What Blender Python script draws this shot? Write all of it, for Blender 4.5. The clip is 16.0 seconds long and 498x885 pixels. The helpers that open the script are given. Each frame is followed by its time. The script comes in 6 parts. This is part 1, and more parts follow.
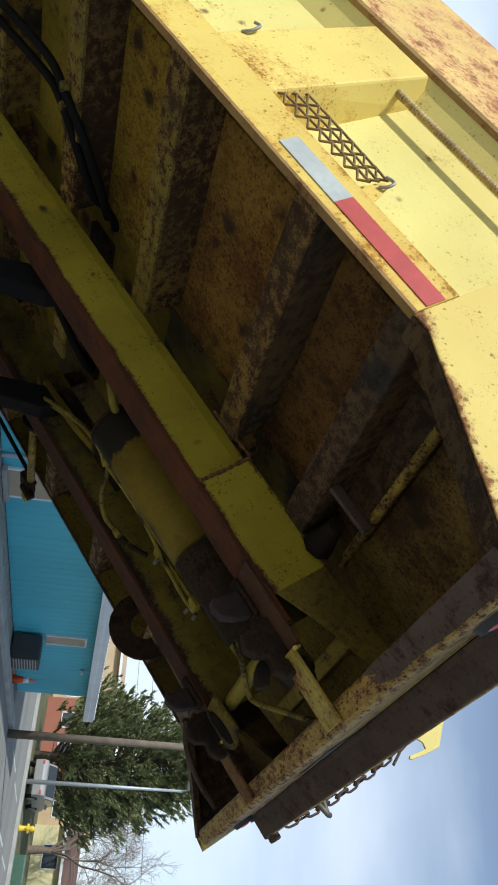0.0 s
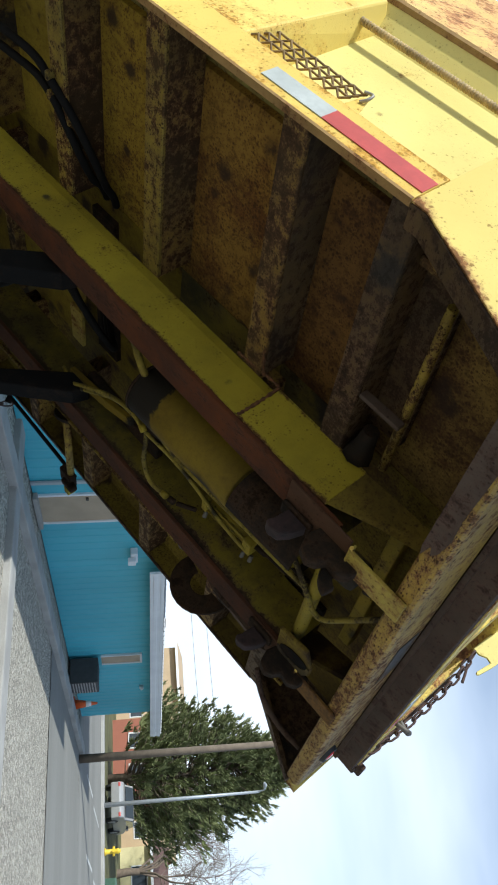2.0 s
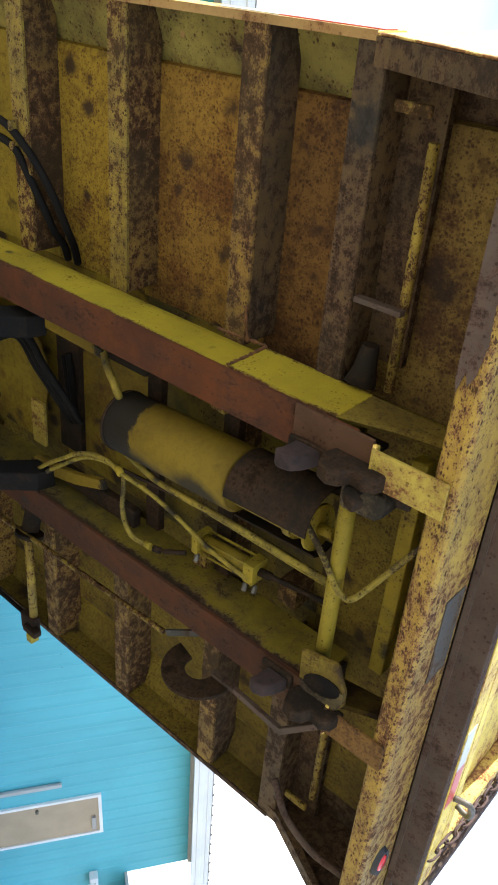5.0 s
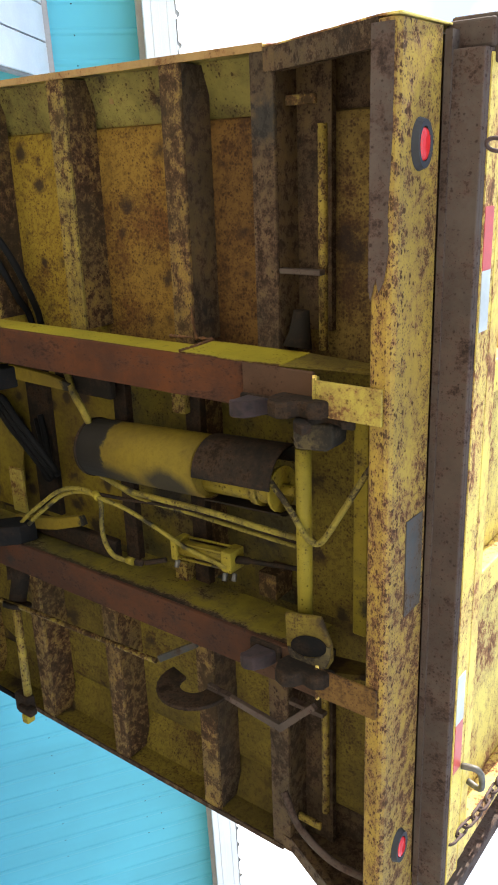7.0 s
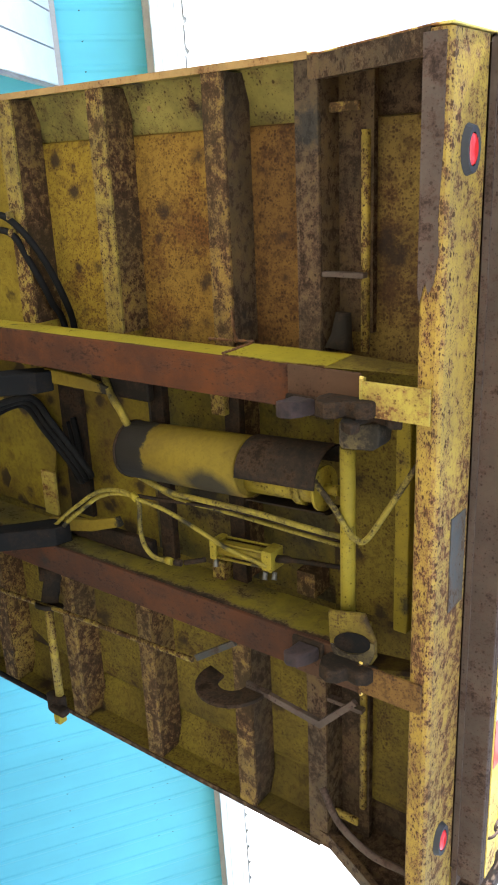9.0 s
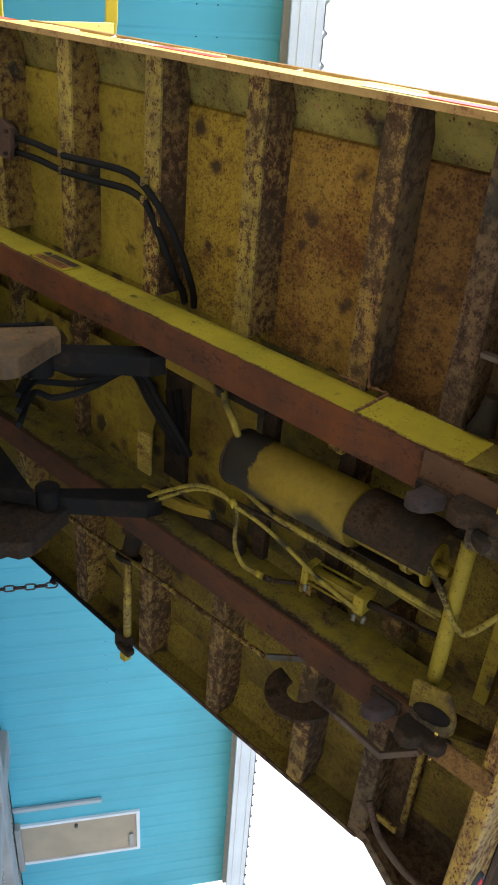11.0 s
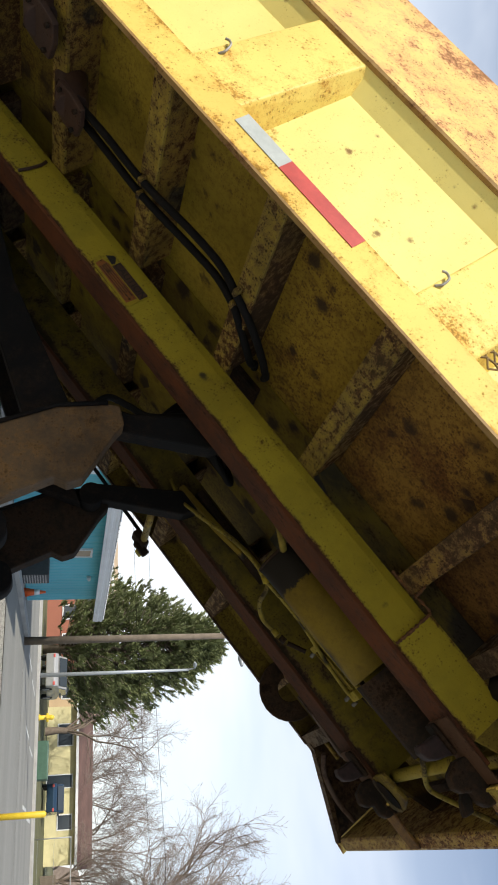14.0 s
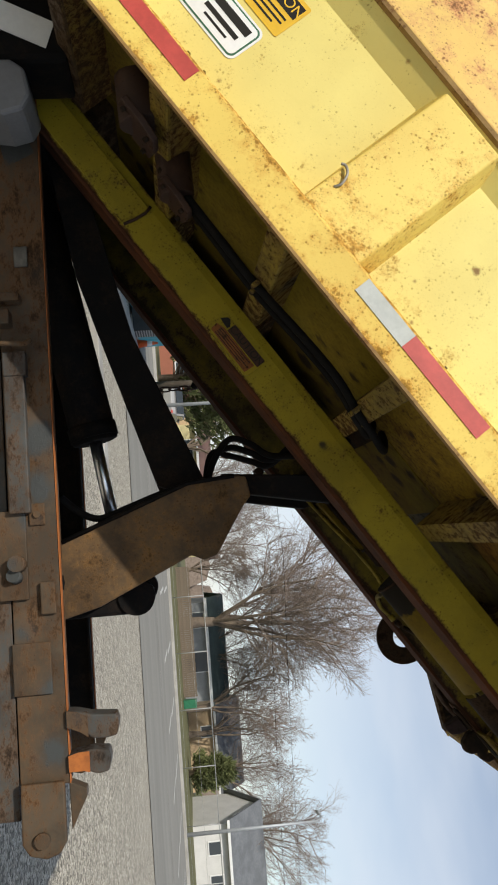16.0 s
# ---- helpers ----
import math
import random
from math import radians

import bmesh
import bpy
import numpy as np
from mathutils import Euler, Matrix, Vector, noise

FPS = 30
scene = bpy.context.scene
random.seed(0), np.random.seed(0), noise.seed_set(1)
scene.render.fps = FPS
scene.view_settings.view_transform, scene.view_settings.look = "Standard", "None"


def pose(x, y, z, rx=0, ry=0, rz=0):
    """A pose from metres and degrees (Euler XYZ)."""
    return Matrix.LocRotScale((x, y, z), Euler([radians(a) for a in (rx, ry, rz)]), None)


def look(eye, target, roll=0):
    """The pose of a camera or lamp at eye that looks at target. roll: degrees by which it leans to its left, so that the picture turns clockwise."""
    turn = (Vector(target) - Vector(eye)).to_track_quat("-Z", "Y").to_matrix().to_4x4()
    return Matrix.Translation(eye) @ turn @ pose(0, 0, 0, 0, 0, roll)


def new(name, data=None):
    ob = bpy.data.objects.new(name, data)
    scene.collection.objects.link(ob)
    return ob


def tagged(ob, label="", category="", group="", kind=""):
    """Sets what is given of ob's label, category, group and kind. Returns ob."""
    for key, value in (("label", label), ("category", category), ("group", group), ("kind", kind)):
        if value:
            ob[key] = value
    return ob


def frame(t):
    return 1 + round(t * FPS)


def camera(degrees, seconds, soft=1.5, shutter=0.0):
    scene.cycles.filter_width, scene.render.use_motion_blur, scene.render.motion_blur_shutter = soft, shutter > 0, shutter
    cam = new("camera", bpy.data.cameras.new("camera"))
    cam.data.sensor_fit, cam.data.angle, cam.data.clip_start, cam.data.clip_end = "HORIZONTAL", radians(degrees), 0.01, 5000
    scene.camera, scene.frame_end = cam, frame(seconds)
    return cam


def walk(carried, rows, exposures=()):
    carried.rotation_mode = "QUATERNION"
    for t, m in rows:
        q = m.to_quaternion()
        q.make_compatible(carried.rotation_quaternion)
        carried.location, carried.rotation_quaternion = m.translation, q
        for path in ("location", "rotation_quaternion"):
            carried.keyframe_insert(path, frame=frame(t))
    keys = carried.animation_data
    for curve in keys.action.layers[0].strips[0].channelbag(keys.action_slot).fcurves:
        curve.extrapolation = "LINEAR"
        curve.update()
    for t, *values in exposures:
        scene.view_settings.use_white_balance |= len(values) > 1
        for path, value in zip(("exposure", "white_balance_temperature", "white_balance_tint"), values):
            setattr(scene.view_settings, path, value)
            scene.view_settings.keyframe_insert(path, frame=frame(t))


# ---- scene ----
cam = camera(34.2, 16.0, 1.9)
# The truck leans a little on the lot; the path is given in the truck's own frame.
TRUCK = pose(0, 0, 0, -1.1, 0, 0)
PATH = [
    (0.0, 0.0, -2.105, 2.03, -140.742, -76.751, -94.379),
    (0.5, 0.1557, -2.0742, 2.0355, -154.228, -78.745, -79.945),
    (1.0, 0.1721, -2.089, 2.0269, -163.717, -78.572, -71.186),
    (1.5, 0.1893, -2.1136, 2.0072, -176.699, -79.548, -56.195),
    (2.0, 0.2147, -2.0919, 1.9814, 174.144, -81.021, -48.474),
    (2.5, 0.2555, -2.0628, 1.9628, 166.943, -81.158, -42.234),
    (3.0, 0.3077, -2.0149, 1.9485, 162.718, -81.324, -38.178),
    (5.5, 0.8052, -1.1388, 1.8285, 160.951, -75.161, -3.673),
    (6.0, 0.929, -1.0209, 1.8313, 153.661, -75.194, 9.788),
    (6.5, 1.051, -0.9354, 1.8323, 152.725, -72.499, 8.273),
    (7.0, 1.092, -0.908, 1.7892, 155.086, -71.596, 6.315),
    (7.5, 1.0867, -0.9006, 1.7605, 153.877, -71.879, 7.9),
    (8.0, 1.0954, -0.8926, 1.7231, 153.646, -72.127, 8.467),
    (8.5, 1.081, -0.908, 1.6864, 153.305, -72.199, 7.972),
    (9.0, 1.0899, -0.9183, 1.6592, 154.245, -71.303, 7.443),
    (9.5, 1.1, -0.9331, 1.6358, 157.058, -71.887, 5.314),
    (10.0, 1.0204, -1.0192, 1.5984, 156.279, -75.041, 3.644),
    (12.5, 0.1918, -2.0999, 1.4604, -172.63, -74.71, -53.948),
    (13.0, -0.0336, -2.219, 1.3799, 178.036, -70.568, -49.125),
    (13.5, -0.3377, -2.3501, 1.3344, -178.132, -74.201, -60.591),
    (14.0, -0.5939, -2.6322, 1.3045, -172.221, -76.489, -71.234),
    (14.5, -0.8918, -2.7126, 1.2559, -176.503, -77.506, -70.405),
    (15.0, -1.201, -2.7497, 1.2496, 179.821, -78.917, -74.216),
    (15.5, -1.4908, -2.9514, 1.2504, 163.057, -81.715, -65.922),
    (16.0, -1.6809, -3.0786, 1.2454, 146.322, -83.142, -49.895),
]
EXPOSURES = [(0.0, -0.02, 5800, 6), (1.0, 0.20, 5800, 6), (3.0, 0.22, 5800, 6), (5.5, 1.85, 6250, 10), (6.0, 1.62, 6250, 10), (6.5, 1.58, 6300, 10), (7.3, 2.05, 6300, 10), (9.0, 2.28, 6200, 9), (10.0, 1.95, 6150, 9), (12.5, 0.80, 6250, 10), (14.0, 0.22, 6400, 10), (16.0, -0.13, 6550, 10)]
walk(cam, [(t, TRUCK @ pose(x, y, z, rx, ry, rz)) for t, x, y, z, rx, ry, rz in PATH], EXPOSURES)

# ---- world and sun ----
SUN_TO = Vector((-0.42, -0.86, 0.78)).normalized()
world = bpy.data.worlds.new("sky")
scene.world = world
world.use_nodes = True
wn, wl = world.node_tree.nodes, world.node_tree.links
wn.clear()
sky = wn.new("ShaderNodeTexSky")
sky.sky_type, sky.sun_disc = "NISHITA", False
sky.sun_elevation = math.asin(SUN_TO.z)
sky.sun_rotation = math.atan2(SUN_TO.x, SUN_TO.y)
sky.air_density, sky.dust_density, sky.ozone_density = 1.0, 0.4, 2.0
wco = wn.new("ShaderNodeTexCoord")
wmap = wn.new("ShaderNodeMapping")
wmap.inputs["Scale"].default_value = (1.0, 1.6, 3.4)
wnoise = wn.new("ShaderNodeTexNoise")
wnoise.inputs["Scale"].default_value, wnoise.inputs["Detail"].default_value = 1.3, 5.0
wramp = wn.new("ShaderNodeValToRGB")
wramp.color_ramp.elements[0].position, wramp.color_ramp.elements[1].position = 0.46, 0.76
wramp.color_ramp.elements[0].color = (0.10, 0.10, 0.10, 1)
wramp.color_ramp.elements[1].color = (0.66, 0.66, 0.66, 1)
wmix = wn.new("ShaderNodeMixRGB")
wmix.inputs["Color2"].default_value = (8.5, 8.85, 9.3, 1)
wbg = wn.new("ShaderNodeBackground")
wbg.inputs["Strength"].default_value = 0.115
wout = wn.new("ShaderNodeOutputWorld")
wl.new(wco.outputs["Generated"], wmap.inputs["Vector"])
wl.new(wmap.outputs["Vector"], wnoise.inputs["Vector"])
wl.new(wnoise.outputs["Fac"], wramp.inputs["Fac"])
wsep = wn.new("ShaderNodeSeparateXYZ")
whaze = wn.new("ShaderNodeMapRange")
whaze.inputs["From Min"].default_value, whaze.inputs["From Max"].default_value = 0.50, 0.14
whaze.inputs["To Min"].default_value, whaze.inputs["To Max"].default_value = 0.0, 0.38
wadd = wn.new("ShaderNodeMath")
wadd.operation, wadd.use_clamp = "ADD", True
wl.new(wco.outputs["Generated"], wsep.inputs["Vector"])
wl.new(wsep.outputs["Z"], whaze.inputs["Value"])
wl.new(wramp.outputs["Color"], wadd.inputs[0])
wside = wn.new("ShaderNodeMapRange")
wside.inputs["From Min"].default_value, wside.inputs["From Max"].default_value = 0.5, -0.9
wside.inputs["To Min"].default_value, wside.inputs["To Max"].default_value = 0.6, 3.0
wmul = wn.new("ShaderNodeMath")
wmul.operation = "MULTIPLY"
wl.new(wsep.outputs["X"], wside.inputs["Value"])
wl.new(wside.outputs["Result"], wmul.inputs[0])
wl.new(whaze.outputs["Result"], wmul.inputs[1])
wl.new(wmul.outputs["Value"], wadd.inputs[1])
wl.new(wadd.outputs["Value"], wmix.inputs["Fac"])
wl.new(sky.outputs["Color"], wmix.inputs["Color1"])
wl.new(wmix.outputs["Color"], wbg.inputs["Color"])
wl.new(wbg.outputs["Background"], wout.inputs["Surface"])
sun = new("sun", bpy.data.lights.new("sun", "SUN"))
sun.data.energy, sun.data.angle, sun.data.color = 4.2, radians(0.6), (1.0, 0.95, 0.86)
sun.matrix_world = look(SUN_TO * 60, (0, 0, 0))


# ---- materials ----
def material(name, color, rough=0.6, metal=0.0):
    m = bpy.data.materials.new(name)
    m.use_nodes = True
    b = m.node_tree.nodes["Principled BSDF"]
    b.inputs["Base Color"].default_value = (*color, 1)
    b.inputs["Roughness"].default_value, b.inputs["Metallic"].default_value = rough, metal
    return m, m.node_tree.nodes, m.node_tree.links, b


def noise_mask(n, l, co, scale, lo, hi, detail=4.0, stretch=None, rough=0.55):
    """A 0 to 1 mask from noise at that scale per metre."""
    src_out = co
    if stretch:
        mp = n.new("ShaderNodeMapping")
        mp.inputs["Scale"].default_value = stretch
        l.new(co, mp.inputs["Vector"])
        src_out = mp.outputs["Vector"]
    t = n.new("ShaderNodeTexNoise")
    t.inputs["Scale"].default_value, t.inputs["Detail"].default_value, t.inputs["Roughness"].default_value = scale, detail, rough
    l.new(src_out, t.inputs["Vector"])
    r = n.new("ShaderNodeMapRange")
    r.inputs["From Min"].default_value, r.inputs["From Max"].default_value = lo, hi
    r.interpolation_type = "SMOOTHSTEP"
    l.new(t.outputs["Fac"], r.inputs["Value"])
    return r.outputs["Result"], t.outputs["Fac"]


def mix(n, l, fac, a, b):
    m = n.new("ShaderNodeMixRGB")
    if isinstance(fac, float):
        m.inputs["Fac"].default_value = fac
    else:
        l.new(fac, m.inputs["Fac"])
    for key, val in (("Color1", a), ("Color2", b)):
        if isinstance(val, tuple):
            m.inputs[key].default_value = (*val, 1)
        else:
            l.new(val, m.inputs[key])
    return m.outputs["Color"]


def maths(n, l, op, a, b):
    m = n.new("ShaderNodeMath")
    m.operation, m.use_clamp = op, True
    for i, val in enumerate((a, b)):
        if isinstance(val, float):
            m.inputs[i].default_value = val
        else:
            l.new(val, m.inputs[i])
    return m.outputs["Value"]


def bump(n, l, b, height, strength, distance=0.004):
    bp = n.new("ShaderNodeBump")
    bp.inputs["Strength"].default_value, bp.inputs["Distance"].default_value = strength, distance
    l.new(height, bp.inputs["Height"])
    l.new(bp.outputs["Normal"], b.inputs["Normal"])


def summed(n, l, a, b, k):
    """a + k * (b - 0.5)"""
    m = n.new("ShaderNodeMath")
    m.operation = "MULTIPLY_ADD"
    l.new(b, m.inputs[0])
    m.inputs[1].default_value = k
    o = n.new("ShaderNodeMath")
    o.operation = "ADD"
    l.new(a, m.inputs[2])
    l.new(m.outputs["Value"], o.inputs[0])
    o.inputs[1].default_value = -0.5 * k
    return o.outputs["Value"]


def step(n, l, value, lo, hi):
    r = n.new("ShaderNodeMapRange")
    r.interpolation_type = "SMOOTHSTEP"
    r.inputs["From Min"].default_value, r.inputs["From Max"].default_value = lo, hi
    l.new(value, r.inputs["Value"])
    return r.outputs["Result"]


def ramp(n, l, fac, stops):
    r = n.new("ShaderNodeValToRGB")
    e = r.color_ramp.elements
    while len(e) < len(stops):
        e.new(0.5)
    for k, (p, c) in enumerate(stops):
        e[k].position, e[k].color = p, (*c, 1)
    l.new(fac, r.inputs["Fac"])
    return r.outputs["Color"]


def spots(n, l, co, scale, size, jitter, wobble, soft, rarity=2.2):
    """Round spots of uneven size: few large, many small. Gives the spots and a wider halo round them."""
    v = n.new("ShaderNodeTexVoronoi")
    v.inputs["Scale"].default_value = scale
    l.new(co, v.inputs["Vector"])
    sep = n.new("ShaderNodeSeparateColor")
    l.new(v.outputs["Color"], sep.inputs["Color"])
    p = n.new("ShaderNodeMath")
    p.operation = "POWER"
    l.new(sep.outputs["Red"], p.inputs[0])
    p.inputs[1].default_value = rarity
    rad = n.new("ShaderNodeMath")
    rad.operation = "MULTIPLY"
    l.new(p.outputs["Value"], rad.inputs[0])
    rad.inputs[1].default_value = size
    d = n.new("ShaderNodeMath")
    d.operation = "SUBTRACT"
    l.new(rad.outputs["Value"], d.inputs[0])
    l.new(v.outputs["Distance"], d.inputs[1])
    e = summed(n, l, d.outputs["Value"], jitter, wobble)
    return step(n, l, e, -0.02, soft), step(n, l, e, -0.22, 0.10)


def worn_paint(name, paint, rust=0.5, speck=0.5, soot=0.3, rust_color=(0.16, 0.06, 0.018), soot_color=(0.024, 0.021, 0.018), rough=0.5, speck_scale=95.0, drag=None, grime=0.35, blot_scale=4.5, edges=(), gloss=0.14):
    """Old sheet paint: rust that spreads in ragged patches with stained rims, pits with halos, scorched blotches and a dirt film. rust, speck, soot and grime run from 0 to 1."""
    m, n, l, b = material(name, paint, rough)
    b.inputs["Specular IOR Level"].default_value = gloss
    tc = n.new("ShaderNodeTexCoord")
    oi = n.new("ShaderNodeObjectInfo")
    shift = n.new("ShaderNodeVectorMath")
    shift.operation = "MULTIPLY_ADD"
    l.new(oi.outputs["Random"], shift.inputs[0])
    shift.inputs[1].default_value = (7.0, 3.0, 5.0)
    l.new(tc.outputs["Object"], shift.inputs[2])
    co = shift.outputs["Vector"]
    dragged = co
    if drag:
        mp = n.new("ShaderNodeMapping")
        mp.inputs["Scale"].default_value = drag
        l.new(co, mp.inputs["Vector"])
        dragged = mp.outputs["Vector"]
    _, big = noise_mask(n, l, co, 1.9, 0.3, 0.7, 3.0)
    _, frac = noise_mask(n, l, dragged, 11.0, 0.3, 0.7, 9.0, None, 0.68)
    _, fine = noise_mask(n, l, dragged, 85.0, 0.3, 0.7, 4.0, None, 0.7)
    level = summed(n, l, summed(n, l, frac, big, 0.42), fine, 0.42)
    edge = 0.80 - 0.44 * rust
    if edges:
        sep = n.new("ShaderNodeSeparateXYZ")
        l.new(tc.outputs["Object"], sep.inputs["Vector"])
        for at, width, amount, *lean in edges:
            slope = n.new("ShaderNodeMath")
            slope.operation = "MULTIPLY_ADD"
            l.new(sep.outputs["X"], slope.inputs[0])
            slope.inputs[1].default_value = lean[0] if lean else 0.0
            l.new(sep.outputs["Z"], slope.inputs[2])
            off = n.new("ShaderNodeMath")
            off.operation = "SUBTRACT"
            l.new(slope.outputs["Value"], off.inputs[0])
            off.inputs[1].default_value = at
            dist = n.new("ShaderNodeMath")
            dist.operation = "ABSOLUTE"
            l.new(off.outputs["Value"], dist.inputs[0])
            near_edge = n.new("ShaderNodeMapRange")
            near_edge.inputs["From Min"].default_value, near_edge.inputs["From Max"].default_value = width, 0.0
            near_edge.inputs["To Max"].default_value = amount
            l.new(dist.outputs["Value"], near_edge.inputs["Value"])
            more = n.new("ShaderNodeMath")
            more.operation = "ADD"
            l.new(level, more.inputs[0])
            l.new(near_edge.outputs["Result"], more.inputs[1])
            level = more.outputs["Value"]
    lift = n.new("ShaderNodeMapRange")
    lift.inputs["From Min"].default_value, lift.inputs["From Max"].default_value = edge - 0.20, edge + 0.22
    l.new(level, lift.inputs["Value"])
    film, _ = noise_mask(n, l, co, 4.0, 0.36, 0.66, 8.0, None, 0.7)
    broad, _ = noise_mask(n, l, co, 1.4, 0.35, 0.7, 3.0)
    tint = mix(n, l, broad, paint, tuple(p * f for p, f in zip(paint, (0.86, 0.81, 0.76))))
    stain = mix(n, l, 0.5, tint, tuple(min(1, 1.25 * r) for r in rust_color))
    rusty = ramp(n, l, lift.outputs["Result"], [(0.46, tuple(min(1, 1.45 * r) for r in rust_color)), (0.66, rust_color), (0.86, tuple(0.42 * r for r in rust_color)), (1.0, tuple(0.26 * r for r in rust_color))])
    col = mix(n, l, step(n, l, lift.outputs["Result"], 0.04, 0.50), tint, stain)
    col = mix(n, l, step(n, l, lift.outputs["Result"], 0.44, 0.60), col, rusty)
    dark = tuple(0.40 * r for r in rust_color)
    pits, halo = spots(n, l, dragged, speck_scale, 0.22 + 0.42 * speck, level, 1.3, 0.14)
    dust, dust_halo = spots(n, l, dragged, speck_scale * 2.6, 0.26 + 0.50 * speck, level, 1.4, 0.14)
    col = mix(n, l, maths(n, l, "MULTIPLY", halo, 0.10 + 0.32 * speck), col, tuple(0.9 * r for r in rust_color))
    col = mix(n, l, maths(n, l, "MULTIPLY", dust, min(0.9, 0.15 + 0.9 * speck)), col, tuple(0.5 * r for r in rust_color))
    col = mix(n, l, maths(n, l, "MULTIPLY", pits, min(0.95, 0.25 + 0.9 * speck)), col, dark)
    col = mix(n, l, maths(n, l, "MULTIPLY", film, grime), col, tuple(0.16 * p + 0.010 for p in paint))
    if soot:
        blot, blot_halo = spots(n, l, co, blot_scale, 0.18 + 0.36 * soot, frac, 0.7, 0.16)
        col = mix(n, l, maths(n, l, "MULTIPLY", blot_halo, 0.35 * soot), col, soot_color)
        col = mix(n, l, maths(n, l, "MULTIPLY", blot, 0.9), col, soot_color)
    l.new(col, b.inputs["Base Color"])
    worn = maths(n, l, "MAXIMUM", step(n, l, lift.outputs["Result"], 0.42, 0.62), pits)
    r = n.new("ShaderNodeMapRange")
    r.inputs["To Min"].default_value, r.inputs["To Max"].default_value = rough, 0.92
    l.new(worn, r.inputs["Value"])
    l.new(r.outputs["Result"], b.inputs["Roughness"])
    bump(n, l, b, summed(n, l, worn, fine, 0.6), 0.35, 0.0018)
    return m


def speckled_floor(name, paint, ochre, warm, specks=0.6, blots=0.5, blot_scale=5.0, grime=0.25, smudges=()):
    """Floor sheet paint: ochre staining, dense pin-head rust specks in drifts, smooth dark burnt dabs, and soot smudges (centre, reach, strength, softness)."""
    m, n, l, b = material(name, paint, 0.75)
    b.inputs["Specular IOR Level"].default_value = 0.15
    tc = n.new("ShaderNodeTexCoord")
    oi = n.new("ShaderNodeObjectInfo")
    shift = n.new("ShaderNodeVectorMath")
    shift.operation = "MULTIPLY_ADD"
    l.new(oi.outputs["Random"], shift.inputs[0])
    shift.inputs[1].default_value = (7.0, 3.0, 5.0)
    l.new(tc.outputs["Object"], shift.inputs[2])
    co = shift.outputs["Vector"]
    _, broad = noise_mask(n, l, co, 3.4, 0.3, 0.7, 4.0)
    _, mid = noise_mask(n, l, co, 16.0, 0.3, 0.7, 7.0, None, 0.68)
    _, fine = noise_mask(n, l, co, 130.0, 0.3, 0.7, 3.0, None, 0.7)
    drift = summed(n, l, broad, mid, 0.7)
    rusty = step(n, l, summed(n, l, drift, fine, 0.35), 0.86 - 0.62 * warm, 1.12 - 0.58 * warm)
    col = mix(n, l, rusty, paint, ochre)
    rust = tuple(0.25 * c + k for c, k in zip(ochre, (0.018, 0.008, 0.004)))
    blooms, _ = noise_mask(n, l, co, 9.0, 0.52, 0.70, 7.0, None, 0.7)
    col = mix(n, l, maths(n, l, "MULTIPLY", blooms, 0.25 + 0.6 * warm), col, tuple(0.55 * c for c in ochre))
    mottle, _ = noise_mask(n, l, co, 55.0, 0.44, 0.66, 6.0, None, 0.7)
    col = mix(n, l, maths(n, l, "MULTIPLY", mottle, 0.20 + 0.45 * specks), col, tuple(0.60 * c for c in ochre))
    small, _ = spots(n, l, co, 175.0, 0.36 + 0.34 * specks, drift, 0.9, 0.26, 1.2)
    large, large_halo = spots(n, l, co, 96.0, 0.18 + 0.36 * specks, drift, 1.1, 0.26, 1.5)
    col = mix(n, l, maths(n, l, "MULTIPLY", large_halo, 0.15 + 0.35 * specks), col, tuple(0.62 * c for c in ochre))
    col = mix(n, l, maths(n, l, "MULTIPLY", small, 0.25 + 0.55 * specks), col, tuple(1.5 * c for c in rust))
    col = mix(n, l, maths(n, l, "MULTIPLY", large, 0.30 + 0.45 * specks), col, rust)
    film, _ = noise_mask(n, l, co, 2.6, 0.36, 0.68, 6.0, None, 0.6)
    col = mix(n, l, maths(n, l, "MULTIPLY", film, grime), col, tuple(0.25 * c + 0.008 for c in ochre))
    if blots:
        dab, dab_halo = spots(n, l, co, blot_scale, 0.22 + 0.36 * blots, mid, 1.05, 0.22, 2.7 - 0.9 * blots)
        col = mix(n, l, maths(n, l, "MULTIPLY", dab_halo, 0.40 * blots), col, (0.060, 0.026, 0.012))
        col = mix(n, l, maths(n, l, "MULTIPLY", dab, 0.85), col, (0.024, 0.015, 0.011))
    for centre, reach, strength, soft in smudges:
        off = n.new("ShaderNodeVectorMath")
        off.operation = "SUBTRACT"
        l.new(tc.outputs["Object"], off.inputs[0])
        off.inputs[1].default_value = centre
        squeeze = n.new("ShaderNodeVectorMath")
        squeeze.operation = "DIVIDE"
        l.new(off.outputs["Vector"], squeeze.inputs[0])
        squeeze.inputs[1].default_value = reach
        far = n.new("ShaderNodeVectorMath")
        far.operation = "LENGTH"
        l.new(squeeze.outputs["Vector"], far.inputs[0])
        ragged = summed(n, l, summed(n, l, far.outputs["Value"], mid, 0.8), fine, 0.25)
        soot = n.new("ShaderNodeMapRange")
        soot.inputs["From Min"].default_value, soot.inputs["From Max"].default_value = 1.50 + soft, 1.50 - soft
        soot.inputs["To Max"].default_value = strength
        l.new(ragged, soot.inputs["Value"])
        col = mix(n, l, soot.outputs["Result"], col, (0.014, 0.012, 0.010))
    l.new(col, b.inputs["Base Color"])
    bump(n, l, b, summed(n, l, large, fine, 0.5), 0.3, 0.0015)
    return m


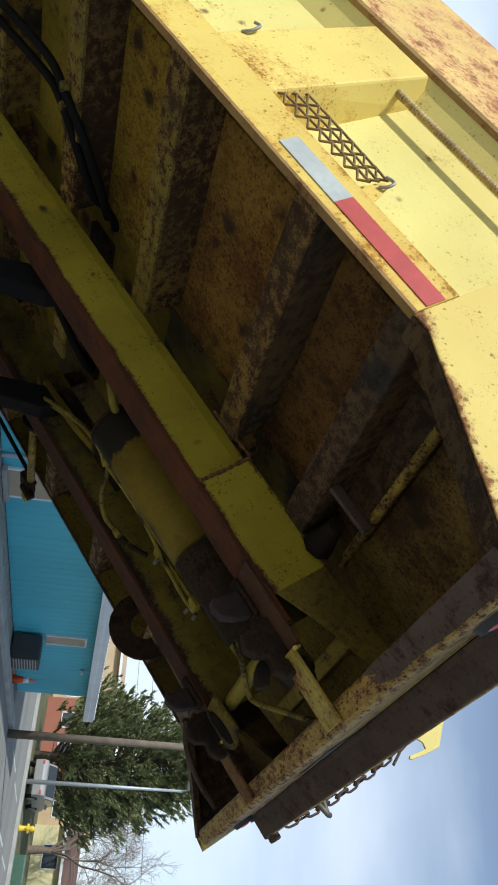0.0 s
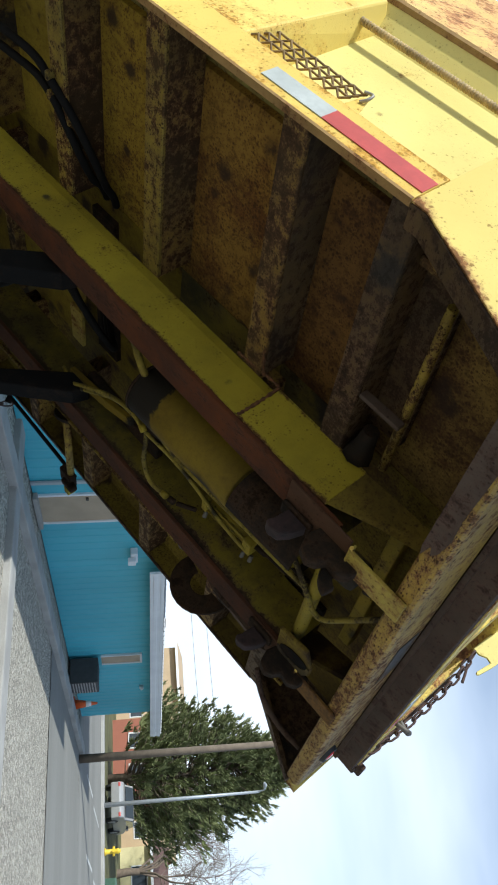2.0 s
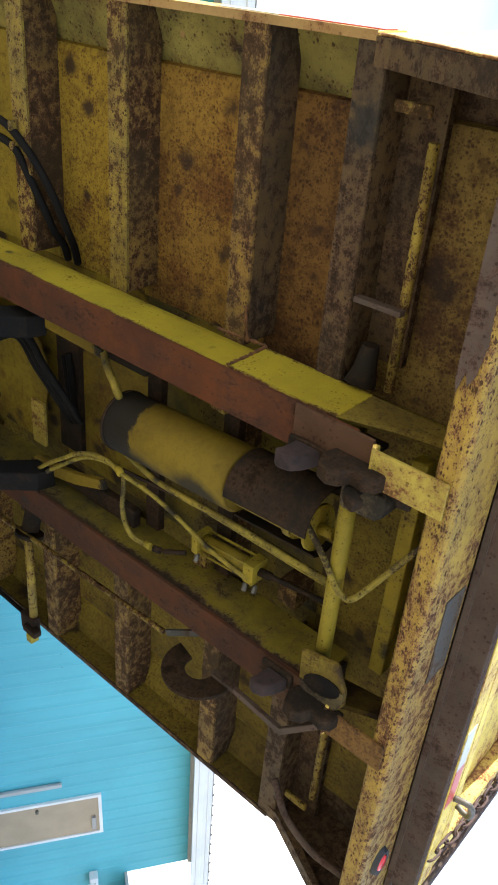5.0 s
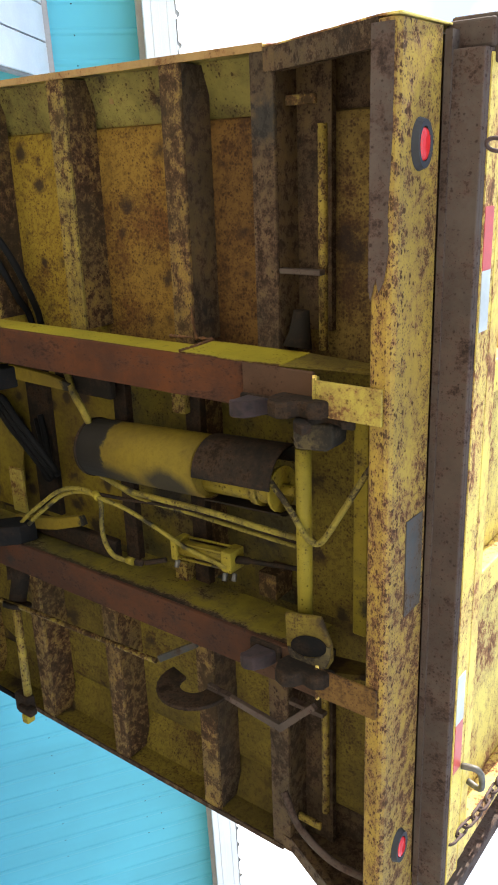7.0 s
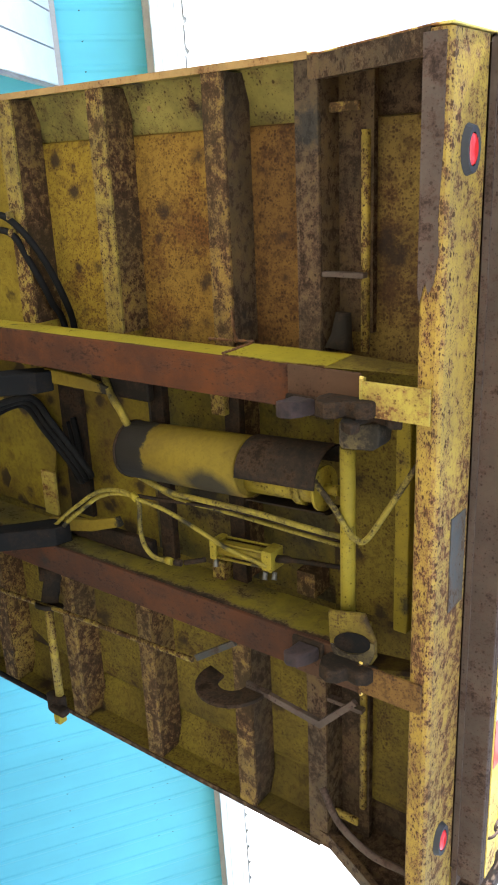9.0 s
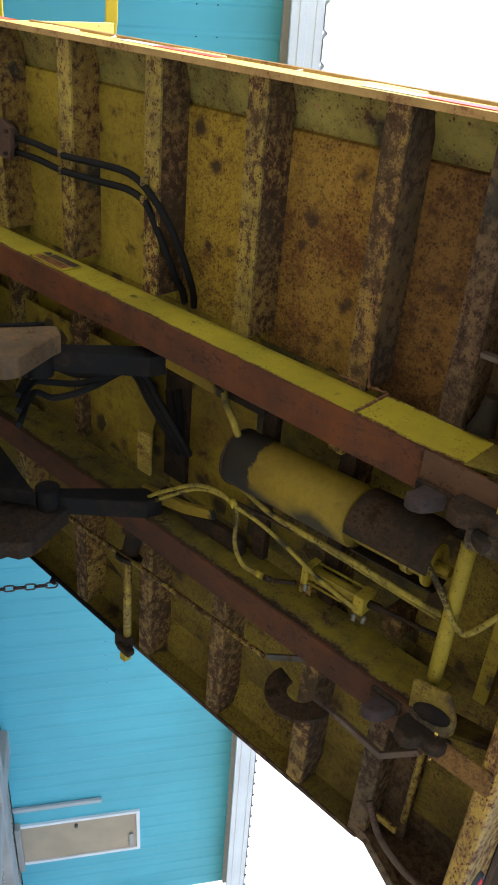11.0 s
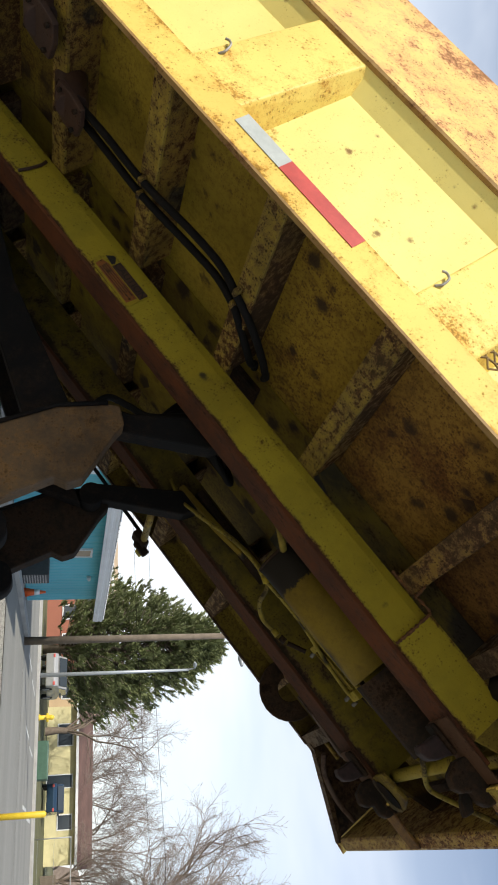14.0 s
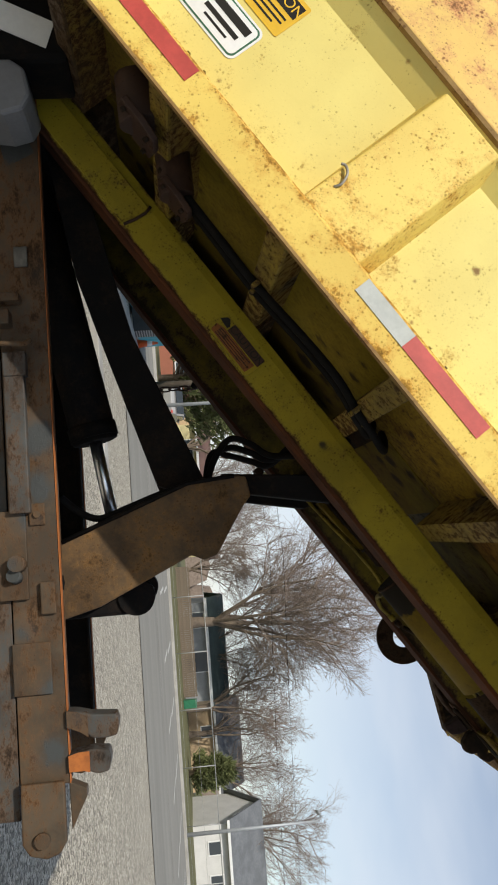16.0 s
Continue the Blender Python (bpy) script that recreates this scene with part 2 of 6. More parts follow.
def plain(name, color, rough=0.6, metal=0.0, vary=0.25, scale=6.0, fine=60.0, bumpy=0.15):
    """A surface with mottling at two scales."""
    m, n, l, b = material(name, color, rough, metal)
    co = n.new("ShaderNodeTexCoord").outputs["Object"]
    a, _ = noise_mask(n, l, co, scale, 0.3, 0.7, 5.0)
    f, fr = noise_mask(n, l, co, fine, 0.35, 0.65, 3.0)
    col = mix(n, l, a, color, tuple(c * (1 - vary) for c in color))
    col = mix(n, l, maths(n, l, "MULTIPLY", f, vary), col, tuple(c * 0.55 for c in color))
    l.new(col, b.inputs["Base Color"])
    if bumpy:
        bump(n, l, b, fr, bumpy, 0.003)
    return m


M_SIDE = worn_paint("yellow_side_paint", (0.80, 0.70, 0.24), rust=0.08, speck=0.10, soot=0.05, soot_color=(0.19, 0.10, 0.035), blot_scale=15.0, rust_color=(0.36, 0.20, 0.04), grime=0.06, edges=((1.07, 0.15, 0.13),))
M_RAIL = worn_paint("yellow_rail_paint", (0.80, 0.60, 0.15), rust=0.36, speck=0.34, soot=0.0, rust_color=(0.48, 0.26, 0.05), grime=0.06, edges=((0.957, 0.030, 0.15), (1.072, 0.024, 0.17)))
M_RIB = worn_paint("yellow_rib_paint", (0.80, 0.62, 0.165), rust=0.30, speck=0.30, soot=0.0, rust_color=(0.50, 0.28, 0.06), grime=0.05, edges=((1.07, 0.16, 0.16),))
M_CORNER = worn_paint("yellow_corner_paint", (0.80, 0.64, 0.19), rust=0.16, speck=0.28, soot=0.0, rust_color=(0.27, 0.13, 0.05), grime=0.05, edges=((0.735, 0.038, 0.36, 0.445),))
M_LIP = worn_paint("rusted_lip", (0.36, 0.23, 0.085), rust=0.40, speck=0.25, soot=0.0, rust_color=(0.19, 0.095, 0.036), grime=0.3)
M_TOP = worn_paint("rusty_top_panel", (0.78, 0.55, 0.17), rust=0.50, speck=0.50, soot=0.0, rust_color=(0.46, 0.225, 0.10), grime=0.10, edges=((2.1, 0.16, 0.12),))
# Underside yellows: body paint darkened for dirt and for the shade underneath.
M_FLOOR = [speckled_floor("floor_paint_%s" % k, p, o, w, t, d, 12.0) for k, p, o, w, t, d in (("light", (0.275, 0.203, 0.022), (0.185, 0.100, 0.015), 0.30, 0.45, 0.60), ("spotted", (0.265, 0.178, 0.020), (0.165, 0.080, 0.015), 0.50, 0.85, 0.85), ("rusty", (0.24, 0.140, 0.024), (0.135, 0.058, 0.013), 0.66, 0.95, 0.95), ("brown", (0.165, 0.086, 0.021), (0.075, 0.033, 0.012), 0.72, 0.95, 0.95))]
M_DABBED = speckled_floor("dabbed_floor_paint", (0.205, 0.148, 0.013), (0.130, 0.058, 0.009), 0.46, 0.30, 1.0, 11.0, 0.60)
# Rusty end-bay yellow, darkened again for the deep shade of the bay.
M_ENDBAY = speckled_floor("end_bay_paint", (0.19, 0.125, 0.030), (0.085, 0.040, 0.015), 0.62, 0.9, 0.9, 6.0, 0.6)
# Oily middle floor; its dark colour also carries the shade between the sills.
M_CENTRE = worn_paint("oily_shaded_floor_paint", (0.165, 0.126, 0.018), rust=0.46, speck=0.45, soot=1.0, rust_color=(0.055, 0.030, 0.014), grime=0.9, blot_scale=3.2)
# Floor yellow with shade put into its colour, for far and low parts.
M_FLOOR_SHADE = speckled_floor("shaded_floor_paint", (0.175, 0.128, 0.018), (0.092, 0.046, 0.012), 0.48, 0.75, 0.8, 6.0, 0.6)
# Rail inner face: dirt and underside shade share the lowered yellow.
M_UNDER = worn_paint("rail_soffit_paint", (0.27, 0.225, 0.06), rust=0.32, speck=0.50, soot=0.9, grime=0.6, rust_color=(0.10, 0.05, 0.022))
M_MEMBER = worn_paint("member_paint", (0.30, 0.22, 0.036), rust=0.62, speck=0.85, soot=0.4, rust_color=(0.082, 0.040, 0.018), grime=0.5, drag=(3.2, 2.4, 3.2), speck_scale=38.0)
M_MEMBER_B = worn_paint("member_rust", (0.27, 0.175, 0.035), rust=0.80, speck=0.80, soot=0.5, rust_color=(0.078, 0.040, 0.019), grime=0.5, drag=(3.2, 2.4, 3.2), speck_scale=38.0)
M_WEB = worn_paint("web_rust", (0.22, 0.14, 0.032), rust=0.84, speck=0.85, soot=0.5, rust_color=(0.072, 0.035, 0.016), grime=0.5, drag=(3.4, 3.0, 3.4), speck_scale=34.0)
M_WEB_Y = worn_paint("web_speckled_paint", (0.25, 0.165, 0.032), rust=0.66, speck=1.0, soot=0.4, rust_color=(0.080, 0.036, 0.015), grime=0.45, speck_scale=36.0, drag=(3.2, 2.8, 3.2))
# Flange rust, its colour lowered for the shade at the low end.
M_FLANGE = worn_paint("flange_rust", (0.052, 0.030, 0.022), rust=0.5, speck=0.4, soot=0.3, rust_color=(0.062, 0.032, 0.018))
# Sooty rust, darkened further for shade at the low end and far side.
M_MEMBER_D = worn_paint("member_soot_shade", (0.125, 0.082, 0.032), rust=0.78, speck=0.7, soot=0.6, rust_color=(0.060, 0.034, 0.020), grime=0.65, drag=(3.0, 2.4, 3.0), speck_scale=38.0)
# Sill yellow is lowered too, with dirt and underside shade in its colour.
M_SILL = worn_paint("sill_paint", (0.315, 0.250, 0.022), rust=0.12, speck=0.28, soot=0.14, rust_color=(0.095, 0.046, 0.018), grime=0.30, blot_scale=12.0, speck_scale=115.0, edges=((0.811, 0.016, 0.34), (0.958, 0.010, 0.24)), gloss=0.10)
M_REDRUST = worn_paint("red_rust", (0.110, 0.038, 0.014), rust=0.58, speck=0.35, soot=0.0, rust_color=(0.060, 0.025, 0.013), rough=0.88, drag=(0.7, 1.3, 1.3), grime=0.6, speck_scale=70.0, gloss=0.1)
# Copy of the red rust with the far side's shade in its colour.
M_FARRUST = worn_paint("shaded_red_rust", (0.085, 0.033, 0.015), rust=0.60, speck=0.45, soot=0.3, rust_color=(0.046, 0.022, 0.013), rough=0.88, drag=(0.9, 1.3, 1.3), grime=0.6, speck_scale=70.0, gloss=0.1)
M_PADRUST = worn_paint("brown_pad_rust", (0.085, 0.046, 0.026), rust=0.6, speck=0.45, soot=0.4, rust_color=(0.060, 0.030, 0.017), rough=0.85, gloss=0.1)
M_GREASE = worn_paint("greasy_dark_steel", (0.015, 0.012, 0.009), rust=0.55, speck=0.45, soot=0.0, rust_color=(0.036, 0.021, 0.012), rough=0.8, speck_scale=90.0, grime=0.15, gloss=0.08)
M_TANK = worn_paint("tank_paint", (0.29, 0.222, 0.024), rust=0.22, speck=0.35, soot=0.45, rust_color=(0.070, 0.040, 0.02), grime=0.4, blot_scale=9.0, gloss=0.10)
M_STRUT = worn_paint("strut_paint", (0.46, 0.37, 0.07), rust=0.40, speck=0.35, soot=0.3, rust_color=(0.17, 0.08, 0.03), grime=0.3)
M_SADDLE = worn_paint("worn_saddle_steel", (0.15, 0.115, 0.045), rust=0.78, speck=0.5, soot=0.8, rust_color=(0.040, 0.030, 0.022), rough=0.75, grime=0.6, gloss=0.12)
# Inner sill yellow, darkened for grime and for shade between the sills.
M_INNER = worn_paint("shaded_inner_sill_paint", (0.17, 0.132, 0.017), rust=0.44, speck=0.35, soot=1.0, rust_color=(0.05, 0.030, 0.017), grime=0.75, blot_scale=3.0, edges=((0.811, 0.030, 0.28),))
M_BARREL = speckled_floor("scorched_barrel_paint", (0.165, 0.112, 0.010), (0.115, 0.063, 0.009), 0.45, 0.06, 0.0, 9.0, 0.5, (((-1.20, -0.06, 0.80), (0.090, 0.30, 0.30), 0.97, 0.05), ((-1.10, 0.03, 0.79), (0.13, 0.045, 0.08), 0.92, 0.40), ((-0.80, -0.01, 0.79), (0.060, 0.040, 0.06), 0.90, 0.45)))
M_REAR = worn_paint("rear_beam_paint", (0.40, 0.27, 0.050), rust=0.58, speck=0.9, soot=0.0, rust_color=(0.145, 0.068, 0.032), speck_scale=30.0, drag=(5.5, 2.6, 3.2), grime=0.3)
M_GATE_STEEL = worn_paint("bare_brown_steel", (0.105, 0.080, 0.064), rust=0.60, speck=0.45, soot=0.5, rust_color=(0.075, 0.046, 0.034), rough=0.8, grime=0.4, gloss=0.12)
M_GATE = worn_paint("tailgate_paint", (0.78, 0.62, 0.14), rust=0.56, speck=0.55, soot=0.0, rust_color=(0.28, 0.13, 0.06), drag=(1, 0.6, 1), grime=0.1)
M_HOSE_Y = worn_paint("yellow_hose", (0.29, 0.225, 0.035), rust=0.45, speck=0.4, soot=1.0, rust_color=(0.040, 0.028, 0.018), rough=0.6, speck_scale=90.0, grime=0.6, blot_scale=14.0, gloss=0.10)
M_HOSE_B = worn_paint("black_rubber", (0.0075, 0.0072, 0.007), rust=0.2, speck=0.2, soot=0.0, rust_color=(0.016, 0.013, 0.010), rough=0.8, grime=0.2, gloss=0.10)
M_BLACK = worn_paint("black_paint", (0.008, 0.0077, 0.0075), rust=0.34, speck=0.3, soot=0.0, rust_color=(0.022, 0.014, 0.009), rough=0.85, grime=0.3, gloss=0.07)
M_CHASSIS = worn_paint("rusty_chassis", (0.098, 0.074, 0.050), rust=0.60, speck=0.22, soot=0.8, soot_color=(0.058, 0.064, 0.064), blot_scale=6.0, rust_color=(0.105, 0.056, 0.026), rough=0.62, grime=0.55, drag=(1.4, 1.4, 2.6), speck_scale=60.0)
M_CHASSIS_B = worn_paint("blue_grey_steel", (0.080, 0.082, 0.078), rust=0.60, speck=0.25, soot=0.4, rust_color=(0.085, 0.054, 0.034), rough=0.55, grime=0.5, drag=(1.4, 1.4, 2.6), speck_scale=60.0)
M_ARM = worn_paint("arm_rust", (0.105, 0.068, 0.036), rust=0.54, speck=0.30, soot=0.6, rust_color=(0.15, 0.082, 0.030), rough=0.7, grime=0.6)
M_ORANGE = plain("orange_rust", (0.42, 0.13, 0.025), 0.8, vary=0.4, scale=15)
M_CHROME, *_ = material("chrome_rod", (0.85, 0.86, 0.88), 0.30, 1.0)
M_STEEL = plain("old_steel", (0.17, 0.155, 0.13), 0.6, 0.5, vary=0.5, scale=25)
M_OLDWELD = plain("rust_crust", (0.15, 0.062, 0.018), 0.9, vary=0.6, scale=60, bumpy=0.4)
M_HOOK = plain("galvanised_hook", (0.42, 0.39, 0.33), 0.55, 0.3, vary=0.4, scale=40)
M_CHAIN = plain("rusty_chain", (0.10, 0.06, 0.05), 0.8, 0.2, vary=0.4, scale=40)
M_MESH = plain("rusty_mesh_wire", (0.27, 0.17, 0.06), 0.8, vary=0.5, scale=30)
M_COIL = plain("rusty_coil", (0.62, 0.45, 0.20), 0.75, vary=0.45, scale=22)
M_TAPE_R = plain("red_tape", (0.56, 0.085, 0.065), 0.35, vary=0.25, scale=9, bumpy=0.05)
M_TAPE_W = plain("silver_tape", (0.52, 0.54, 0.50), 0.35, vary=0.2, scale=9, bumpy=0.05)
M_LENS, _, _, lens_b = material("red_lens", (0.55, 0.02, 0.02), 0.15)
M_RUBBER = plain("grommet_rubber", (0.03, 0.03, 0.032), 0.7, vary=0.3)
M_WHITE = plain("white_paint", (0.78, 0.78, 0.76), 0.5, vary=0.1, scale=3)


# ---- shape helpers ----
def box(bm, lo, hi, bevel=0.0):
    v = [bm.verts.new((x, y, z)) for x in (lo[0], hi[0]) for y in (lo[1], hi[1]) for z in (lo[2], hi[2])]
    f = [bm.faces.new([v[i] for i in q]) for q in ((0, 1, 3, 2), (4, 6, 7, 5), (0, 4, 5, 1), (2, 3, 7, 6), (0, 2, 6, 4), (1, 5, 7, 3))]
    if bevel:
        bmesh.ops.bevel(bm, geom=list({e for q in f for e in q.edges}), offset=bevel, segments=2, affect="EDGES", profile=0.5)


def prism(bm, outline, axis, a, b):
    """An outline of 2D points, extruded from a to b along axis (0, 1, 2); the points fill the other two axes in order."""
    def at(p, d):
        q = list(p)
        q.insert(axis, d)
        return q
    lo, hi = [bm.verts.new(at(p, a)) for p in outline], [bm.verts.new(at(p, b)) for p in outline]
    k = len(outline)
    bm.faces.new(lo[::-1])
    bm.faces.new(hi)
    for i in range(k):
        bm.faces.new((lo[i], lo[(i + 1) % k], hi[(i + 1) % k], hi[i]))


def tube(bm, path, r, sides=8, caps=True):
    """A round tube along the points; r may be one radius or one for each."""
    pts = [Vector(p) for p in path]
    rs = r if isinstance(r, (list, tuple)) else [r] * len(pts)
    rings, side = [], None
    for i, p in enumerate(pts):
        way = (pts[min(i + 1, len(pts) - 1)] - pts[max(i - 1, 0)]).normalized()
        if side is None:
            side = way.orthogonal().normalized()
        side = (side - way * side.dot(way)).normalized()
        up = way.cross(side)
        rings.append([bm.verts.new(p + rs[i] * (side * math.cos(2 * math.pi * k / sides) + up * math.sin(2 * math.pi * k / sides))) for k in range(sides)])
    for a, b in zip(rings, rings[1:]):
        for k in range(sides):
            f = bm.faces.new((a[k], a[(k + 1) % sides], b[(k + 1) % sides], b[k]))
            f.smooth = True
    if caps:
        bm.faces.new(rings[0][::-1])
        bm.faces.new(rings[-1])


def smooth_path(points, steps=6):
    """A Catmull-Rom line through the points."""
    p = [Vector(q) for q in points]
    p = [2 * p[0] - p[1], *p, 2 * p[-1] - p[-2]]
    res = []
    for i in range(1, len(p) - 2):
        for k in range(steps):
            t = k / steps
            a, b, c, d = p[i - 1:i + 3]
            res.append(0.5 * (2 * b + (c - a) * t + (2 * a - 5 * b + 4 * c - d) * t * t + (3 * b - a - 3 * c + d) * t ** 3))
    res.append(p[-2])
    return res


def part(name, bm, mat, parent=None, label="", bevel=0.0):
    bmesh.ops.recalc_face_normals(bm, faces=bm.faces)
    if bevel:
        sharp = [e for e in bm.edges if len(e.link_faces) == 2 and e.calc_face_angle() > 0.6]
        bmesh.ops.bevel(bm, geom=sharp, offset=bevel, segments=2, affect="EDGES", profile=0.5)
    me = bpy.data.meshes.new(name)
    bm.to_mesh(me)
    bm.free()
    ob = new(name, me)
    me.materials.append(mat)
    if parent:
        ob.parent = parent
    if label:
        tagged(ob, label)
    return ob


def thing(name, m, label, category, group="", kind=""):
    ob = new(name)
    ob.matrix_world = m
    return tagged(ob, label, category, group, kind)


def boxes(*lots, bevel=0.0):
    bm = bmesh.new()
    for lo, hi in lots:
        box(bm, lo, hi, bevel)
    return bm


def tubes(*lots, sides=8):
    bm = bmesh.new()
    for path, r in lots:
        tube(bm, path, r, sides)
    return bm


def outline_part(name, outline, axis, a, b, mat, parent, label="", bevel=0.0):
    bm = bmesh.new()
    prism(bm, outline, axis, a, b)
    return part(name, bm, mat, parent, label, bevel)


# ---- ground ----
def sheet(name, x0, x1, y0, y1, z, mat, label, category, nx=1, ny=1):
    bm = bmesh.new()
    grid = [[bm.verts.new((x0 + (x1 - x0) * i / nx, y0 + (y1 - y0) * j / ny, z)) for j in range(ny + 1)] for i in range(nx + 1)]
    for i in range(nx):
        for j in range(ny):
            bm.faces.new((grid[i][j], grid[i + 1][j], grid[i + 1][j + 1], grid[i][j + 1]))
    return tagged(part(name, bm, mat), label, category, kind="structure")


def gravel_material():
    """Loose tan and grey stones of mixed size, with dark gaps between them."""
    m, n, l, b = material("gravel", (0.36, 0.33, 0.27), 0.95)
    co = n.new("ShaderNodeTexCoord").outputs["Object"]
    shades = []
    for scale in (52.0, 24.0):
        v = n.new("ShaderNodeTexVoronoi")
        v.inputs["Scale"].default_value = scale
        l.new(co, v.inputs["Vector"])
        sep = n.new("ShaderNodeSeparateColor")
        l.new(v.outputs["Color"], sep.inputs["Color"])
        shades.append((v.outputs["Distance"], sep.outputs["Red"], sep.outputs["Green"]))
    a, _ = noise_mask(n, l, co, 0.45, 0.3, 0.7, 5.0)
    patch, _ = noise_mask(n, l, co, 2.4, 0.35, 0.7, 6.0)
    col = mix(n, l, shades[0][1], (0.16, 0.143, 0.11), (0.76, 0.69, 0.55))
    stones = mix(n, l, shades[1][1], (0.12, 0.108, 0.084), (0.80, 0.74, 0.61))
    col = mix(n, l, step(n, l, shades[1][2], 0.50, 0.56), col, stones)
    col = mix(n, l, step(n, l, shades[0][0], 0.50, 0.85), col, (0.07, 0.062, 0.048))
    col = mix(n, l, maths(n, l, "MULTIPLY", a, 0.25), col, (0.30, 0.27, 0.215))
    col = mix(n, l, maths(n, l, "MULTIPLY", patch, 0.22), col, (0.20, 0.18, 0.14))
    l.new(col, b.inputs["Base Color"])
    bump(n, l, b, summed(n, l, shades[0][0], shades[1][0], 0.8), 0.8, 0.012)
    return m


def asphalt_material():
    m, n, l, b = material("asphalt", (0.14, 0.14, 0.135), 0.9)
    co = n.new("ShaderNodeTexCoord").outputs["Object"]
    a, _ = noise_mask(n, l, co, 0.5, 0.3, 0.7, 5.0, (0.12, 1.2, 1.0))
    f, fr = noise_mask(n, l, co, 60.0, 0.35, 0.65, 3.0)
    col = mix(n, l, a, (0.215, 0.205, 0.175), (0.275, 0.262, 0.225))
    col = mix(n, l, maths(n, l, "MULTIPLY", f, 0.3), col, (0.10, 0.10, 0.10))
    l.new(col, b.inputs["Base Color"])
    bump(n, l, b, fr, 0.2, 0.004)
    return m


M_GRAVEL, M_ASPHALT = gravel_material(), asphalt_material()
M_CONCRETE = plain("concrete", (0.42, 0.40, 0.36), 0.9, vary=0.25, scale=1.5, fine=40)
M_GRASS = plain("dry_grass", (0.16, 0.155, 0.06), 0.95, vary=0.45, scale=0.8, fine=14, bumpy=0.5)
M_LINE = plain("road_paint", (0.62, 0.61, 0.56), 0.8, vary=0.3, scale=3)

sheet("ground", -1500, 1500, -1500, 1500, -0.02, M_GRAVEL, "grey gravel lot around the truck", "ground", 4, 4)
sheet("road", -400, 400, 25.0, 39.0, 0.0, M_ASPHALT, "wide grey asphalt street with worn white dashes", "road", 40, 2)
sheet("road_apron", -7.2, 60, 16.3, 25.0, -0.004, M_ASPHALT, "asphalt shoulder between gravel lot and street", "road", 8, 2)
sheet("grass_verge", -400, 400, 40.2, 1200, 0.03, M_GRASS, "dry grass verge and yards behind the street", "ground", 8, 8)


def kerb(name, x0, x1, y0, y1, h, label):
    return tagged(part(name, boxes(((x0, y0, -0.05), (x1, y1, h)), bevel=0.02), M_CONCRETE), label, "kerb", kind="structure")


kerb("pavement", -400, 400, 39.0, 40.2, 0.13, "pale concrete kerb and pavement along the street")
kerb("kerb_lot", -60, -1.4, 9.4, 9.9, 0.10, "pale concrete kerb strip across the gravel lot")
kerb("kerb_wall", -7.6, -7.2, -20, 26, 0.12, "worn concrete kerb before the teal building")


def dash(bm, x, y, length):
    box(bm, (x, y, 0.001), (x + 0.13, y + length, 0.006))


for row_y, length, shift in ((29.1, 3.3, 0.0), (33.2, 3.7, 0.24)):
    bm = bmesh.new()
    for k in range(-3, 12):
        dash(bm, 0.4 + k * 2.63 + shift, row_y, length)
    tagged(part("lane_marking", bm, M_LINE), "worn white dashes painted across the asphalt", "road marking", kind="structure")

# ---- dump body: u runs along it to the raised end, v across, w out of its floor ----
BODY = TRUCK @ pose(0, 0, 2.03, 0, -34.5, 0)
dump_body = thing("dump_body", BODY, "rusty yellow steel dump body raised on its hoist", "dump body")
U0, U1 = -3.45, -0.06  # low and raised end
FLOOR_W = 1.083

MID = 0.04            # the body's middle line


def side(s, a):
    """v at a distance a from the near or far side's own zero: mirrored about the middle line."""
    return -a if s < 0 else a + 2 * MID + 0.065 * min(1.0, max(0.0, (a - 0.6) / 0.5))


# floor panels between the cross members
M_LUG = plain("pinkish_bare_steel", (0.040, 0.020, 0.017), 0.95, vary=0.85, scale=26)
MEMBERS = [-3.19, -2.72, -2.245, -1.765, -1.315, -0.845, -0.535]
edges = [U0, *MEMBERS, -0.13]
for i, (a, b) in enumerate(zip(edges, edges[1:])):
    # The first two panels use the shaded paint, for the dim low end.
    mat = M_ENDBAY if i == 7 else M_FLOOR_SHADE if i < 2 else M_FLOOR[(0, 0, 0, 0, 1, 2, 3)[i]]
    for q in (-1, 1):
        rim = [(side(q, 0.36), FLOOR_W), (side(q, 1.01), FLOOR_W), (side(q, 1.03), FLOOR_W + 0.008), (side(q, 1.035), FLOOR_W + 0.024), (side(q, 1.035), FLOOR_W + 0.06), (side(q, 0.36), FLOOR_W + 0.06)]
        # The far lane is darkened as if in shadow.
        outline_part("floor_panel", rim, 0, a, b, mat if q < 0 else M_FLOOR_SHADE, dump_body)
    # Middle lane: the darker paints hold the shade between the sills.
    outline_part("floor_panel", [(-0.359, FLOOR_W - 0.002), (0.439, FLOOR_W - 0.002), (0.439, FLOOR_W + 0.06), (-0.359, FLOOR_W + 0.06)], 0, a, b, M_DABBED if i < 5 else M_CENTRE if i < 7 else M_FLOOR_SHADE, dump_body)

